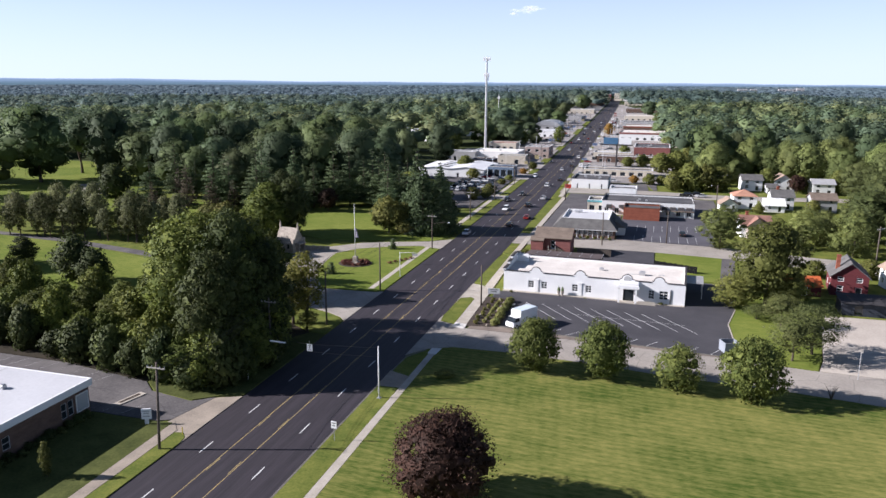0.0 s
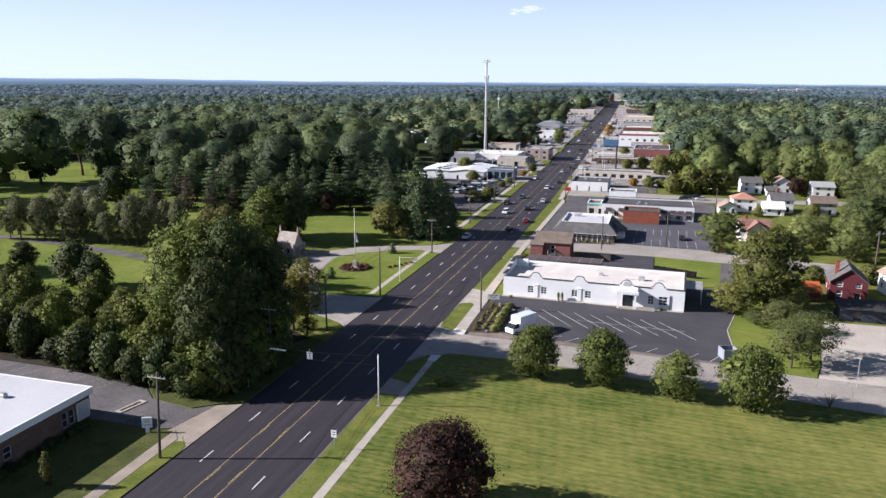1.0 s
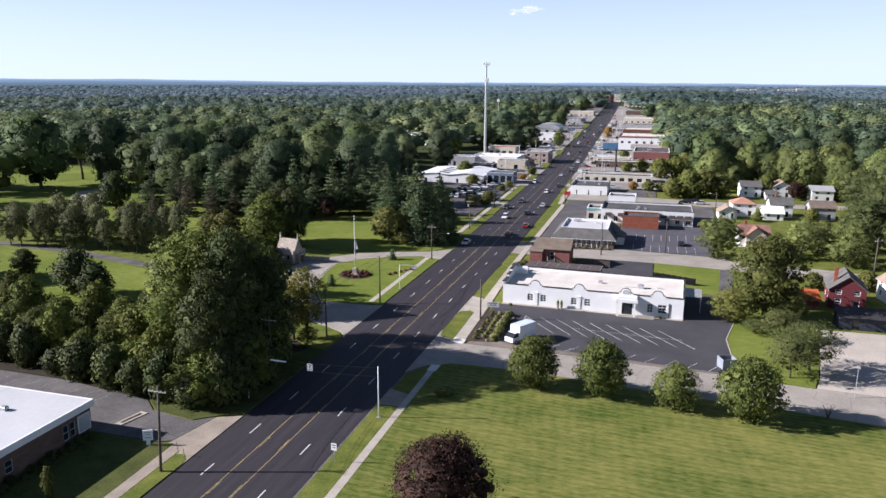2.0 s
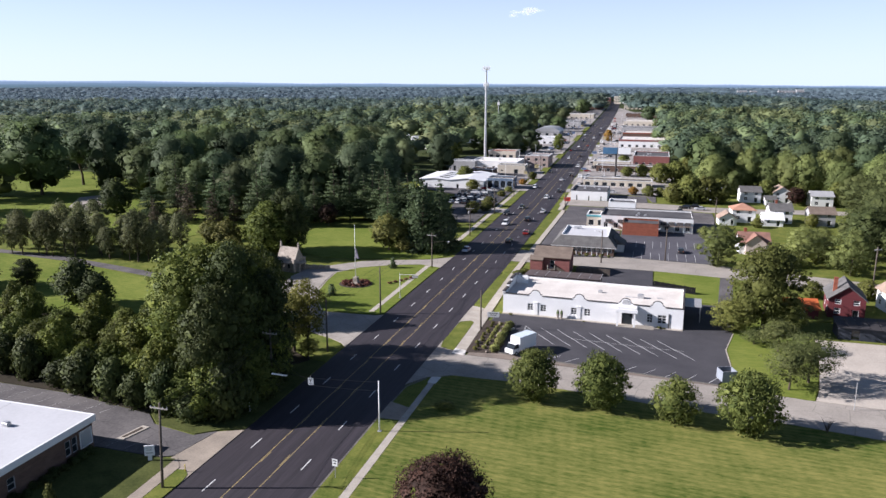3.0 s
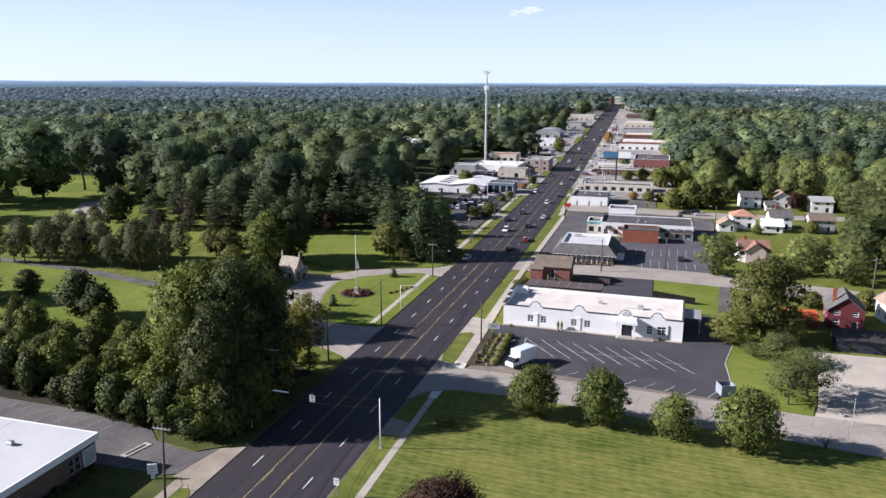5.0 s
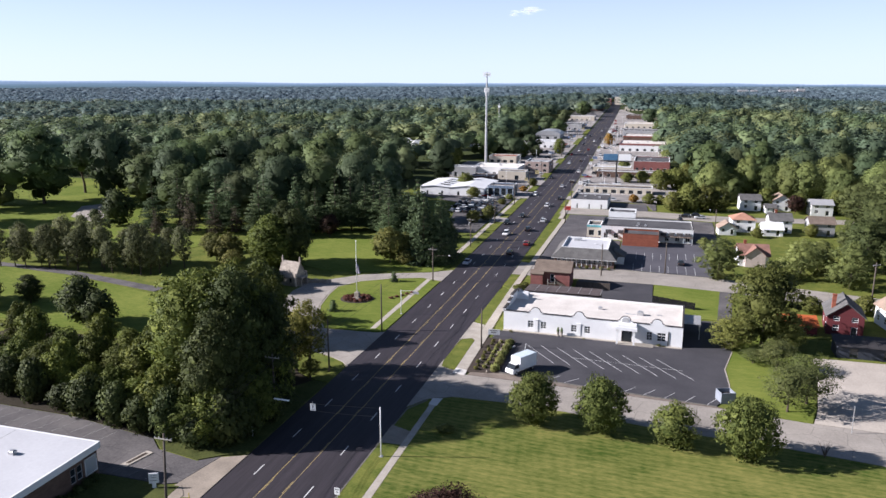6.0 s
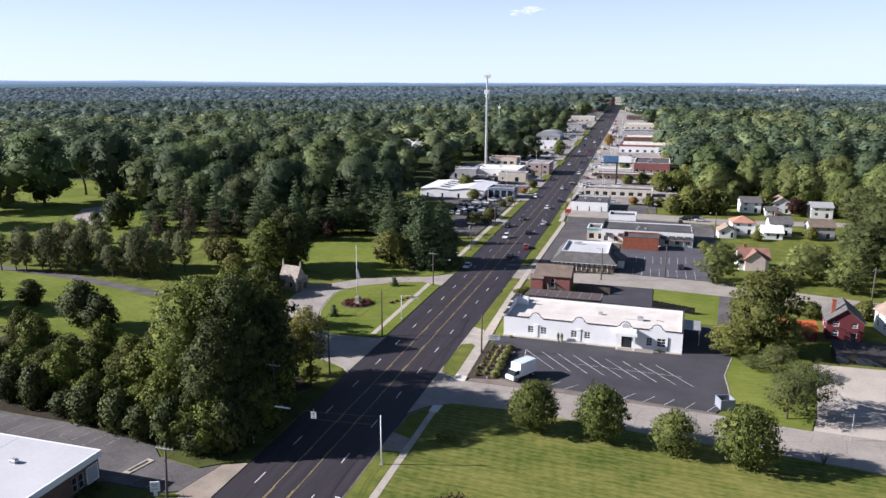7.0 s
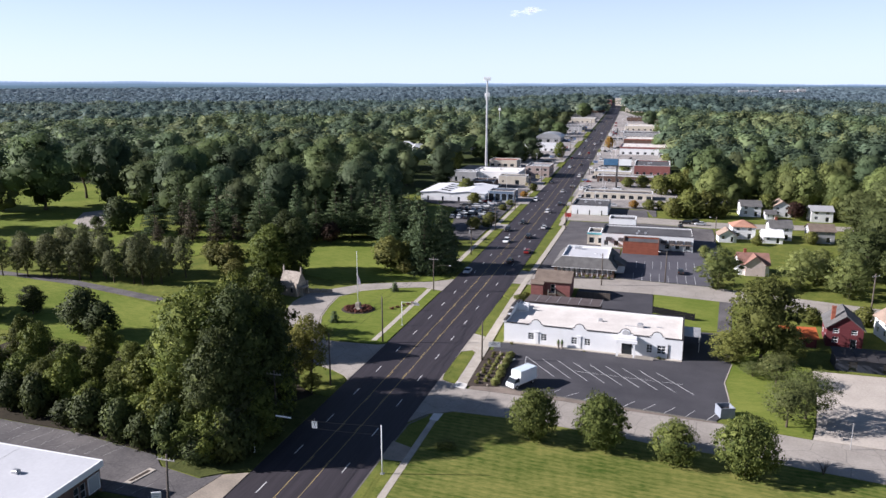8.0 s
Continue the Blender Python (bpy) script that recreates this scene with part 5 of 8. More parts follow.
def window(parent, p0, run, out, hole, frame_mat, panes=(1, 2), glass=None, name="window"):
    """A framed window in an opening: bars round the edge and between the panes, glass set back."""
    a, b, c, e = hole

    def bar(s, u0, u1, v0, v1):
        q = [p0 + run * u - out * dp + Vector((0, 0, v)) for dp in (0.18, 0.06) for u, v in ((u0, v0), (u1, v0), (u1, v1), (u0, v1))]
        k = len(s.v)
        s.v += [tuple(p) for p in q]
        s.f += [tuple(i + k for i in t) for t in ((4, 5, 6, 7), (0, 1, 5, 4), (1, 2, 6, 5), (2, 3, 7, 6), (3, 0, 4, 7))]

    s = Shape()
    t = 0.09
    bar(s, a, b, c, c + t), bar(s, a, b, e - t, e), bar(s, a, a + t, c, e), bar(s, b - t, b, c, e)
    cols, rows = panes
    for i in range(1, cols):
        u = a + (b - a) * i / cols
        bar(s, u - 0.04, u + 0.04, c, e)
    for i in range(1, rows):
        v = c + (e - c) * i / rows
        bar(s, a, b, v - 0.04, v + 0.04)
    ob = part(name, s, frame_mat, parent)
    g = Shape().face(*[p0 + run * u - out * 0.14 + Vector((0, 0, v)) for u, v in ((a, c), (b, c), (b, e), (a, e))])
    part("pane", g, glass or GLASS, ob, "dark reflecting glass")
    return ob


def shell(parent, w, d, h, wall_mat, holes=None, sash=None, panes=(1, 2), z0=-0.3, door_mat=None):
    """Four walls with windows and doors. holes: side -> [(u0, u1, v0, v1)]; a hole that starts at 0 is a door."""
    holes = holes or {}
    for side in "senw":
        p0, run, out, length = side_frame(side, w, d)
        hs = holes.get(side, [])
        part("wall", wall_shape(p0, run, out, length, z0, h, hs), wall_mat, parent)
        for hole in hs:
            if hole[2] <= 0.05:
                window(parent, p0, run, out, hole, door_mat or sash or TRIM, (1, 1), name="door")
            else:
                window(parent, p0, run, out, hole, sash or TRIM, panes)


def flat_roof(parent, w, d, h, roof_mat, parapet, trim_mat, cap=0.12, inset=0.28):
    """A roof deck below the parapet's rim, with a metal cap along the rim."""
    part("roof", Shape().box(inset, w - inset, inset, d - inset, h - parapet - 0.25, h - parapet), roof_mat, parent)
    s = Shape()
    o = 0.06
    for x0, x1, y0, y1 in ((-o, w + o, -o, inset + o), (-o, w + o, d - inset - o, d + o), (-o, inset + o, inset + o, d - inset - o), (w - inset - o, w + o, inset + o, d - inset - o)):
        s.box(x0, x1, y0, y1, h, h + cap, 0.03)
    part("parapet_cap", s, trim_mat, parent)


def vents(parent, spots, z, rng):
    for x, y in spots:
        k = rng.uniform(0.7, 1.3)
        part("roof_unit", Shape().box(x - 0.5 * k, x + 0.5 * k, y - 0.4 * k, y + 0.4 * k, z - 0.02, z + 0.6 * k, 0.06).box(x - 0.35 * k, x + 0.35 * k, y - 0.28 * k, y + 0.28 * k, z + 0.6 * k, z + 0.72 * k), METAL, parent, "grey metal rooftop unit")


def stand(ob, x, y, turn=0.0, z=0.0):
    ob.matrix_basis = pose(x, y, rise(x, y) + z, 0, 0, turn)
    return ob


def gable_roof(parent, w, d, eave, ridge, roof_mat, along="x", over=0.45, thick=0.18):
    """Two thick slopes meeting at a ridge, with overhanging eaves; two parts of shingle."""
    half = (d if along == "x" else w) / 2
    slope = (ridge - eave) / half
    for sign in (-1, 1):
        s = Shape()
        prof = [(0, ridge), (half + over, ridge - slope * (half + over)), (half + over, ridge - slope * (half + over) - thick), (0, ridge - thick)]
        L0, L1 = -over, (w if along == "x" else d) + over
        ring = []
        for l in (L0, L1):
            for q, z in prof:
                c = half + sign * q
                ring.append((l, c, z) if along == "x" else (c, l, z))
        s.v = ring
        s.f = [(0, 1, 5, 4), (1, 2, 6, 5), (2, 3, 7, 6), (3, 2, 1, 0), (4, 5, 6, 7), (0, 4, 7, 3)]
        part("roof", s, roof_mat, parent)


def gable_ends(parent, w, d, eave, ridge, wall_mat, along="x", thick=0.25):
    for end in (0, 1):
        s = Shape()
        if along == "x":
            x0, x1 = (0, thick) if end == 0 else (w - thick, w)
            pts = [(0, eave), (d, eave), (d / 2, ridge - 0.12)]
            s.v = [(x, y, z) for x in (x0, x1) for y, z in pts]
        else:
            y0, y1 = (0, thick) if end == 0 else (d - thick, d)
            pts = [(0, eave), (w, eave), (w / 2, ridge - 0.12)]
            s.v = [(x, y, z) for y in (y0, y1) for x, z in pts]
        s.f = [(0, 1, 2), (5, 4, 3), (0, 2, 5, 3), (1, 4, 5, 2)]
        part("gable", s, wall_mat, parent)


def hip_roof(parent, w, d, eave, ridge, roof_mat, over=0.4):
    o, r = over, min(w, d) / 2
    a, b = ((r, d / 2), (w - r, d / 2)) if w >= d else ((w / 2, r), (w / 2, d - r))
    z = eave - 0.1
    s = Shape()
    base = [(-o, -o, z), (w + o, -o, z), (w + o, d + o, z), (-o, d + o, z)]
    A, B = (*a, ridge), (*b, ridge)
    if w >= d:
        s.face(base[0], base[1], B, A).face(base[2], base[3], A, B).face(base[1], base[2], B).face(base[3], base[0], A)
    else:
        s.face(base[1], base[2], B, A).face(base[3], base[0], A, B).face(base[0], base[1], A).face(base[2], base[3], B)
    s.box(-o, w + o, -o, d + o, z - 0.15, z)
    part("roof", s, roof_mat, parent)


brng = np.random.default_rng(8)


def white_shop():
    w, d, h = 38.8, 16.8, 4.45
    b = thing("shop_building", "long white single-storey shop with arched parapet and flat roof", "shop")
    arches = (7.3, 17.0, 26.9, 33.5)
    holes = {"s": [(5.6, 6.9, 1.0, 2.6), (8.5, 9.8, 1.0, 2.6), (15.3, 16.6, 1.0, 2.6), (18.2, 19.5, 1.0, 2.6), (26.2, 28.4, 0.0, 2.5), (31.4, 32.6, 0.9, 2.8), (33.6, 35.4, 0.9, 2.8)], "w": [(3, 5, 0.9, 2.6), (8, 10, 0.0, 2.4), (12, 14, 0.9, 2.6)]}
    shell(b, w, d, h, WHITE_WALL, holes, TRIM, (2, 3), door_mat=DARK_TRIM)
    part("roof", Shape().box(0.28, w - 0.28, 0.28, d - 0.28, h - 0.75, h - 0.45), WHITE_ROOF, b, "weathered pale roof membrane")
    # dark coping that steps up over the arched crests
    cope = Shape()
    last = 0.0
    for u in arches:
        cope.box(last, u - 1.55, -0.10, 0.34, h, h + 0.14)
        crest, rim = Shape(), Shape()
        outline = [(u - 1.5, h), (u - 1.5, h + 0.25)] + [(u - 1.05 * math.cos(t), h + 0.28 + 0.95 * math.sin(t)) for t in np.linspace(0, math.pi, 13)] + [(u + 1.5, h + 0.25), (u + 1.5, h)]
        k = len(outline)
        crest.v = [(x, 0.0, z) for x, z in outline] + [(x, 0.26, z) for x, z in outline]
        crest.f = [tuple(range(k)), tuple(range(2 * k - 1, k - 1, -1))] + [(i, (i + 1) % k, k + (i + 1) % k, k + i) for i in range(k)]
        part("crest", crest, WHITE_WALL, b)
        for (x0, z0), (x1, z1) in zip(outline[1:-2], outline[2:-1]):
            rim.tube((x0, 0.12, z0 + 0.05), (x1, 0.12, z1 + 0.05), 0.13, 0.13, 6)
        part("crest_rim", rim, DARK_TRIM, b, "dark coping round an arched crest")
        last = u + 1.55
    cope.box(last, w, -0.10, 0.34, h, h + 0.14)
    cope.box(w - 0.34, w + 0.08, 0.34, d, h, h + 0.1).box(0.34, w - 0.34, d - 0.34, d + 0.06, h, h + 0.1)
    part("coping", cope, DARK_TRIM, b, "thin dark coping along the parapet")
    # stepped parapet toward the road
    for y0, y1, top in ((0.0, 4.0, 4.9), (4.0, 7.0, 5.5), (7.0, 12.0, 6.1), (12.0, 15.0, 5.5), (15.0, 16.8, 4.9)):
        part("parapet_step", Shape().box(-0.15, 0.45, y0, y1, 4.3, top), WHITE_WALL, b)
        part("parapet_cap", Shape().box(-0.22, 0.52, y0 - 0.05, y1 + 0.05, top, top + 0.14, 0.03), DARK_TRIM, b)
    part("parapet_fin", Shape().box(0.45, 3.2, 11.4, 11.8, 3.95, 5.6), WHITE_WALL, b)
    part("parapet_fin", Shape().box(0.45, 2.6, 14.0, 14.4, 3.95, 5.2), WHITE_WALL, b)
    # entrance portico
    part("portico", Shape().box(25.1, 29.6, -2.1, -0.02, 3.2, 3.95, 0.06).box(25.4, 29.4, -2.0, -0.02, 3.95, 4.4, 0.06), WHITE_WALL, b, "white entrance porch head")
    for x in (25.45, 28.95):
        part("porch_column", Shape().box(x - 0.18, x + 0.18, -2.0, -1.65, 0.12, 3.2), TRIM, b)
    part("porch_step", Shape().box(25.2, 29.5, -2.0, -0.92, -0.25, 0.12), CONCRETE, b)
    part("porch_ramp", Shape().face((29.5, -1.9, 0.1), (33.0, -1.9, -0.05), (33.0, -0.95, -0.05), (29.5, -0.95, 0.1)).box(29.5, 33.0, -1.98, -1.9, 0.0, 0.75), CONCRETE, b, "concrete ramp with low side wall")
    part("sign_disc", Shape().tube((26.9, -0.02, h + 0.32), (26.9, -0.12, h + 0.32), 0.72, 0.72, 20), GREY_WALL, b, "round grey emblem panel")
    for u in (7.45, 16.95):
        part("trellis", Shape().box(u - 0.45, u + 0.45, -0.12, 0.0, 0.2, 2.9).box(u - 0.55, u + 0.55, -0.2, 0.0, 2.9, 3.05), TRIM, b)
    for u in (35.9,):
        part("downpipe", Shape().box(u - 0.08, u + 0.08, -0.14, 0.0, 0, 3.2), DARK_TRIM, b)
    part("threshold", Shape().box(0, w, -0.9, -0.02, -0.25, 0.06), CONCRETE, b, "concrete walk along the shop front")
    vents(b, [(20.5, 9.0), (29.5, 7.5)], h - 0.45, brng)
    part("roof_pipe", Shape().box(26.2, 29.0, 7.3, 7.5, h - 0.45, h - 0.3).box(33, 34.2, 8.2, 8.5, h - 0.45, h - 0.25), METAL, b)
    # side canopy
    can = part("canopy", Shape().box(w, w + 3.6, 6.4, 13.0, 3.35, 3.5), METAL, b, "ribbed pale metal side canopy")
    for i in range(14):
        part("rib", Shape().box(w + 0.02, w + 3.58, 6.5 + i * 0.48, 6.62 + i * 0.48, 3.5, 3.56), METAL, can)
    for x, y in ((w + 3.4, 6.6), (w + 3.4, 12.8)):
        part("post", Shape().box(x - 0.07, x + 0.07, y - 0.07, y + 0.07, -0.3, 3.35), METAL, b)
    stand(b, 18.35, 157.1, -2.3)
    lean = thing("lean_to", "low brown lean-to with ribbed roof panels behind the white shop", "outbuilding")
    shell(lean, 18.4, 9.6, 2.7, BRICK_DARK)
    for i in range(7):
        x0 = -0.2 + i * 2.69
        part("roof_panel", Shape().face((x0, -0.02, 3.75), (x0 + 2.6, -0.02, 3.75), (x0 + 2.6, 9.9, 2.75), (x0, 9.9, 2.75)).face((x0, 9.9, 2.62), (x0 + 2.6, 9.9, 2.62), (x0 + 2.6, -0.02, 3.62), (x0, -0.02, 3.62)).face((x0, 9.9, 2.75), (x0 + 2.6, 9.9, 2.75), (x0 + 2.6, 9.9, 2.62), (x0, 9.9, 2.62)), DUSKY_SHINGLE, lean, "dusky brown roof panel")
        part("roof_rib", Shape().face((x0 + 2.6, -0.02, 3.82), (x0 + 2.69, -0.02, 3.82), (x0 + 2.69, 9.9, 2.82), (x0 + 2.6, 9.9, 2.82)).face((x0 + 2.6, 9.9, 2.6), (x0 + 2.69, 9.9, 2.6), (x0 + 2.69, 9.9, 2.82), (x0 + 2.6, 9.9, 2.82)), GREY_WALL, lean, "pale dividing rib")
    stand(lean, 19.6, 177.2)


white_shop()


# the reflected sky is put into this glass as a pale base colour
PALE_GLASS = glass_mat("sky_pale_glass", (0.36, 0.38, 0.38), 0.12)


def left_offices():
    w, d, h = 36.0, 60.0, 4.0
    b = thing("office_building", "low brick office with a broad white flat roof", "office")
    holes = {"e": [(56.1, 57.1, 1.0, 3.2), (54.9, 55.9, 1.0, 3.2), (45.5, 46.7, 1.2, 2.9), (36, 37.2, 1.2, 2.9)], "n": [(30, 31.2, 0.0, 2.2), (22, 24, 0.9, 2.4), (12, 14, 0.9, 2.4)]}
    shell(b, w, d, h, BRICK_DARK, holes, GREY_WALL, (1, 2))
    p0, run, out, _ = side_frame("e", w + 0.02, d)
    window(b, p0 + Vector((0.16, 0, 0)), run, out, (57.5, 59.75, 0.9, 3.4), TRIM, (1, 1), PALE_GLASS, "corner_window")
    o = 0.4
    part("fascia", Shape().box(-o, w + o, d - 0.25 + o, d + o, h - 0.02, h + 0.95).box(w + o - 0.25, w + o, -o, d + o - 0.25, h - 0.02, h + 0.95).box(-o, -o + 0.25, -o, d + o - 0.25, h - 0.02, h + 0.95).box(-o + 0.25, w + o - 0.25, -o, -o + 0.25, h - 0.02, h + 0.95), SIDING, b, "deep white metal fascia")
    part("roof", Shape().box(-o + 0.25, w + o - 0.25, -o + 0.25, d + o - 0.25, h, h + 0.9), SNOW_ROOF, b, "bright white roof membrane")
    part("roof_seam", Shape().box(10, 10.06, -o + 0.3, d + o - 0.3, h + 0.9, h + 0.915).box(22, 22.06, -o + 0.3, d + o - 0.3, h + 0.9, h + 0.915), GREY_WALL, b)
    vents(b, [(27.5, 54.0)], h + 0.9, brng)
    stand(b, -24.4 - w, 78.2 - d)


left_offices()


def brick_shop():
    w, d, e, r = 9.4, 9.6, 5.0, 6.9
    b = thing("brick_shop", "small red-brick shop with a brown shingle roof", "shop")
    shell(b, w, d, e, BRICK_PINK, {"s": [(4.2, 5.4, 1.9, 4.1)], "w": [(2, 3.4, 1, 2.6), (5, 6.4, 1, 2.6)]}, TRIM)
    gable_ends(b, w, d, e, r, BRICK_PINK)
    gable_roof(b, w, d, e, r, BROWN_SHINGLE, over=0.4)
    part("wing", Shape().box(-1.0, 2.3, -1.3, -0.02, -0.3, 4.3), BRICK_PINK, b, "projecting brick wing")
    part("wing_roof", Shape().face((-1.2, -1.5, 4.25), (2.5, -1.5, 4.25), (2.5, 0.3, 5.1), (-1.2, 0.3, 5.1)).face((-1.2, -1.5, 4.1), (2.5, -1.5, 4.1), (2.5, -1.5, 4.25), (-1.2, -1.5, 4.25)).face((2.5, -1.5, 4.1), (2.5, 0.3, 4.1), (2.5, 0.3, 5.1), (2.5, -1.5, 4.25)).face((-1.2, 0.3, 4.1), (-1.2, -1.5, 4.1), (-1.2, -1.5, 4.25), (-1.2, 0.3, 5.1)), BROWN_SHINGLE, b)
    part("landing", Shape().box(3.6, 5.8, -1.6, -0.02, 1.65, 1.85, 0.05), POLE_WOOD, b, "wooden stair landing")
    for x in (3.75, 5.65):
        part("landing_post", Shape().box(x - 0.1, x + 0.1, -1.5, -1.3, -0.3, 2.9), PALE_WOOD, b)
    ramp = Shape()
    ramp.face((5.8, -1.4, 1.9), (9.8, -1.4, 0.1), (9.8, -1.4, 0.9), (5.8, -1.4, 2.8))
    ramp.face((9.8, -1.32, 0.1), (5.8, -1.32, 1.9), (5.8, -1.32, 2.8), (9.8, -1.32, 0.9)).face((5.8, -1.4, 2.8), (9.8, -1.4, 0.9), (9.8, -1.32, 0.9), (5.8, -1.32, 2.8))
    part("stair_rail", ramp, POLE_WOOD, b, "brown sloping stair side")
    stand(b, 19.5, 193.6)
    # added boards in place of a dark strip of shadow
    s = thing("yard_fence", "dark board fence put where a shadow strip lies beside the brick shop", "fence")
    for i in range(18):
        part("board", Shape().box(i * 0.5, i * 0.5 + 0.46, 0, 0.05, -0.2, 1.9), POLE_WOOD, s)
    stand(s, 30.5, 196.5)
    # added boards; their black stands for the shaded strip behind the shop
    s = thing("yard_fence", "black board fence put in for a strip of shade along the bright lawn", "fence")
    for i in range(22):
        part("board", Shape().box(i * 0.5, i * 0.5 + 0.47, 0, 0.05, -0.2, 1.7 + 0.04 * (i % 3)), SHADE_BLACK, s)
    for i in range(5):
        part("post", Shape().box(i * 2.7, i * 2.7 + 0.12, 0.05, 0.17, -0.3, 1.9), SHADE_BLACK, s)
    stand(s, 50.6, 188.4, -22)


brick_shop()


def mansard_shop():
    w, d, e = 18.0, 20.0, 2.7
    b = thing("restaurant_building", "low restaurant with a dark mansard roof and white deck", "restaurant")
    hs = [(1.0 + i * 1.55, 1.85 + i * 1.55, 0.9, 2.3) for i in range(11)]
    he = [(1.5 + i * 2.6, 2.9 + i * 2.6, 0.9, 2.3) for i in range(7)]
    shell(b, w, d, e, BRICK_DARK, {"s": hs, "e": he, "w": he}, TRIM)
    for a, bb in zip(hs[:-1], hs[1:]):
        part("pilaster", Shape().box(a[1] + 0.25, bb[0] - 0.25, -0.12, 0.0, -0.2, 2.5), TRIM, b)
    o, i, z1, z2 = 0.8, 2.0, 2.55, 5.4
    base = [(-o, -o, z1), (w + o, -o, z1), (w + o, d + o, z1), (-o, d + o, z1)]
    top = [(i, i, z2), (w - i, i, z2), (w - i, d - i, z2), (i, d - i, z2)]
    for k in range(4):
        j = (k + 1) % 4
        part("mansard_slope", Shape().face(base[k], base[j], top[j], top[k]), GREY_SHINGLE, b, "dark shingled mansard slope")
    part("soffit", Shape().box(-o, w + o, -o, d + o, z1 - 0.12, z1 - 0.01), TRIM, b)
    part("roof", Shape().box(i, w - i, i, d - i, z2 - 0.75, z2 - 0.5), SNOW_ROOF, b, "white roof deck sunk behind the slopes")
    rim = Shape()
    for x0, x1, y0, y1 in ((i, w - i, i, i + 0.25), (i, w - i, d - i - 0.25, d - i), (i, i + 0.25, i + 0.25, d - i - 0.25), (w - i - 0.25, w - i, i + 0.25, d - i - 0.25)):
        rim.box(x0, x1, y0, y1, z2 - 0.6, z2 + 0.12)
    part("parapet", rim, TRIM, b)
    vents(b, [(5, 15), (6.2, 15.2)], z2 - 0.5, brng)
    part("porch_gable", Shape().face((w + 0.8, 6, 2.4), (w + 3.2, 6, 2.4), (w - 0.6, 6, 4.6)).face((w + 3.2, 13, 2.4), (w + 0.8, 13, 2.4), (w - 0.6, 13, 4.6)).face((w + 3.2, 6, 2.4), (w + 3.2, 13, 2.4), (w - 0.6, 13, 4.6), (w - 0.6, 6, 4.6)), GREY_SHINGLE, b)
    part("porch_wall", Shape().box(w, w + 2.6, 6.5, 12.5, -0.2, 2.4), TRIM, b)
    stand(b, 21.0, 220.6)


mansard_shop()


def flat_shop(name, label, category, x, y, w, d, h, wall, roof, holes=None, parapet=0.5, trim=None, panes=(1, 1), units=0, band=None, z=0.0, sash=None):
    b = thing(name, label, category)
    shell(b, w, d, h, wall, holes or {}, sash or TRIM, panes)
    flat_roof(b, w, d, h, roof, parapet, trim or TRIM)
    if band:
        part("fascia_band", Shape().box(-0.1, w + 0.1, -0.14, -0.02, h - band[0], h - 0.05), band[1], b)
    if units:
        vents(b, [(brng.uniform(2, w - 2), brng.uniform(2, d - 2)) for _ in range(units)], h - parapet, brng)
    stand(b, x, y, 0, z)
    return b


def row_holes(w, n, v0, v1, share=0.6, start=0.0):
    step = (w - start) / n
    return [(start + step * (i + 0.5 - share / 2), start + step * (i + 0.5 + share / 2), v0, v1) for i in range(n)]


strip_shop = flat_shop("shop_parade", "long cream shop parade with a dark flat roof", "shops", 31.8, 264.6, 31.4, 17.0, 4.9, SIDING, DARK_ROOF, {"s": row_holes(31.4, 9, 0.4, 2.3, 0.42), "e": row_holes(17, 3, 0.8, 2.6)}, units=3, trim=DARK_TRIM, panes=(2, 1))
for i in (-7, -5.4, -3.8, -2.2, 0, 1, 2, 3):
    part("awning", Shape().face((20.5 + i * 2.7, -1.3, 2.5), (22.5 + i * 2.7, -1.3, 2.5), (22.5 + i * 2.7, -0.02, 3.5), (20.5 + i * 2.7, -0.02, 3.5)).face((20.5 + i * 2.7, -1.3, 2.5), (20.5 + i * 2.7, -0.02, 3.5), (20.5 + i * 2.7, -0.02, 2.5)).face((22.5 + i * 2.7, -1.3, 2.5), (22.5 + i * 2.7, -0.02, 2.5), (22.5 + i * 2.7, -0.02, 3.5)), DARK_TRIM, strip_shop, "small dark gabled awning")
part("walkway_roof", Shape().box(21.5, 31.2, -2.6, -1.35, 2.3, 2.45), BROWN_SHINGLE, strip_shop)
for x in (21.8, 25, 28.2, 31):
    part("walkway_post", Shape().box(x - 0.07, x + 0.07, -2.5, -2.36, -0.3, 2.3), TRIM, strip_shop)
flat_shop("brick_annex", "plain red-brick annex with a flat roof", "shop", 39.8, 255.2, 11.9, 9.2, 4.2, BRICK_RED, DARK_ROOF, {"e": row_holes(10, 2, 1, 2.4)}, trim=BRICK_DARK)
flat_shop("rear_shop", "pale shop with a dark roof behind the parade", "shop", 33.0, 284.0, 10.0, 9.0, 6.6, WHITE_WALL, DARK_ROOF, {"s": []}, trim=TRIM)
flat_shop("glazed_kiosk", "low pale kiosk with turquoise fascia beside the parade", "shop", 26.6, 266.8, 5.0, 9.0, 4.4, TAN_WALL, GREY_SHINGLE, {"s": row_holes(6.5, 2, 0.5, 2.6)}, band=(0.7, mat("turquoise_panel", (0.16, 0.42, 0.46), rough=0.5)))
flat_shop("white_store", "small white painted store with a dark roof", "shop", 13.7, 329.5, 15.9, 20.0, 4.3, WHITE_WALL, DARK_ROOF, {"s": row_holes(15.9, 3, 0.0, 2.3, 0.12), "w": row_holes(20, 5, 0.8, 2.6)}, units=2, trim=DARK_TRIM, z=-0.3)
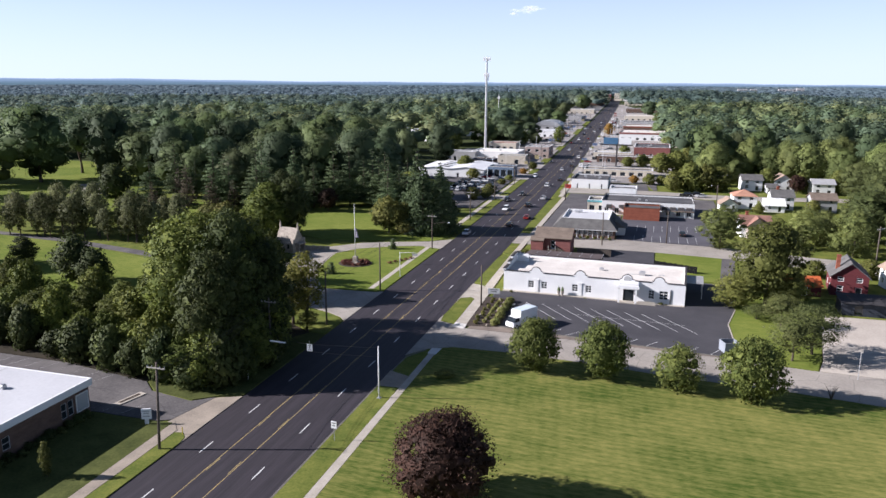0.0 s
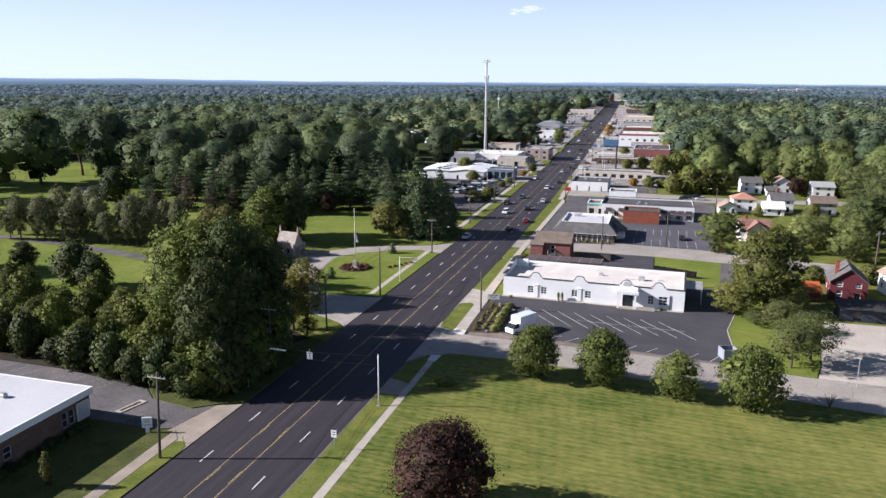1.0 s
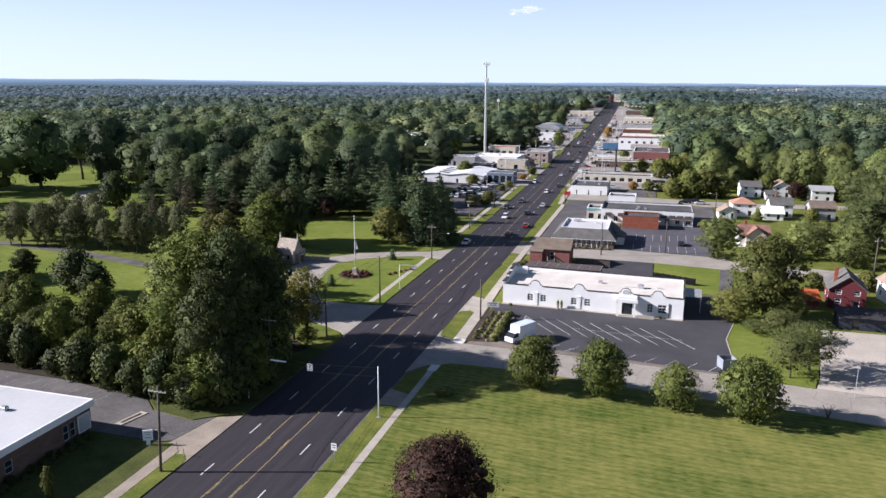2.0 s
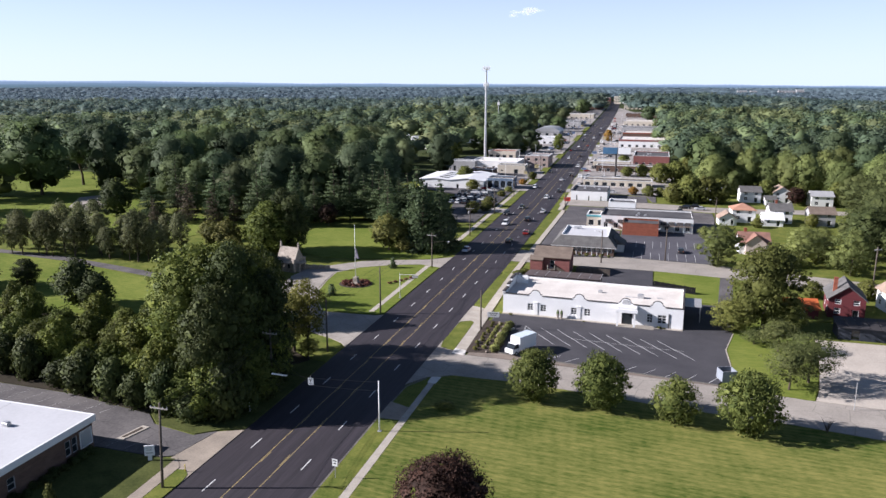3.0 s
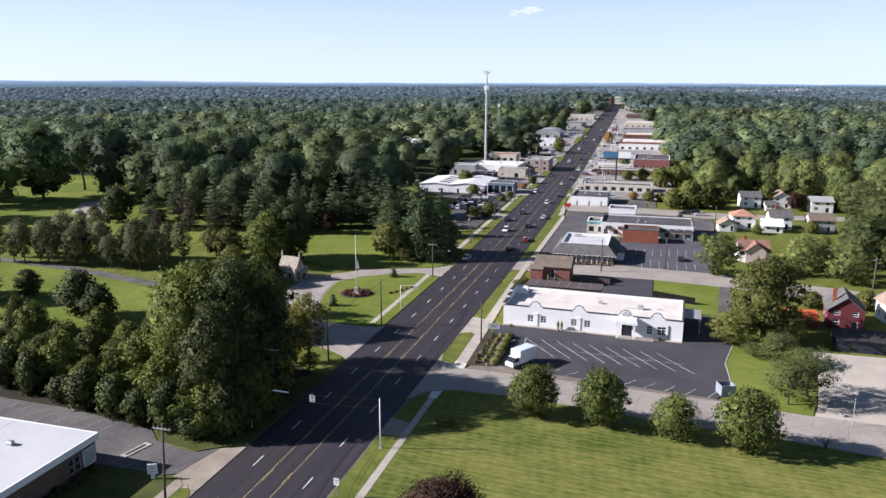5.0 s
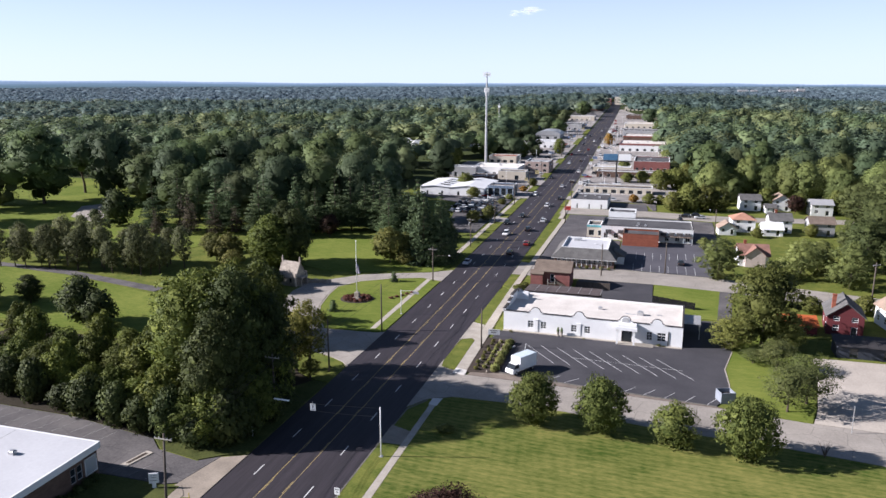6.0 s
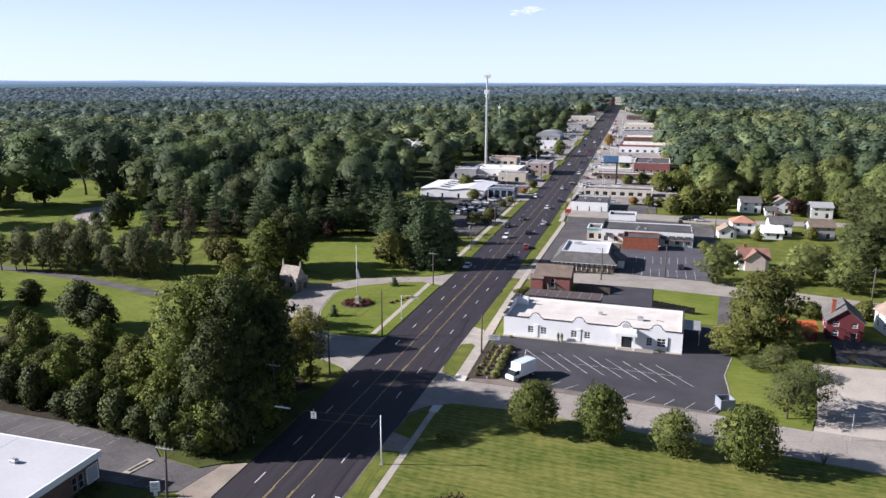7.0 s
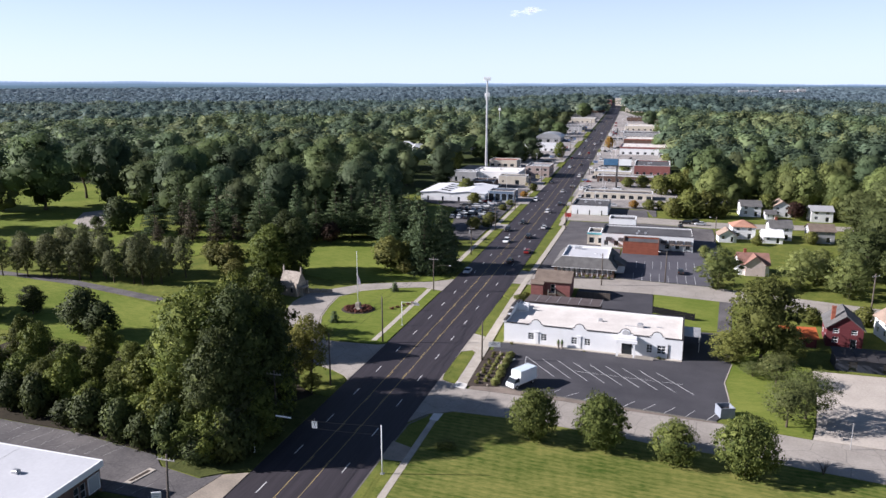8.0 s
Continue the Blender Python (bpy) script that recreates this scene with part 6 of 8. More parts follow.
flat_shop("low_store", "long low tan store with a grey roof", "shop", 14.5, 377.0, 33.5, 11.0, 3.5, TAN_WALL, OLD_ASPHALT, {"s": row_holes(34, 8, 0.4, 2.4)}, trim=TRIM, z=-0.2)
flat_shop("canopy_store", "pale roadside store with a long white canopy roof", "shop", 15.7, 440.5, 44.5, 11.0, 3.9, BRICK_DARK, GREY_WALL, {"s": row_holes(42, 9, 0.4, 2.4, 0.4)}, trim=TRIM, z=-0.2, units=3)
flat_shop("canopy_store", "white drive-in canopy building with a flat roof", "shop", 12.4, 455.5, 22.0, 13.0, 4.6, TAN_WALL, SNOW_ROOF, {"s": row_holes(21, 5, 0.4, 2.4, 0.4)}, trim=TRIM, z=-0.2)
flat_shop("brick_store", "large red-brick store with a dark roof", "shop", 35.5, 475.5, 21.5, 34.0, 6.4, BRICK_PINK, DARK_ROOF, {"s": row_holes(21, 5, 0.5, 2.4, 0.4), "w": row_holes(34, 6, 0.8, 2.8)}, units=4, trim=TRIM, z=-0.2)
flat_shop("wide_store", "wide white store with a red roof edge", "shop", 20.0, 597.7, 42.0, 36.0, 6.2, WHITE_WALL, WHITE_ROOF, {"s": row_holes(39, 7, 0.5, 2.4, 0.4)}, units=5, trim=BRICK_PINK, band=(1.2, BRICK_PINK), z=-0.2)
flat_shop("tan_store", "tan store with low hipped front", "shop", 50.0, 548.0, 18.0, 23.0, 4.0, TAN_WALL, TAN_SHINGLE, {"s": row_holes(17, 4, 0.5, 2.4, 0.4)}, z=-0.2)
flat_shop("brick_hall", "brown brick hall with pale roof", "shop", 19.5, 670.6, 41.0, 32.0, 6.0, BRICK_DARK, WHITE_ROOF, {"s": row_holes(38, 7, 0.5, 2.4, 0.4)}, units=4, band=(1.0, BRICK_RED), z=-0.4)
flat_shop("roadside_store", "grey roadside store with flat roof", "shop", 15.0, 745.0, 34.0, 28.0, 5.0, GREY_WALL, DARK_ROOF, {"s": row_holes(30, 5, 0.5, 2.4, 0.4)}, units=3, z=-0.8)
flat_shop("roadside_store", "pale roadside store with flat roof", "shop", 12.8, 830.0, 43.0, 30.0, 5.5, TAN_WALL, WHITE_ROOF, {"s": row_holes(36, 6, 0.5, 2.4, 0.4)}, units=3, z=-0.8)
flat_shop("roadside_store", "dark brick roadside store with flat roof", "shop", 8.7, 960.0, 44.0, 30.0, 6.0, BRICK_DARK, DARK_ROOF, {"s": row_holes(34, 6, 0.5, 2.4, 0.4)}, units=3, z=-0.8)
flat_shop("roadside_store", "pale roadside store on the crest", "shop", -4.0, 1180.0, 40.0, 30.0, 6.0, TAN_WALL, WHITE_ROOF, {"s": row_holes(30, 5, 0.5, 2.4, 0.4)}, units=2, z=-0.8)

for cx, cy, cw, ch, wall, word in ((-58, 1440, 17, 13.0, BRICK_PINK, "pinkish brick"), (-37, 1480, 14, 15.0, TAN_WALL, "cream"), (-20, 1460, 13, 11.5, WHITE_WALL, "white"), (-6, 1420, 15, 12.0, BRICK_DARK, "brown brick")):
    flat_shop("crest_building", word + " building beyond the top of the road", "building", cx, cy, cw, 16.0, ch, wall, DARK_ROOF, {"s": row_holes(cw, 4, 4.0, 6.0, 0.5) + row_holes(cw, 4, 8.0, 10.0, 0.5)}, z=-0.8)

# left of the road
PALE_METAL = mat("pale_metal_roofing", (0.74, 0.74, 0.74), (0.60, 0.60, 0.61), rough=0.6, scale=0.2, fine=2.0)
for hx, hw, ridge, label in ((-64.0, 15.3, 4.9, "white low-pitched showroom hall with roof panels"), (-48.6, 17.6, 5.3, "white low-pitched showroom hall with a metal roof")):
    hall = thing("dealer_hall", label, "showroom")
    shell(hall, hw, 32, 4.2, WHITE_WALL, {"s": row_holes(hw, 2, 0.0, 2.2, 0.14), "e": row_holes(32, 5, 0.4, 2.6, 0.4)}, TRIM, (1, 1))
    gable_ends(hall, hw, 32, 4.2, ridge, WHITE_WALL, "y")
    gable_roof(hall, hw, 32, 4.2, ridge, PALE_METAL, "y", 0.4)
    stand(hall, hx, 349.5, 0, -0.2)
    if hx < -50:
        k = (4.9 - 4.2) / 7.65
        for i in range(4):
            y0 = 5 + i * 6.2
            part("roof_light", Shape().face((9.0, y0, 4.96 - 1.35 * k), (14.0, y0, 4.96 - 6.35 * k), (14.0, y0 + 2.6, 4.96 - 6.35 * k), (9.0, y0 + 2.6, 4.96 - 1.35 * k)), GLASS, hall, "long bluish roof light")
CREAM_ROOF = mat("cream_roof_coating", (0.76, 0.72, 0.66), (0.62, 0.58, 0.53), rough=0.8, scale=0.2, fine=2.0)
BLUE_WALL = mat("blue_cladding", (0.20, 0.26, 0.34), (0.12, 0.16, 0.23), rough=0.6, scale=0.3, fine=3.0)
flat_shop("dealer_wing", "low blue-clad showroom wing with grey flat roof", "showroom", -30.4, 354.0, 13.0, 11.0, 5.2, BLUE_WALL, GREY_LOT, {"s": row_holes(13, 4, 0.4, 4.0, 0.8), "e": row_holes(11, 3, 0.4, 3.4)}, z=-0.1)
flat_shop("dealer_shop", "wide pale showroom with a bright flat roof", "showroom", -57.0, 427.5, 28.0, 24.0, 5.6, WHITE_WALL, CREAM_ROOF, {"s": row_holes(28, 5, 0.4, 2.8, 0.35), "e": row_holes(24, 5, 0.4, 3.2)}, units=5, z=-0.2)
flat_shop("pale_workshop", "low cream workshop before the bright-roofed showroom", "workshop", -38.5, 417.5, 16.0, 9.0, 4.9, TAN_WALL, DARK_ROOF, {"s": [(9.6, 12.0, 0.0, 2.6), (2.0, 3.0, 1.0, 2.2)]}, z=-0.1)
flat_shop("workshop", "grey block workshop with flat roof", "workshop", -67.5, 421.5, 14.5, 10.0, 6.0, GREY_WALL, GREY_WALL, {"s": row_holes(9, 2, 0.0, 3.2, 0.4)}, z=-0.2)
flat_shop("workshop", "small dark-roofed shed between the showrooms", "workshop", -51.0, 402.0, 13.0, 12.0, 3.6, BRICK_DARK, DARK_ROOF, {"s": row_holes(13, 3, 0.0, 2.6, 0.4)}, units=3, z=-0.1)
flat_shop("block_office", "two-storey dusty pink block office with flat roof", "office", -28.5, 450.0, 14.5, 20.0, 7.2, mat("dusty_pink_block", (0.44, 0.345, 0.305), (0.32, 0.25, 0.225), rough=0.9, scale=0.5, fine=4.0), GREY_WALL, {"s": row_holes(14.5, 3, 1.0, 2.6, 0.4) + row_holes(14.5, 3, 4.2, 5.8, 0.4), "e": row_holes(20, 4, 1.0, 2.6) + row_holes(20, 4, 4.2, 5.8)}, z=-0.2, units=2)
flat_shop("red_roof_shop", "low shop with red-brown roof", "shop", -61.6, 495.0, 19.0, 14.0, 5.0, TAN_WALL, BRICK_RED, {"s": row_holes(18, 4, 0.6, 2.6)}, z=-0.2)
flat_shop("roadside_store", "white roadside store behind trees", "shop", -57.6, 608.9, 27.0, 22.0, 5.5, WHITE_WALL, SNOW_ROOF, {"s": row_holes(25, 5, 0.6, 2.4, 0.4)}, units=2, z=-0.4)
barn = thing("metal_hall", "grey round-roofed metal hall beside the road", "hall")
shell(barn, 22, 30, 4.5, GREY_WALL, {"s": row_holes(22, 3, 0.0, 3.2, 0.4)})
bs = Shape()
arc = [(11 - 11.4 * math.cos(t), 4.4 + 4.2 * math.sin(t)) for t in np.linspace(0, math.pi, 15)]
for (xa, za), (xb, zb) in zip(arc[:-1], arc[1:]):
    bs.face((xa, -0.3, za), (xb, -0.3, zb), (xb, 30.3, zb), (xa, 30.3, za))
bs.face(*[(x, -0.25, z) for x, z in reversed(arc)])
bs.face(*[(x, 30.25, z) for x, z in arc])
part("roof", bs, METAL, barn, "curved metal roof")
stand(barn, -59.7, 682.3, 0, -0.6)
flat_shop("roadside_store", "low grey store with wide dark forecourt", "shop", -76.0, 800.0, 46.0, 32.0, 6.0, GREY_WALL, DARK_ROOF, {"s": row_holes(42, 7, 0.5, 2.4, 0.4)}, units=4, z=-0.8)
flat_shop("roadside_store", "pale store with flat roof near the crest", "shop", -64.0, 930.0, 36.0, 24.0, 6.0, TAN_WALL, SNOW_ROOF, {"s": row_holes(30, 5, 0.5, 2.4, 0.4)}, units=2, z=-0.8)
flat_shop("roadside_store", "brick store with flat roof on the crest", "shop", -68.0, 1150.0, 34.0, 26.0, 7.0, BRICK_DARK, WHITE_ROOF, {"s": row_holes(24, 5, 0.5, 2.4, 0.4)}, z=-0.8)


# ---------------------------------------------------------------- houses
def house(name, label, x, y, w, d, eave, ridge, turn, wall, roof, along="x", hip=False, chimney=None, storeys=2, door=True):
    b = thing(name, label, "house")
    holes = {}
    for side, L in (("s", w), ("e", d), ("n", w), ("w", d)):
        n = max(2, int(L / 3.2))
        hs = row_holes(L, n, 1.0, 2.3, 0.34)
        if door and side == "s":
            a = hs[n // 2]
            hs[n // 2] = (a[0], a[1], 0.0, 2.1)
        if storeys > 1:
            hs += row_holes(L, n, 3.2, 4.3, 0.34)
        holes[side] = hs
    shell(b, w, d, eave, wall, holes, TRIM)
    if hip:
        hip_roof(b, w, d, eave, ridge, roof)
    else:
        gable_ends(b, w, d, eave, ridge, wall, along)
        gable_roof(b, w, d, eave, ridge, roof, along)
    if chimney:
        cx, cy = chimney
        part("chimney", Shape().box(cx - 0.4, cx + 0.4, cy - 0.35, cy + 0.35, eave, ridge + 0.9).box(cx - 0.48, cx + 0.48, cy - 0.43, cy + 0.43, ridge + 0.9, ridge + 1.05), BRICK_RED, b)
    stand(b, x, y, turn, 0.0)
    return b


PINK_ROOF = mat("faded_red_shingle", (0.46, 0.25, 0.17), (0.32, 0.17, 0.12), rough=0.95, scale=0.5, fine=7.0, contrast=1.4)
house("house", "white two-storey house with a grey gable roof", 86.0, 344.0, 8.4, 8.0, 4.7, 6.7, 4, SIDING, GREY_SHINGLE)
house("house", "white two-storey house with a tan gable roof", 99.4, 346.5, 7.6, 8.5, 4.7, 7.0, 4, SIDING, TAN_SHINGLE, "y")
house("house", "white two-storey house with a pale roof", 113.2, 338.0, 8.6, 7.5, 4.8, 6.5, 4, SIDING, GREY_WALL)
house("house", "white house with a faded red hipped roof", 78.2, 292.0, 8.2, 8.0, 4.7, 6.7, 4, SIDING, PINK_ROOF, hip=True)
house("garage", "white gabled garage with a pale roof", 73.0, 284.5, 6.2, 6.5, 2.6, 4.6, 4, SIDING, TAN_SHINGLE, "y", storeys=1)
house("house", "white two-storey house with a dark grey roof", 91.6, 294.0, 7.7, 8.0, 4.8, 7.0, 4, SIDING, GREY_SHINGLE, chimney=(2.5, 4))
house("garage", "white gabled garage with white roof trim", 88.5, 287.0, 6.8, 6.5, 2.6, 4.6, 4, SIDING, SIDING, storeys=1)
house("house", "grey-white house with a brown gable roof", 105.0, 292.0, 8.4, 8.0, 4.6, 6.6, 4, GREY_WALL, BROWN_SHINGLE)
RUSSET_SHINGLE = mat("russet_shingle", (0.30, 0.165, 0.125), (0.185, 0.105, 0.085), rough=0.95, scale=0.5, fine=7.0, contrast=1.4)
tan_house = house("house", "pale house with a weathered tan roof and front gable", 75.6, 236.0, 8.6, 8.0, 3.6, 6.2, 4, SIDING, RUSSET_SHINGLE, storeys=1, chimney=(2.0, 4.2))
PINK_WALL = mat("pinkish_render", (0.66, 0.55, 0.50), (0.50, 0.41, 0.37), rough=0.88, scale=0.5, fine=4.0)
gb = Shape()
gb.v = [(x, y, z) for y in (-0.9, 3.9) for x, z in ((1.6, -0.2), (7.4, -0.2), (7.4, 3.5), (4.5, 5.9), (1.6, 3.5))]
gb.f = [(0, 1, 2, 3, 4), (9, 8, 7, 6, 5), (1, 6, 7, 2), (5, 0, 4, 9)]
part("front_gable", gb, PINK_WALL, tan_house, "pinkish projecting front gable")
for sx in (-1, 1):
    e, t = 4.5 + sx * 3.4, 0.16
    part("gable_roof", Shape().face((4.5, -1.3, 6.1), (e, -1.3, 3.3), (e, 3.9, 3.3), (4.5, 3.9, 6.1)).face((4.5, -1.3, 6.1 - t), (e, -1.3, 3.3 - t), (e, -1.3, 3.3), (4.5, -1.3, 6.1)).face((e, -1.3, 3.3), (e, -1.3, 3.3 - t), (e, 3.9, 3.3 - t), (e, 3.9, 3.3)), RUSSET_SHINGLE, tan_house)
window(tan_house, Vector((1.6, -0.78, 0)), Vector((1, 0, 0)), Vector((0, -1, 0)), (1.0, 2.4, 1.0, 2.3), TRIM, (2, 1))
window(tan_house, Vector((1.6, -0.78, 0)), Vector((1, 0, 0)), Vector((0, -1, 0)), (3.4, 4.8, 1.0, 2.3), TRIM, (2, 1))
house("garage", "small white garage between two houses", 95.6, 338.5, 4.2, 5.0, 2.5, 3.8, 4, SIDING, GREY_SHINGLE, storeys=1)
house("house", "white bungalow half hidden by garden bushes", 72.5, 352.5, 8.0, 7.0, 3.4, 5.4, 4, SIDING, GREY_WALL, storeys=1)
house("house", "pale house behind roadside trees", 122.0, 246.0, 10.0, 9.0, 4.7, 6.8, 4, SIDING, GREY_SHINGLE)
house("red_house", "barn-red two-storey house with white windows and grey roof", 88.2, 174.2, 7.3, 9.4, 4.6, 7.5, -6, RED_SIDING, GREY_SHINGLE, "y", chimney=(1.3, 3.0))
house("white_house", "white house with a gable beside the red house", 102.5, 176.5, 9.5, 10.0, 4.8, 8.0, 10, SIDING, TAN_SHINGLE, "y")
for hx, hy, ht in ((-157, 578, 20), (-125, 545, -15), (-116, 676, 30), (-105, 603, 5), (-139, 560, 40)):
    house("house", "pale house among the woods with a light roof", hx, hy, 13.0, 9.0, 5.0, 8.0, ht, SIDING, PALE_METAL, hip=ht > 10)
for hx, hy, hw, hh in ((318, 2960, 34, 17), (366, 2990, 22, 16), (470, 3050, 60, 16.5), (540, 3100, 26, 20)):
    flat_shop("far_building", "pale far-off industrial building above the woods", "building", hx, hy, hw, 24.0, hh, GREY_WALL, GREY_WALL, {"s": row_holes(hw, 5, 10, 13, 0.5)}, z=4)
RUST = mat("orange_rust_roof", (0.56, 0.150, 0.045), (0.36, 0.085, 0.035), rough=0.8, scale=0.5, fine=4.0, contrast=1.4)
shed = thing("red_shed", "small shed with a bright rust-red metal roof", "shed")
shell(shed, 7.0, 6.0, 2.4, RED_SIDING, {"s": [(1, 2, 0.9, 1.9), (3, 4.2, 0.0, 2.0)]})
gable_ends(shed, 7.0, 6.0, 2.4, 3.9, RED_SIDING)
gable_roof(shed, 7.0, 6.0, 2.4, 3.9, RUST, over=0.4, thick=0.1)
stand(shed, 79.0, 171.0, 6)
NAVY_METAL = mat("dark_navy_cladding", (0.050, 0.056, 0.072), (0.030, 0.034, 0.045), rough=0.6, scale=0.3, fine=3.0, stretch=(6, 6, 0.4))
low = thing("long_shed", "long low shed with a dark metal roof beside gravel", "shed")
shell(low, 50.0, 5.2, 2.5, NAVY_METAL, {"s": row_holes(50, 8, 0.0, 2.0, 0.25)}, DARK_TRIM)
for i in range(25):
    part("roof_panel", Shape().face((i * 2.02 - 0.3, -0.5, 2.45), (i * 2.02 + 1.68, -0.5, 2.45), (i * 2.02 + 1.68, 5.6, 3.15), (i * 2.02 - 0.3, 5.6, 3.15)).box(i * 2.02 + 1.64, i * 2.02 + 1.72, -0.5, -0.4, 2.35, 2.5), DARK_TRIM, low)
stand(low, 87.4, 159.2, 0)

chapel = thing("stone_gatehouse", "small stone chapel-like gatehouse with a steep slate roof", "gatehouse")
shell(chapel, 7.0, 5.6, 2.8, STONE, {"e": [(1.9, 3.7, 0.0, 2.6)], "s": [(1.2, 2.0, 1.0, 2.4), (4.6, 5.4, 1.0, 2.4)]}, DARK_TRIM, (1, 1))
gable_ends(chapel, 7.0, 5.6, 2.8, 7.6, STONE, thick=0.5)
gable_roof(chapel, 7.0, 5.6, 2.8, 7.4, STONE, over=0.1)
for x in (0.1, 6.9):
    part("finial", Shape().box(x - 0.25, x + 0.25, 2.55, 3.05, 7.2, 8.3).lathe([(0.3, 8.3), (0.22, 8.7), (0.04, 9.3)], 6, x, 2.8), STONE, chapel)
    for y in (0.1, 5.5):
        part("buttress", Shape().box(x - 0.35, x + 0.35, y - 0.4, y + 0.4, -0.3, 4.0, 0.15), STONE, chapel)
part("porch", Shape().box(7.0, 8.6, 1.2, 4.4, -0.3, 0.1).box(7.0, 8.4, 1.2, 1.6, 0.1, 2.4).box(7.0, 8.4, 4.0, 4.4, 0.1, 2.4).box(7.0, 8.6, 1.1, 4.5, 2.4, 2.8, 0.1), STONE, chapel)
chapel.matrix_basis = pose(-49.6, 177.0, 0, 0, 0, -10) @ Matrix.Diagonal((0.86, 0.86, 0.86, 1))
wall_piece = thing("stone_wall", "low stone wall beside the gatehouse", "wall")
for i in range(8):
    part("stone_block", Shape().box(i * 1.0, i * 1.0 + 0.97, 0, 0.5, -0.2, 1.0 + 0.12 * (i % 2), 0.06), STONE, wall_piece)
stand(wall_piece, -43.6, 180.5, 8)


# ---------------------------------------------------------------- masts, poles, lamps, cables
def mast(name, label, x, y, h, r0, r1, decks):
    b = thing(name, label, "mast")
    n = 6
    for i in range(n):
        part("mast_section", Shape().tube((0, 0, h * i / n - 0.2), (0, 0, h * (i + 1) / n - 0.2), r0 + (r1 - r0) * i / n, r0 + (r1 - r0) * (i + 1) / n - 0.02, 14), METAL, b, smooth=False)
    for z, reach, count in decks:
        ring = Shape()
        for k in range(3):
            a, c = 2 * math.pi * k / 3, 2 * math.pi * (k + 1) / 3
            p, q = Vector((math.cos(a) * reach, math.sin(a) * reach, z)), Vector((math.cos(c) * reach, math.sin(c) * reach, z))
            ring.tube((0, 0, z), p, 0.09, 0.09, 6).tube(p, q, 0.08, 0.08, 6)
        deck = part("antenna_platform", ring, METAL, b)
        for k in range(count):
            a = 2 * math.pi * k / count
            ax, ay = math.cos(a) * reach * 0.85, math.sin(a) * reach * 0.85
            part("antenna_panel", Shape().box(ax - 0.2, ax + 0.2, ay - 0.15, ay + 0.15, z - 1.1, z + 1.3, 0.05), SIGN_WHITE, deck)
    part("whip_antenna", Shape().tube((0.4, 0, h - 0.3), (0.4, 0, h + 1.8), 0.06, 0.03, 6), METAL, b)
    stand(b, x, y)


mast("cell_tower", "tall pale steel cell tower behind the showroom", -54.7, 455.4, 60.0, 0.88, 0.47, [(59.1, 2.4, 9), (49.5, 1.7, 6), (47.2, 1.3, 3)])
mast("radio_mast", "slim far radio mast among trees", -106.4, 737.4, 30.0, 0.45, 0.25, [(26.0, 1.2, 6)])


def utility_pole(x, y, h, arm=True, lamp=0.0, lamp_z=0.75, material=None, lean=0.0, turn=0.0):
    p = thing("utility_pole", "weathered wooden utility pole beside the road" if arm or not lamp else "wooden pole with a street lamp", "utility pole", "utility poles")
    part("pole", Shape().tube((0, 0, -0.5), (0, 0, h), 0.19, 0.13, 10), material or POLE_WOOD, p, smooth=True)
    if arm:
        part("crossarm", Shape().box(-1.3, 1.3, -0.22, -0.10, h - 0.75, h - 0.60, 0.02), PALE_WOOD, p)
        for u in (-1.2, -0.6, 0.6, 1.2):
            part("insulator", Shape().lathe([(0.05, h - 0.60), (0.08, h - 0.5), (0.04, h - 0.4)], 8, u, -0.16), GREY_WALL, p)
        if int(y) in (238, 330, 430):
            part("transformer", Shape().lathe([(0.26, h - 2.5), (0.3, h - 2.4), (0.3, h - 1.6), (0.2, h - 1.5)], 12, -0.45, 0.0), GREY_WALL, p, "grey drum transformer")
    if lamp:
        z = h * lamp_z
        arm_s = Shape().tube((0, 0, z), (lamp * 0.5, 0, z + 0.45), 0.035, 0.035, 6).tube((lamp * 0.5, 0, z + 0.45), (lamp, 0, z + 0.55), 0.035, 0.03, 6)
        a = part("lamp_arm", arm_s, POLE_WOOD, p)
        e = lamp + math.copysign(0.35, lamp)
        part("lamp_head", Shape().box(min(lamp, e) - 0.1, max(lamp, e) + 0.1, -0.15, 0.15, z + 0.48, z + 0.62, 0.05), SIGN_WHITE, a, "pale cobra-head street lamp")
    p.matrix_basis = pose(x, y, rise(x, y), lean, 0, turn)
    return p


POLES = [(-8.35, 71.8, 11.3), (-9.1, 101.7, 11.3), (-9.0, 122.7, 10.6), (-8.0, 148.6, 10.7), (-9.2, 192.2, 9.8), (-9.6, 238, 10), (-9.8, 282, 10), (-10, 330, 10), (-10.5, 380, 10), (-11, 430, 10), (-11, 485, 10), (-11, 545, 10), (-11, 610, 10), (-11, 680, 10), (-11, 760, 10), (-11, 850, 10)]
POLES = [(x + bend(y), y, h) for x, y, h in POLES]
for i, (x, y, h) in enumerate(POLES):
    utility_pole(x, y, h, arm=i not in (2, 3), lamp=(4.6 if i == 4 else 0.0), lamp_z=0.72, lean=(-4.0 if i == 0 else 0.0))
for x, y, h in ((16.3, 143.9, 8.6), (17.0, 292, 9.5), (13.8, 352, 10), (13.8, 405, 10), (13.8, 470, 10), (13.8, 540, 10), (13.8, 620, 10), (13.8, 700, 10), (13.8, 790, 10)):
    utility_pole(x + bend(y), y, h, arm=y > 300)
for x, y, h in ((53.8, 219.4, 9.5), (36.0, 211.5, 9.5), (71.5, 283, 9.5)):
    utility_pole(x, y, h, arm=False, lamp=-2.0, lamp_z=0.92)
utility_pole(102.8, 197.8, 11.8, arm=True, lean=0, turn=40)


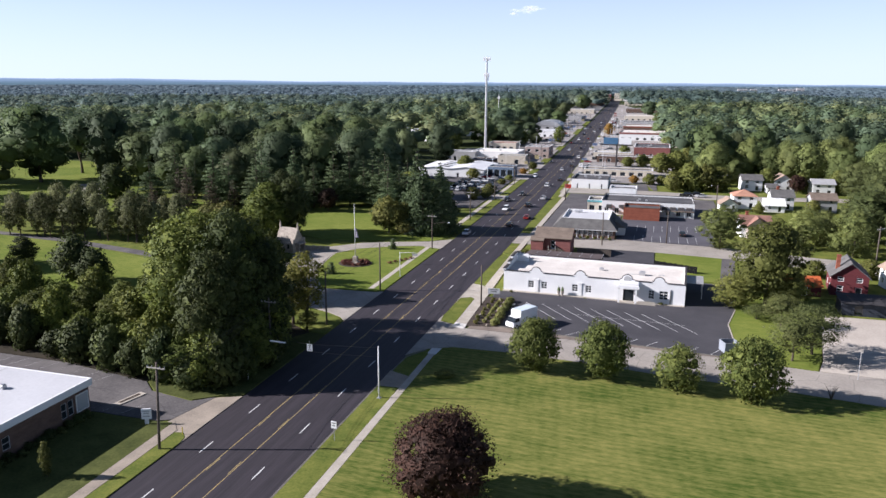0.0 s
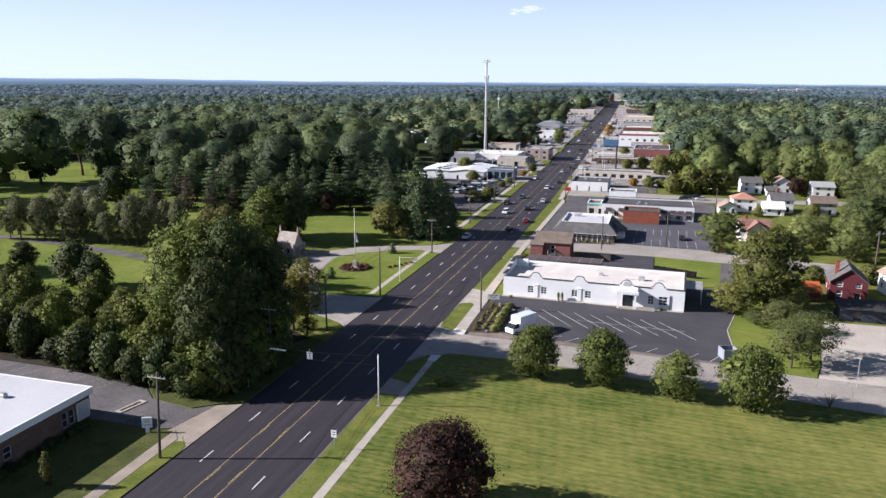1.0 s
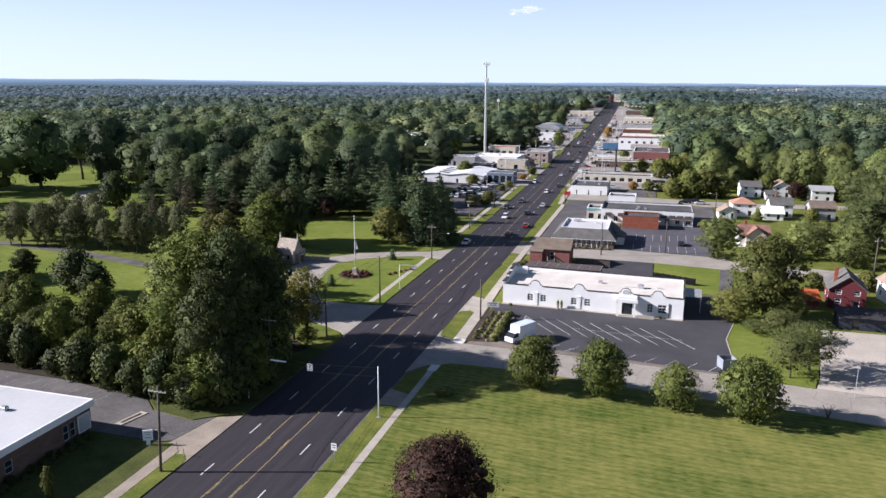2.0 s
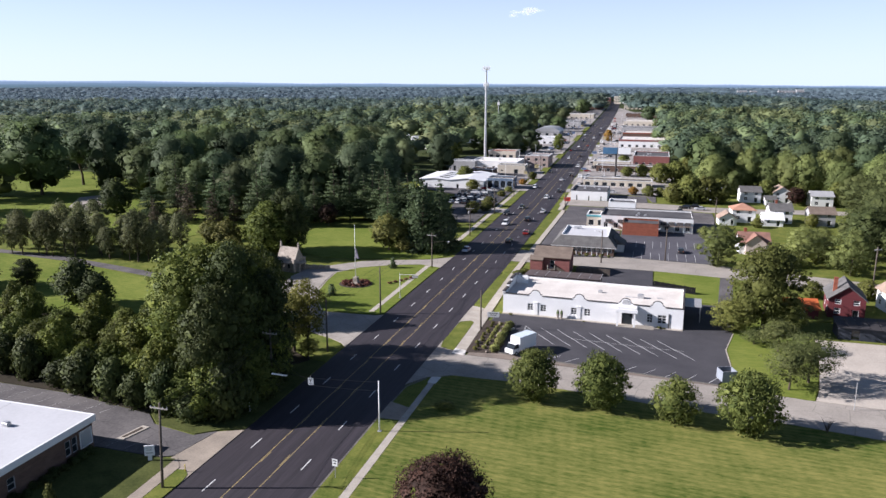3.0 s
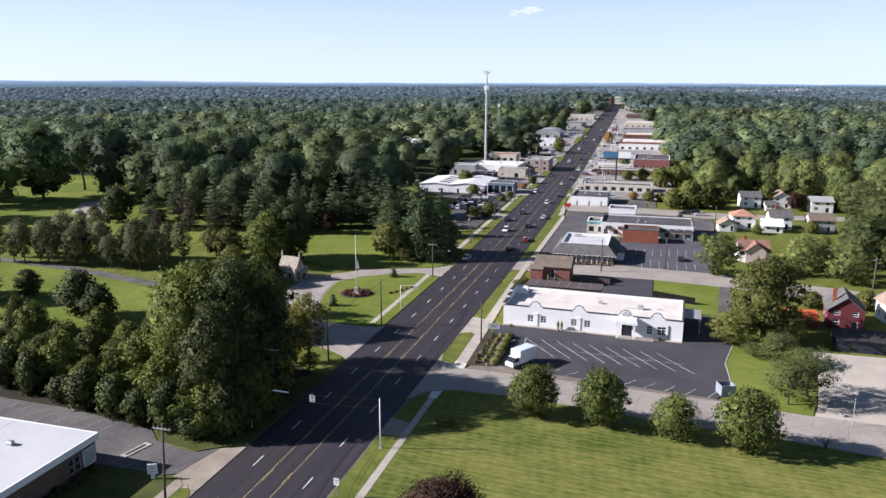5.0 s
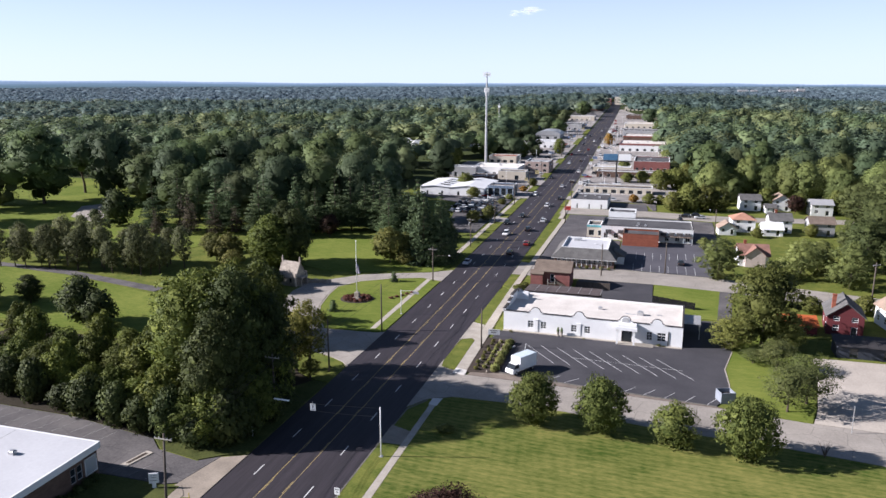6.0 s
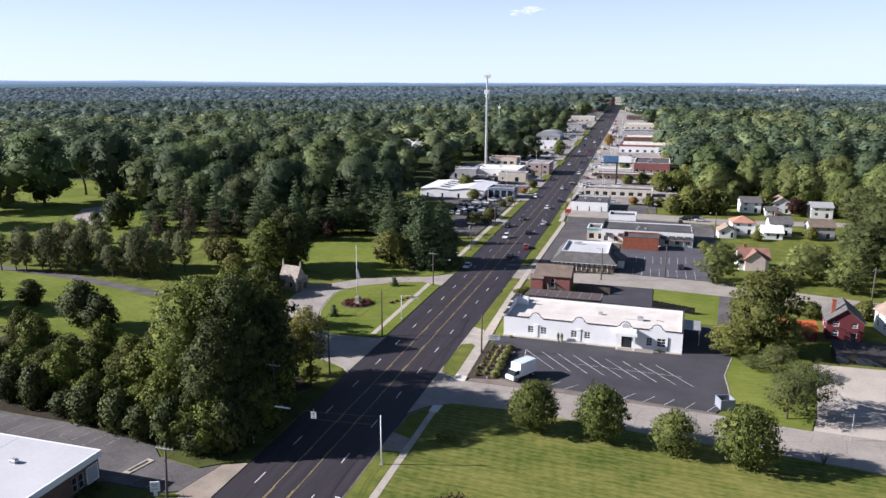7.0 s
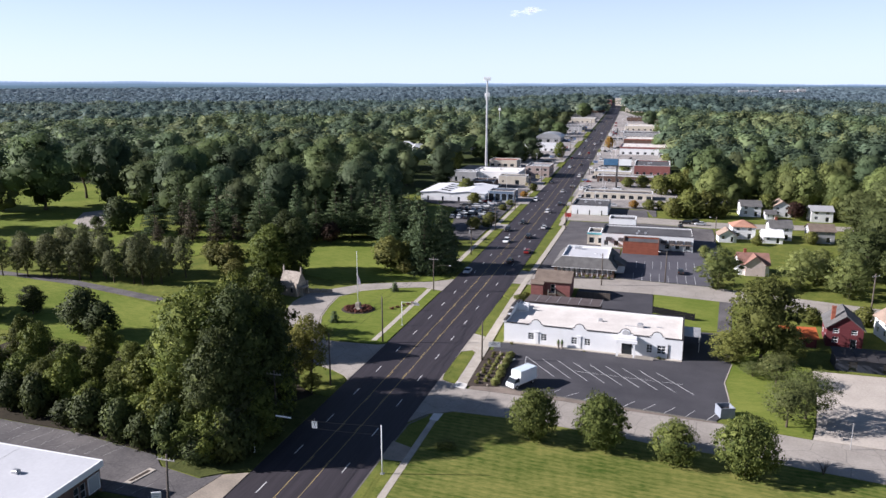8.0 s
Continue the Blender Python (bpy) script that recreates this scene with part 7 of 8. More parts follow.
def cable(points, sag, name="overhead_cable", label="thin black overhead cable between poles"):
    s = Shape()
    for a, b in zip(points[:-1], points[1:]):
        a, b = Vector(a), Vector(b)
        last = a
        for k in range(1, 9):
            q = a.lerp(b, k / 8) - Vector((0, 0, sag * 4 * (k / 8) * (1 - k / 8)))
            s.tube(last, q, 0.022, 0.022, 5, caps=False)
            last = q
    tagged(new(name, s.mesh(name, CABLE)), label, "cable", "overhead cables")


for u in (-1.2, 0.6, 1.2):
    cable([(x + u, y - 0.16, rise(x, y) + h - 0.38) for x, y, h in POLES if y not in (122.7, 148.6)], 0.7)
cable([(x, y, rise(x, y) + h * 0.8) for x, y, h in POLES], 0.5)


def steel_pole(name, label, x, y, h, r=0.11):
    p = thing(name, label, "pole")
    part("pole", Shape().tube((0, 0, -0.1), (0, 0, h), r, r * 0.75, 12), SIGN_WHITE, p, smooth=True)
    part("base_plate", Shape().box(-0.28, 0.28, -0.28, 0.28, -0.05, 0.06, 0.02), METAL, p)
    stand(p, x, y)
    return p


steel_pole("span_pole", "pale steel pole carrying span wires over the road", 12.6, 94.3, 7.95, 0.105)
cable([(12.6, 94.3, 7.75), (2.0, 93.6, 7.45), (-4.3, 95.5, 6.9), (-9.1, 101.7, 8.2)], 0.05, label="span wire over the road carrying signs")
cable([(12.6, 94.3, 6.4), (2.0, 93.6, 6.3), (-9.1, 101.7, 8.0)], 0.12, label="lower span wire over the road")


def hung_sign(x, y, z):
    s = thing("hanging_sign", "white lane sign hanging from a span wire", "road sign")
    part("panel", Shape().box(-0.42, 0.42, -0.02, 0.02, -0.62, 0.5), SIGN_WHITE, s)
    for bx, bz, w, h in ((0, 0.3, 0.5, 0.07), (0, 0.0, 0.12, 0.4), (0, -0.42, 0.5, 0.07)):
        part("print_bar", Shape().box(bx - w / 2, bx + w / 2, -0.028, -0.02, bz - h / 2, bz + h / 2), SIGN_BLACK, s)
    part("hanger", Shape().tube((0, 0, 0.45), (0, 0, 0.95), 0.02, 0.02, 6), METAL, s)
    s.matrix_basis = pose(x, y, z, 0, 0, 10)


hung_sign(2.0, 93.6, 6.95)
lamp = thing("span_lamp", "pale street lamp head on the span wire", "street lamp")
part("lamp_head", Shape().box(-1.25, 1.25, -0.1, 0.1, -0.1, 0.08, 0.04), SIGN_WHITE, lamp)
part("hanger", Shape().tube((0, 0, 0.1), (0, 0, 0.4), 0.02, 0.02, 6), METAL, lamp)
lamp.matrix_basis = pose(-4.3, 95.5, 6.5, 0, 5, 8)


def post_sign(name, label, x, y, w, h, top, turn=0.0, bars=((0.25, 0.5), (-0.1, 0.3)), post=METAL, panel=SIGN_WHITE):
    s = thing(name, label, "road sign")
    part("post", Shape().box(-0.04, 0.04, -0.02, 0.04, -0.3, top), post, s)
    p = part("panel", Shape().box(-w / 2, w / 2, -0.06, -0.02, top - h, top), panel, s)
    for v, u in bars:
        part("print_bar", Shape().box(-w * u / 2 - w * 0.1, w * u / 2 + w * 0.1, -0.068, -0.06, top - h / 2 + v * h - h * 0.06, top - h / 2 + v * h + h * 0.06), SIGN_BLACK, p)
    s.matrix_basis = pose(x, y, rise(x, y), 0, 0, turn)
    return s


post_sign("speed_sign", "white speed limit sign on a verge post", 11.85, 80.2, 0.75, 1.0, 2.7)
board = thing("business_sign", "white two-panel business sign on a short post", "sign")
part("post", Shape().box(-0.25, 0.25, -0.12, 0.12, -0.3, 0.7), TRIM, board)
part("panel", Shape().box(-0.65, 0.65, -0.1, 0.1, 0.7, 2.2, 0.05), SIGN_WHITE, board)
for z, w in ((1.85, 0.9), (1.55, 0.7), (1.1, 0.95)):
    part("print_bar", Shape().box(-w / 2, w / 2, -0.112, -0.1, z - 0.05, z + 0.07), GREY_WALL, board)
board.matrix_basis = pose(-14.4, 77.3, 0, 0, 0, 25)
post_sign("shop_sign", "white shop sign beside the planting bed", 17.4, 151.2, 2.6, 1.2, 1.7, 10)
post_sign("shop_sign", "red and white roadside shop sign", 15.3, 302.0, 2.6, 1.6, 5.0, 0, panel=mat("red_sign_sheet", (0.50, 0.06, 0.05), rough=0.5))
gantry = steel_pole("arm_sign", "white post with a side arm and hanging board", -7.7, 161.0, 6.0, 0.09)
part("arm", Shape().tube((0, 0, 5.8), (3.9, 0.6, 5.9), 0.05, 0.04, 8), SIGN_WHITE, gantry)
part("board", Shape().box(2.9, 4.3, 0.5, 0.56, 5.1, 5.7), GREY_WALL, gantry)

bill = thing("billboard", "two-panel roadside billboard on a dark steel column", "billboard")
part("column", Shape().tube((0, 0, -1), (0, 0, 13.2), 0.5, 0.45, 12), DARK_TRIM, bill)
part("catwalk", Shape().box(-9, 8.5, -0.9, 0.9, 12.2, 12.6), DARK_TRIM, bill)
part("panel", Shape().box(-7.3, 0.4, -0.9, -0.6, 12.9, 16.4), mat("blue_poster", (0.05, 0.12, 0.22), (0.10, 0.20, 0.32), rough=0.5, scale=0.4), bill, "dark blue poster")
part("panel", Shape().box(0.8, 7.6, -0.9, -0.6, 12.9, 16.4), SIGN_WHITE, bill, "blank white poster")
part("backing", Shape().box(-7.3, 7.6, -0.55, 0.5, 12.8, 16.3), DARK_TRIM, bill)
stand(bill, 28.1, 417.0)

# flagpole lawn
flag = thing("flagpole", "white flagpole with a slack flag on a stone base", "flagpole")
part("pole", Shape().tube((0, 0, 1.6), (0, 0, 15.2), 0.10, 0.05, 12), SIGN_WHITE, flag, smooth=True)
part("ball", Shape().lathe([(0.02, 15.15), (0.12, 15.25), (0.14, 15.35), (0.08, 15.48), (0.01, 15.5)], 10), METAL, flag)
part("stone_base", Shape().box(-0.9, 0.9, -0.9, 0.9, -0.1, 0.5, 0.08).box(-0.55, 0.55, -0.55, 0.55, 0.5, 1.9, 0.12), STONE, flag)
fs = Shape()
for i in range(8):
    z0, z1 = 9.3 - i * 0.32, 9.3 - (i + 1) * 0.32
    a0, a1 = 0.25 + 0.09 * i, 0.25 + 0.09 * (i + 1)
    for k in range(3):
        u0, u1 = k / 3, (k + 1) / 3
        w0, w1 = 0.12 * math.sin(k * 2.4), 0.12 * math.sin((k + 1) * 2.4)
        fs.face((0.08 + a0 * u0, w0, z0), (0.08 + a0 * u1, w1, z0), (0.08 + a1 * u1, w1, z1), (0.08 + a1 * u0, w0, z1))
part("flag", fs, mat("flag_cloth", (0.55, 0.50, 0.52), (0.25, 0.20, 0.32), rough=0.9, scale=1.5), flag, "slack hanging cloth")
stand(flag, -22.9, 169.8)
bed = slab("flower_bed", [(-22.9 + 4.4 * math.cos(t), 169.8 + 4.0 * math.sin(t)) for t in np.linspace(0, 2 * math.pi, 25)[:-1]], MULCH, "round mulched flower bed under the flagpole", "flower bed", top=0.06)
red_shrub = broad_tree("flower_shrub", 81, 1.0, 0.85, 0.0, leaf_mat("russet_leaves", (0.110, 0.045, 0.035), (0.185, 0.080, 0.055)), 14, 420, 0.14, "low russet flowering shrub in mulch", lobe=0.45, group="flower bed shrubs")
red_shrub["category"] = "shrub"
plant(red_shrub, [(-22.9 + r * math.cos(t), 169.8 + r * 0.9 * math.sin(t), 0.8 + 0.3 * ((k * 7) % 5) / 5, 1, k * 40) for k, (r, t) in enumerate([(3.2, a) for a in np.linspace(0, 6.28, 15)[:-1]] + [(2.0, a) for a in np.linspace(0.3, 6.28, 8)[:-1]])] + [(-14.5 + k * 0.9, 172.5 + k * 1.6, 0.9, 0.8, k * 50) for k in range(5)])
cone = conifer("young_evergreen", 82, 3.0, 0.8, 0.1, LEAF_NEEDLE, 9, 700, 0.20, "small clipped evergreen on the lawn")
plant(cone, [(-24.5, 158.5, 1.0, 1.0, 0), (-19.5, 188.5, 1.0, 1.05, 90), (-16.3, 119.5, 0.6, 0.8, 0), (-145, 210, 2.2, 1.4, 0)])


# ---------------------------------------------------------------- vehicles
def car(label, colour, long=4.6, wide=1.82, tall=1.45, suv=False):
    """A saloon or sport-utility: shaped body, glazed cabin, wheels with rims, lamps, bumpers. The nose points along +y."""
    c = thing("car", label, "car")
    L, W = long / 2, wide / 2
    paint = mat("car_paint", colour, tuple(k * 0.92 for k in colour), rough=0.25, spec=0.6, scale=0.5)
    prof = [(-L, 0.35), (-L, 0.85), (-L + 0.12, 0.98), (-0.1 * L, 0.95), (0.45 * L, 0.92), (L - 0.25, 0.78), (L, 0.62), (L, 0.35), (L - 0.2, 0.24), (-L + 0.2, 0.24)]
    n = len(prof)
    s = Shape()
    for x, k in ((-W, 0.94), (-W * 0.90, 1.0), (W * 0.90, 1.0), (W, 0.94)):
        s.v += [(x, y * (0.985 if abs(x) > W * 0.95 else 1.0), 0.6 + (z - 0.6) * k) for y, z in prof]
    for j in range(3):
        s.f += [(j * n + i, j * n + (i + 1) % n, (j + 1) * n + (i + 1) % n, (j + 1) * n + i) for i in range(n)]
    s.f += [tuple(range(n - 1, -1, -1)), tuple(range(3 * n, 4 * n))]
    body = part("body", s, paint, c)
    back = -L + (0.15 if suv else 0.55)
    cab = [(back, 0.94), (back + (0.2 if suv else 0.6), tall), (0.12 * L, tall), (0.48 * L, 0.93)]
    g = Shape()
    lo, hi = W * 0.92, W * 0.74
    g.v = [(-lo, cab[0][0], 0.94), (lo, cab[0][0], 0.94), (lo, cab[3][0], 0.93), (-lo, cab[3][0], 0.93), (-hi, cab[1][0], tall - 0.05), (hi, cab[1][0], tall - 0.05), (hi, cab[2][0], tall - 0.05), (-hi, cab[2][0], tall - 0.05)]
    g.f = [(0, 1, 5, 4), (1, 2, 6, 5), (2, 3, 7, 6), (3, 0, 4, 7), (4, 5, 6, 7)]
    part("window_band", g, GLASS, c, "dark car glass")
    part("roof", Shape().box(-hi - 0.02, hi + 0.02, cab[1][0] - 0.03, cab[2][0] + 0.03, tall - 0.06, tall, 0.04), paint, body)
    for sx in (-1, 1):
        for sy in (-0.6, 0.62):
            wheel = part("wheel", Shape().tube((sx * (W - 0.2), sy * L, 0.32), (sx * (W + 0.01), sy * L, 0.32), 0.32, 0.32, 14), RUBBER, c)
            part("rim", Shape().tube((sx * (W + 0.005), sy * L, 0.32), (sx * (W + 0.025), sy * L, 0.32), 0.2, 0.18, 10), METAL, wheel)
        part("headlight", Shape().box(sx * W * 0.62 - 0.18, sx * W * 0.62 + 0.18, L - 0.14, L + 0.01, 0.58, 0.70), TRIM, c)
        part("tail_light", Shape().box(sx * W * 0.7 - 0.16, sx * W * 0.7 + 0.16, -L - 0.015, -L + 0.1, 0.72, 0.86), BRICK_RED, c)
    return c


def parked(proto, spots):
    for i, (x, y, turn) in enumerate(spots):
        on_road = ROAD_L < x < ROAD_R
        z = rise(x, y) + (ROAD_Z if on_road else (0.12 if y > 420 else 0.02))
        x += bend(y) if on_road else 0.0
        tilt = math.degrees(math.atan((rise(x, y + 2) - rise(x, y - 2)) / 4)) * math.cos(radians(turn))
        m = pose(x, y, z, tilt, 0, turn)
        if i == 0:
            proto.matrix_basis = m
        else:
            copy_thing(proto, m)


dark_car = car("dark grey saloon car with tinted glass", (0.025, 0.027, 0.030))
parked(dark_car, [(5.0, 232, 0), (-1.6, 300, 180), (8.4, 352, 0), (-5.0, 430, 180), (-20, 318, 90), (-24, 332, 70), (-28, 326, 90), (-40, 362, 80), (66, 322, 100), (-22, 292, 90), (58.5, 232, 0), (60, 309, 5), (20, 396, 90), (26, 403, 90), (33, 398, 0), (18, 520, 90), (24, 548, 90), (30, 566, 0), (16, 642, 90), (30, 650, 90), (14, 720, 90), (26, 728, 0), (-34, 575, 90), (-30, 592, 90), (-36, 640, 0), (-32, 720, 90), (-1.7, 720, 180), (5, 520, 0), (8.4, 700, 0), (-5, 820, 180)])
silver_car = car("silver saloon car with dark glass", (0.52, 0.53, 0.55))
parked(silver_car, [(-5.1, 215, 180), (8.3, 292, 0), (5.0, 395, 0), (-1.7, 505, 180), (-26, 345, 90), (-19, 352, 90), (-33, 336, 90), (68, 316.5, 97), (-36, 408, 0), (30, 355, 90), (22, 410, 90), (38, 402, 0), (16, 506, 90), (28, 528, 90), (20, 580, 0), (38, 640, 90), (22, 656, 90), (13, 736, 90), (20, 800, 90), (15, 816, 0), (-28, 560, 90), (-34, 604, 90), (-36, 700, 90), (-40, 745, 90), (-5, 700, 180), (5, 780, 0)])
white_suv = car("white sport-utility car with dark glass", (0.75, 0.75, 0.75), 4.7, 1.9, 1.68, True)
parked(white_suv, [(-1.7, 262, 180), (5.0, 330, 0), (-5, 362, 180), (8.4, 460, 0), (-23, 372, 90), (-28, 366, 90), (-16.5, 305, 0), (97, 321, 95), (29, 412, 90), (14, 538, 90), (34, 548, 90), (14, 628, 90), (34, 724, 90), (12, 806, 90), (-24, 618, 90), (-28, 690, 90), (-38, 780, 90), (5, 670, 0), (-1.7, 590, 180)])
red_car = car("dark red saloon car with dark glass", (0.22, 0.02, 0.02))
parked(red_car, [(8.4, 247, 0), (-25, 338, 90), (-30, 350, 90), (-5, 560, 180), (5, 600, 0), (25, 450, 90)])
black_suv = car("black sport-utility car with dark glass", (0.012, 0.012, 0.014), 4.8, 1.92, 1.72, True)
parked(black_suv, [(-5.1, 283, 180), (5.1, 272, 0), (8.4, 415, 0), (-29, 312, 90), (-34, 352, 90), (-21, 340, 90), (-1.7, 640, 180), (62, 318, 90)])


def box_truck():
    t = thing("box_truck", "white box truck parked on the asphalt", "truck")
    part("cargo_box", Shape().box(-1.2, 1.2, -2.6, 2.2, 0.85, 3.35, 0.08), SIGN_WHITE, t)
    part("roof_panel", Shape().box(-1.15, 1.15, -2.5, 2.1, 3.35, 3.40, 0.02), mat("bluish_truck_roof", (0.62, 0.70, 0.76), rough=0.6), t, "pale bluish roof")
    part("cab", Shape().box(-1.0, 1.0, 2.25, 4.0, 0.5, 1.35, 0.1), SIGN_WHITE, t)
    g = Shape()
    g.v = [(-0.98, 2.25, 1.35), (0.98, 2.25, 1.35), (0.98, 3.75, 1.35), (-0.98, 3.75, 1.35), (-0.9, 2.25, 2.15), (0.9, 2.25, 2.15), (0.9, 3.1, 2.15), (-0.9, 3.1, 2.15)]
    g.f = [(0, 1, 5, 4), (1, 2, 6, 5), (2, 3, 7, 6), (3, 0, 4, 7), (4, 5, 6, 7)]
    part("cab_glass", g, GLASS, t)
    part("cab_roof", Shape().box(-0.92, 0.92, 2.25, 3.12, 2.13, 2.2, 0.03), SIGN_WHITE, t)
    part("chassis", Shape().box(-0.5, 0.5, -2.5, 3.8, 0.5, 0.85), DARK_TRIM, t)
    for sx in (-1, 1):
        for y in (-1.6, 3.0):
            w = part("wheel", Shape().tube((sx * 0.8, y, 0.42), (sx * 1.1, y, 0.42), 0.42, 0.42, 16), RUBBER, t)
            part("rim", Shape().tube((sx * 1.1, y, 0.42), (sx * 1.12, y, 0.42), 0.24, 0.22, 10), METAL, w)
    t.matrix_basis = pose(27.0, 133.9, -0.02, 0, 0, 149)


box_truck()

# ---------------------------------------------------------------- bay lines, bed, bins


def line(name, x0, y0, x1, y1, w=0.08, z=-0.012):
    d = (Vector((x1, y1, 0)) - Vector((x0, y0, 0)))
    n = Vector((-d.y, d.x, 0)).normalized() * w / 2
    a, b = Vector((x0, y0, z)), Vector((x1, y1, z))
    ob = new(name, Shape().face(a - n, b - n, b + n, a + n).mesh(name, WHITE_LINE))
    return tagged(ob, "thin faded white parking bay line", "bay line", "parking bay lines", "structure")


for k in range(9):
    line("bay_line", 25.0 + k * 3.38, 148.75 - k * 0.2, 32.2 + k * 3.34, 139.3 - k * 0.18, 0.11)
line("bay_line", 25.0, 148.6, 25.45, 144.6, 0.11)
line("bay_line", 35.2, 143.4, 57.0, 142.3, 0.08)
for k in range(9):
    line("bay_line", 31.8 + k * 3.6, 130.2 - k * 0.38, 34.4 + k * 3.5, 133.2 - k * 0.36)
for k in range(8):
    line("bay_line", 45.0 + k * 2.55, 235.5 + k * 0.3, 44.9 + k * 2.58, 245.0 + k * 0.35)
    line("bay_line", 44.6 + k * 2.55, 220.4 - k * 0.1, 44.5 + k * 2.55, 229.0)
for k in range(9):
    line("bay_line", -30.5 - k * 3.1, 91.6 + k * 0.12, -32.0 - k * 3.1, 86.4 + k * 0.1, 0.025, -0.024)
for k in range(3):
    line("bay_line", -16.0 - k * 2.9, 82.2 + k * 0.1, -17.2 - k * 2.9, 78.9 + k * 0.05, 0.025, -0.024)
slab("planting_bed", [(16.6, 129.9), (22.85, 131.0), (22.55, 149.8), (16.3, 150.4)], MULCH, "mulched planting bed with rocks and shrubs", "planting bed", top=0.03)
low_shrub = broad_tree("bed_shrub", 83, 1.1, 0.75, 0.0, LEAF_TAN, 16, 500, 0.14, "low yellow-green shrub in the planting bed", lobe=0.45, group="planting bed shrubs")
low_shrub["category"] = "shrub"
plant(low_shrub, [(18.0 + (k % 3) * 1.55 + 0.3 * math.sin(k * 5), 131.6 + k * 0.6, 0.6 + 0.5 * ((k * 3) % 7) / 7, 1.15, k * 37) for k in range(0, 30, 3)] + [(20.4, 155.4, 0.8, 0.9, 0), (52.4, 155.0, 0.9, 0.9, 40), (53.4, 155.0, 0.6, 0.8, 80), (36.6, 155.2, 0.5, 0.8, 20)] + [(25.0 + k * 2.1, 218.6, 1.0 + 0.3 * (k % 2), 1.1, k * 60) for k in range(7)])
hedge = broad_tree("hedge_shrub", 86, 1.25, 0.8, 0.0, LEAF_YELLOW, 20, 800, 0.13, "yellow-green hedge shrub beside the car park", lobe=0.42, group="planting bed hedge", fuzz=0.3)
hedge["category"] = "shrub"
plant(hedge, [(21.7 + 0.25 * math.sin(k * 2.1), 131.8 + k * 1.02, 0.85 + 0.35 * ((k * 5) % 7) / 7, 1.0, k * 47) for k in range(17)] + [(19.6 + 0.3 * math.sin(k * 3.1), 133.0 + k * 2.1, 0.7, 0.9, k * 70) for k in range(8)])
for k in range(16):
    r = brng.uniform(0.22, 0.5)
    s = Shape()
    s.v = [tuple(Vector(v) * r * brng.uniform(0.8, 1.15)) for v in ICO_V]
    s.f = [tuple(int(i) for i in t) for t in ICO_F]
    rock = new("garden_rock", s.mesh("garden_rock", ROCK))
    rock.location = (17.6 + brng.uniform(0, 4.2), 130.8 + k * 1.2, 0.1 + r * 0.3)
    tagged(rock, "rounded tan rock in the planting bed", "rock", "planting bed rocks")
wheel_stop = thing("wheel_stop", "white concrete wheel stop lying on the car park", "wheel stop")
part("block", Shape().box(-0.85, 0.85, -0.12, 0.12, -0.03, 0.22, 0.05), NEW_CONCRETE, wheel_stop)
stand(wheel_stop, 22.6, 145.6, 60)
BIN_GREY = mat("bluish_panel", (0.27, 0.29, 0.33), (0.18, 0.20, 0.23), rough=0.7)
bins = thing("bin_enclosure", "grey panelled bin enclosure at the car park corner", "bin enclosure")
for x0, x1, y0, y1 in ((0, 2.6, 0, 0.1), (0, 2.6, 2.3, 2.4), (2.5, 2.6, 0.1, 2.3), (0, 0.1, 0.1, 2.3)):
    part("panel", Shape().box(x0, x1, y0, y1, -0.2, 1.8), BIN_GREY, bins)
part("bin", Shape().box(0.4, 2.2, 0.5, 1.9, -0.1, 1.3, 0.1), DARK_TRIM, bins, "dark waste bin")
stand(bins, 63.0, 128.6, 20)
for x in (30.9, 31.7):
    p = thing("planter_urn", "tall pale garden urn beside the shop wall", "planter", "shop front urns")
    part("urn", Shape().lathe([(0.25, 0.0), (0.2, 0.3), (0.34, 0.9), (0.3, 1.1)], 12), STONE, p)
    part("urn_plant", Shape().lathe([(0.28, 1.05), (0.34, 1.4), (0.16, 1.9), (0.03, 2.1)], 9), LEAF_NEEDLE, p)
    stand(p, x, 155.7)
slab("parking_island", [(-22.75, 81.7), (-22.2, 81.75), (-21.4, 85.1), (-22.0, 85.2)], MULCH, "dark filled middle of the parking island", "planting bed", top=0.1)
island = slab("parking_island", [(-23.2, 80.9), (-22.0, 81.0), (-20.9, 85.6), (-22.2, 85.8)], CONCRETE, "pale kerbed parking island", "kerb", top=0.08)

sign_yellow = mat("yellow_marker", (0.60, 0.45, 0.05), rough=0.6)
wall_shrub = broad_tree("wall_shrub", 84, 1.3, 0.9, 0.0, LEAF_B, 18, 700, 0.15, "clipped dark shrub along the office wall", lobe=0.42, group="office wall shrubs")
wall_shrub["category"] = "shrub"
plant(wall_shrub, [(-23.6 + 0.3 * math.sin(k * 3), 76.5 - k * 1.6, 0.8 + 0.4 * ((k * 5) % 7) / 7, 1.0, k * 70) for k in range(16)])

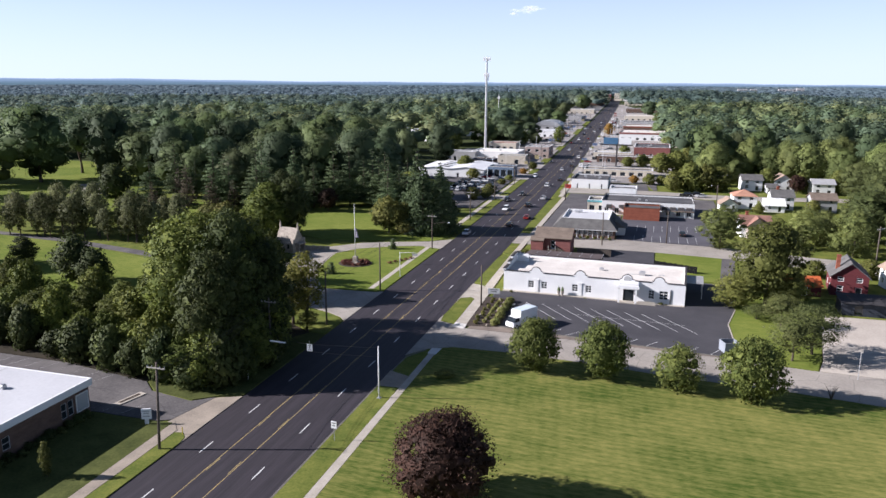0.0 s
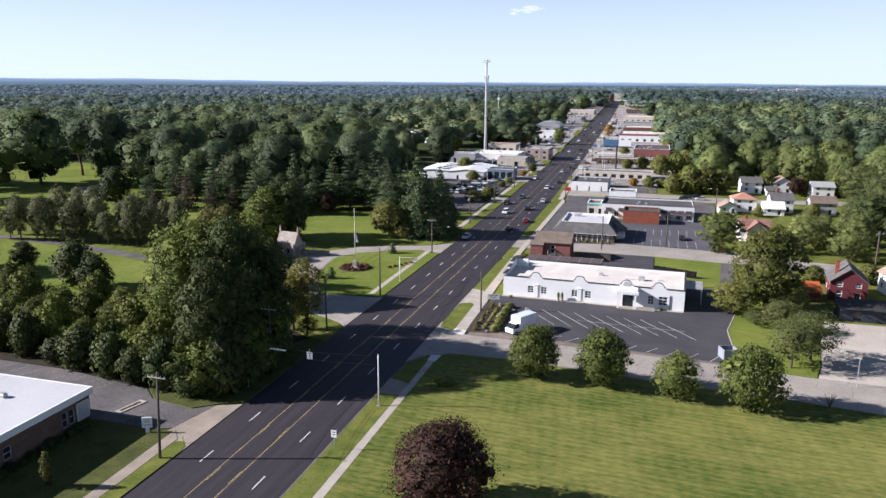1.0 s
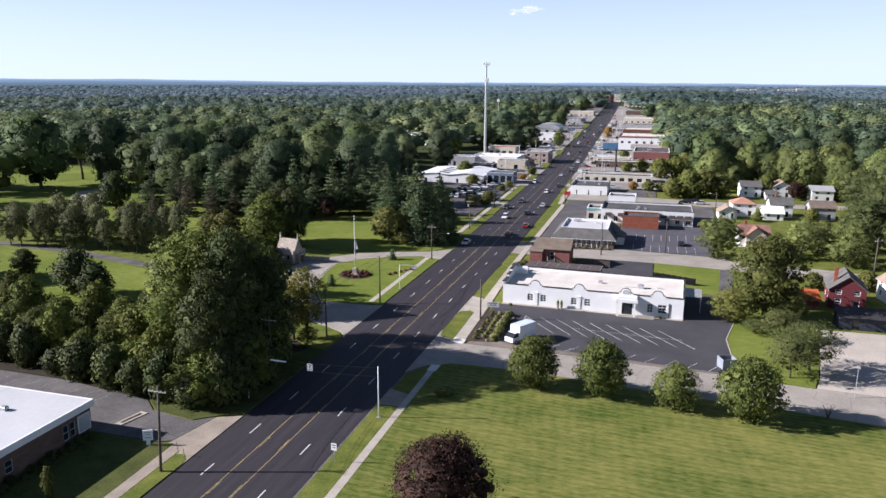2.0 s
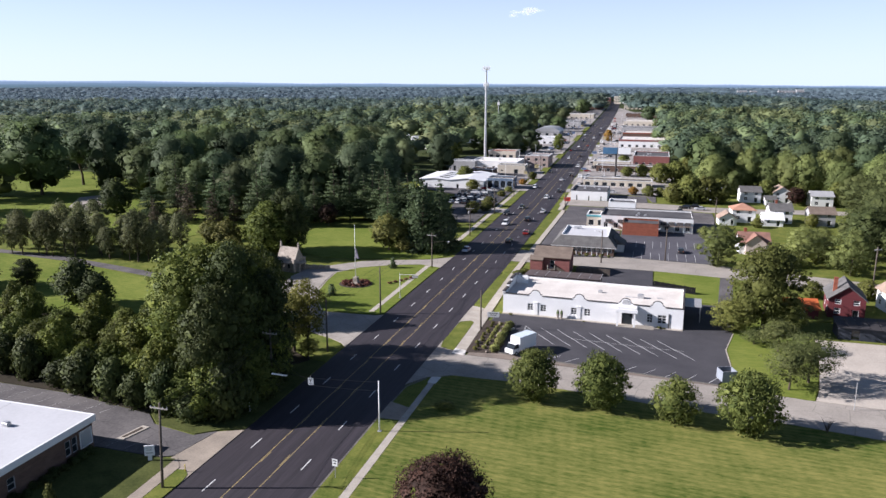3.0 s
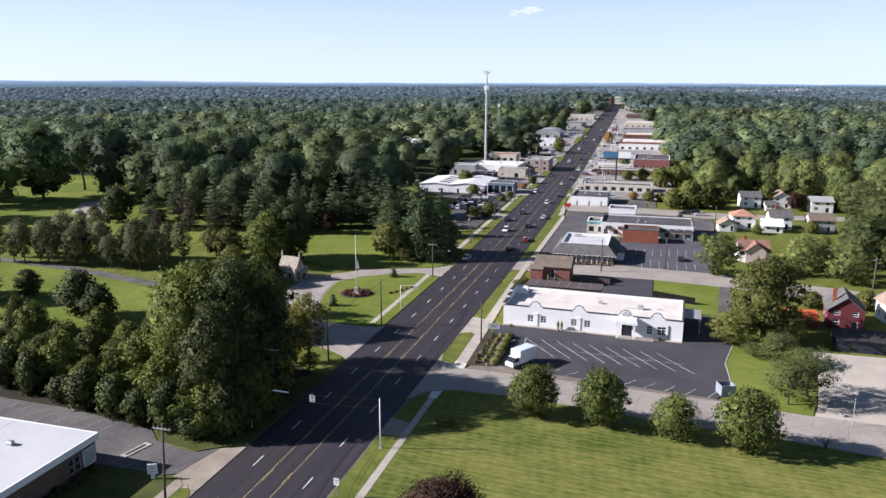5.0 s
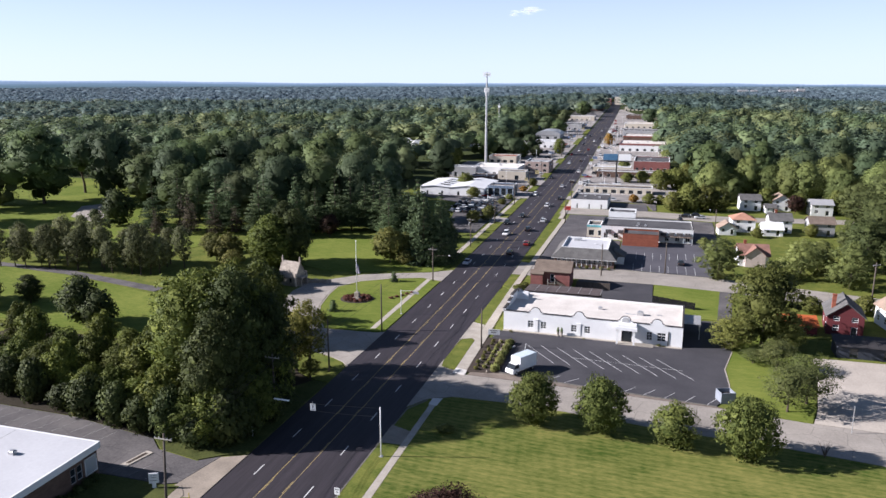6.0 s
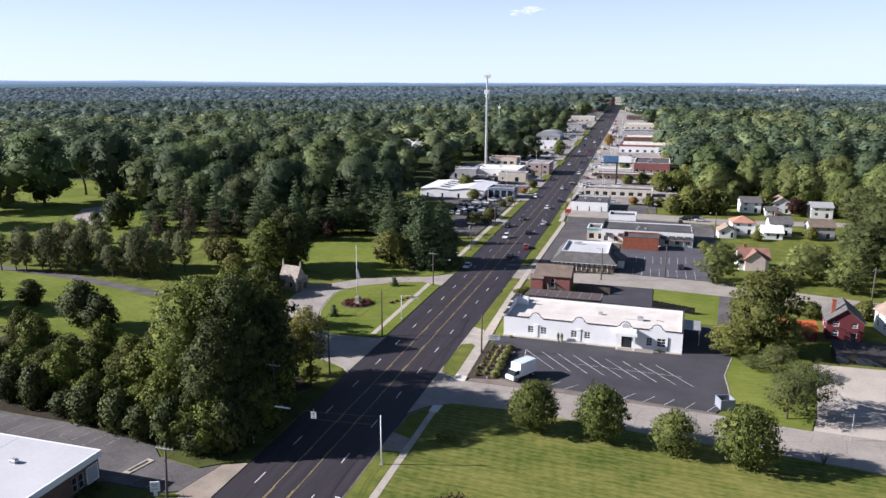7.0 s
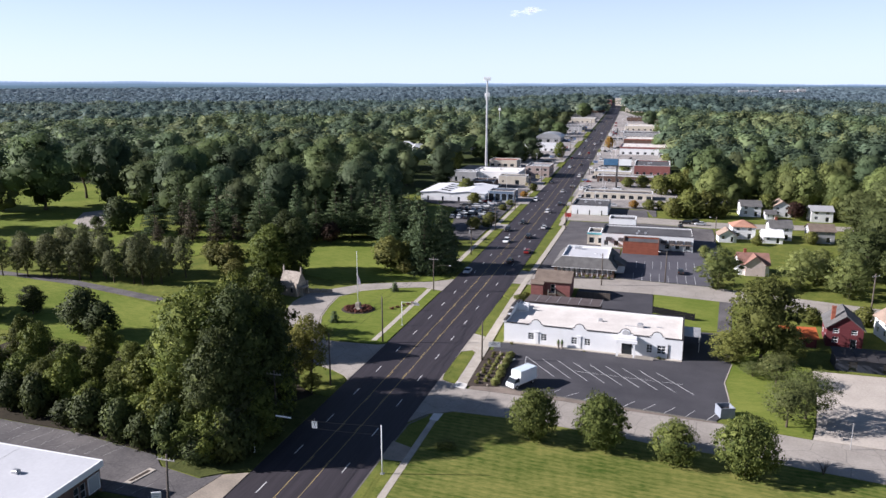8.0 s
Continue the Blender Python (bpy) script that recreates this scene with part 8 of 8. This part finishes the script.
column_tree = broad_tree("columnar_tree", 85, 4.2, 0.85, 0.3, LEAF_G, 40, 2200, 0.13, "slim upright young tree on the office lawn", lobe=0.42, gaps=0.1)
plant(column_tree, [(-16.6, 62.3, 0.72, 1.45, 0), (-41.9, 92.7, 0.6, 0.55, 60)])
for name, label, x, y, h, r, m in (("street_post", "slim grey street post at the yard corner", 82.3, 122.6, 4.6, 0.06, METAL), ("marker_post", "small yellow cable marker post", -8.0, 76.1, 1.0, 0.06, sign_yellow), ("marker_post", "short white post in tree shade", -9.3, 94.7, 1.6, 0.07, SIGN_WHITE)):
    p = thing(name, label, "post")
    part("post", Shape().tube((0, 0, -0.2), (0, 0, h - 0.08), r, r, 10).lathe([(r, h - 0.08), (r * 0.8, h - 0.02), (0.01, h)], 10), m, p)
    stand(p, x, y)
box = thing("utility_box", "small white utility box on rough grass", "utility box")
part("cabinet", Shape().box(-0.5, 0.5, -0.28, 0.28, 0.0, 0.62, 0.05), SIGN_WHITE, box)
part("plinth", Shape().box(-0.6, 0.6, -0.36, 0.36, -0.15, 0.03), CONCRETE, box)
stand(box, -16.4, 90.2, 20)

twig = thing("bare_shrub", "bare twiggy shrub at the street edge", "shrub")
ts = Shape()
for k in range(26):
    a, reach, h = k * 2.4, brng.uniform(0.3, 1.3), brng.uniform(1.2, 2.6)
    mid = Vector((math.cos(a) * reach * 0.4, math.sin(a) * reach * 0.4, h * 0.55))
    ts.tube((0, 0, -0.1), mid, 0.03, 0.02, 5, caps=False).tube(mid, mid + Vector((math.cos(a) * reach * 0.6, math.sin(a) * reach * 0.6, h * 0.45)), 0.02, 0.006, 5, caps=False)
part("twigs", ts, BARK, twig)
stand(twig, 76.5, 112.6)

# a small wisp of cloud far off; its sunlit white is put in as a glow
crng = np.random.default_rng(91)
cloud_lobes = np.array([(crng.normal() * 48, crng.normal() * 14, crng.normal() * 8, crng.uniform(14, 28), 12, crng.uniform(4, 8)) for _ in range(14)])
cloud_mat = bpy.data.materials.new("cloud_glow")
cloud_mat.use_nodes = True
cn, cl = cloud_mat.node_tree.nodes, cloud_mat.node_tree.links
cmix, ctr, cdf = cn.new("ShaderNodeMixShader"), cn.new("ShaderNodeBsdfTransparent"), cn.new("ShaderNodeEmission")
cdf.inputs["Color"].default_value = (0.60, 0.61, 0.62, 1)
cmix.inputs[0].default_value = 0.10
cl.new(ctr.outputs[0], cmix.inputs[1])
cl.new(cdf.outputs[0], cmix.inputs[2])
cl.new(cmix.outputs[0], cn["Material Output"].inputs["Surface"])
cloud = new("cloud", foliage("cloud", crng, cloud_lobes, 1500, 6.0, cloud_mat, 0.1))
tagged(cloud, "small thin white cloud in a clear sky", "cloud", kind="structure")
cloud.matrix_basis = pose(49.6 - 3900 * math.sin(radians(10.1)), 3900 * math.cos(radians(10.1)), 402)

# ---------------------------------------------------------------- roadside clutter along the shops
sign_tints = [SIGN_WHITE, mat("yellow_sign_sheet", (0.52, 0.44, 0.24), rough=0.5), mat("blue_sign_sheet", (0.16, 0.22, 0.36), rough=0.5), mat("red_board_sheet", (0.38, 0.14, 0.13), rough=0.5), SIGN_WHITE, GREY_WALL]
sign_words = ["white", "yellow", "blue", "red", "pale", "grey"]
for k in range(26):
    y = 372 + k * 21 + brng.uniform(-6, 6)
    side = -1 if k % 2 else 1
    x = bend(y) + (14.6 + brng.uniform(0, 2.5) if side > 0 else -12.8 - brng.uniform(0, 2.5))
    j = int(brng.integers(6))
    post_sign("shop_sign", sign_words[j] + " roadside shop sign on a steel post", x, y, brng.uniform(1.6, 3.2), brng.uniform(1.0, 2.2), brng.uniform(3.5, 7.0), 0, panel=sign_tints[j])
for k in range(16):
    y = 335 + k * 36
    for side in (-1, 1):
        p = steel_pole("lot_lamp", "tall grey car park lamp post", bend(y) + (26 if side > 0 else -25) + brng.uniform(-5, 5), y + side * 9, 8.5, 0.09)
        part("lamp_head", Shape().box(-0.9, 0.9, -0.16, 0.16, 8.45, 8.62, 0.04), METAL, p)
for k in range(24):
    copy_thing((silver_car, dark_car, white_suv, black_suv, dark_car)[k * 3 % 5 if k % 7 else 0], pose(-19.5 - 3.1 * (k % 6) - 0.9 * (k // 6), 304 + 10.5 * (k // 6) + 0.4 * (k % 3), 0.02, 0, 0, 84 if k // 6 % 2 else 4))
more = [(silver_car, "s"), (white_suv, "w"), (dark_car, "d"), (red_car, "r"), (black_suv, "b")]
for k in range(46):
    y = brng.uniform(352, 860)
    side = 1 if k % 3 else -1
    x = bend(y) + (brng.uniform(15.5, 20) if side > 0 else -brng.uniform(14, 24))
    proto = more[int(brng.integers(5))][0]
    copy_thing(proto, pose(x, y, rise(x, y) + 0.12, 0, 0, 90 * int(brng.integers(4))))
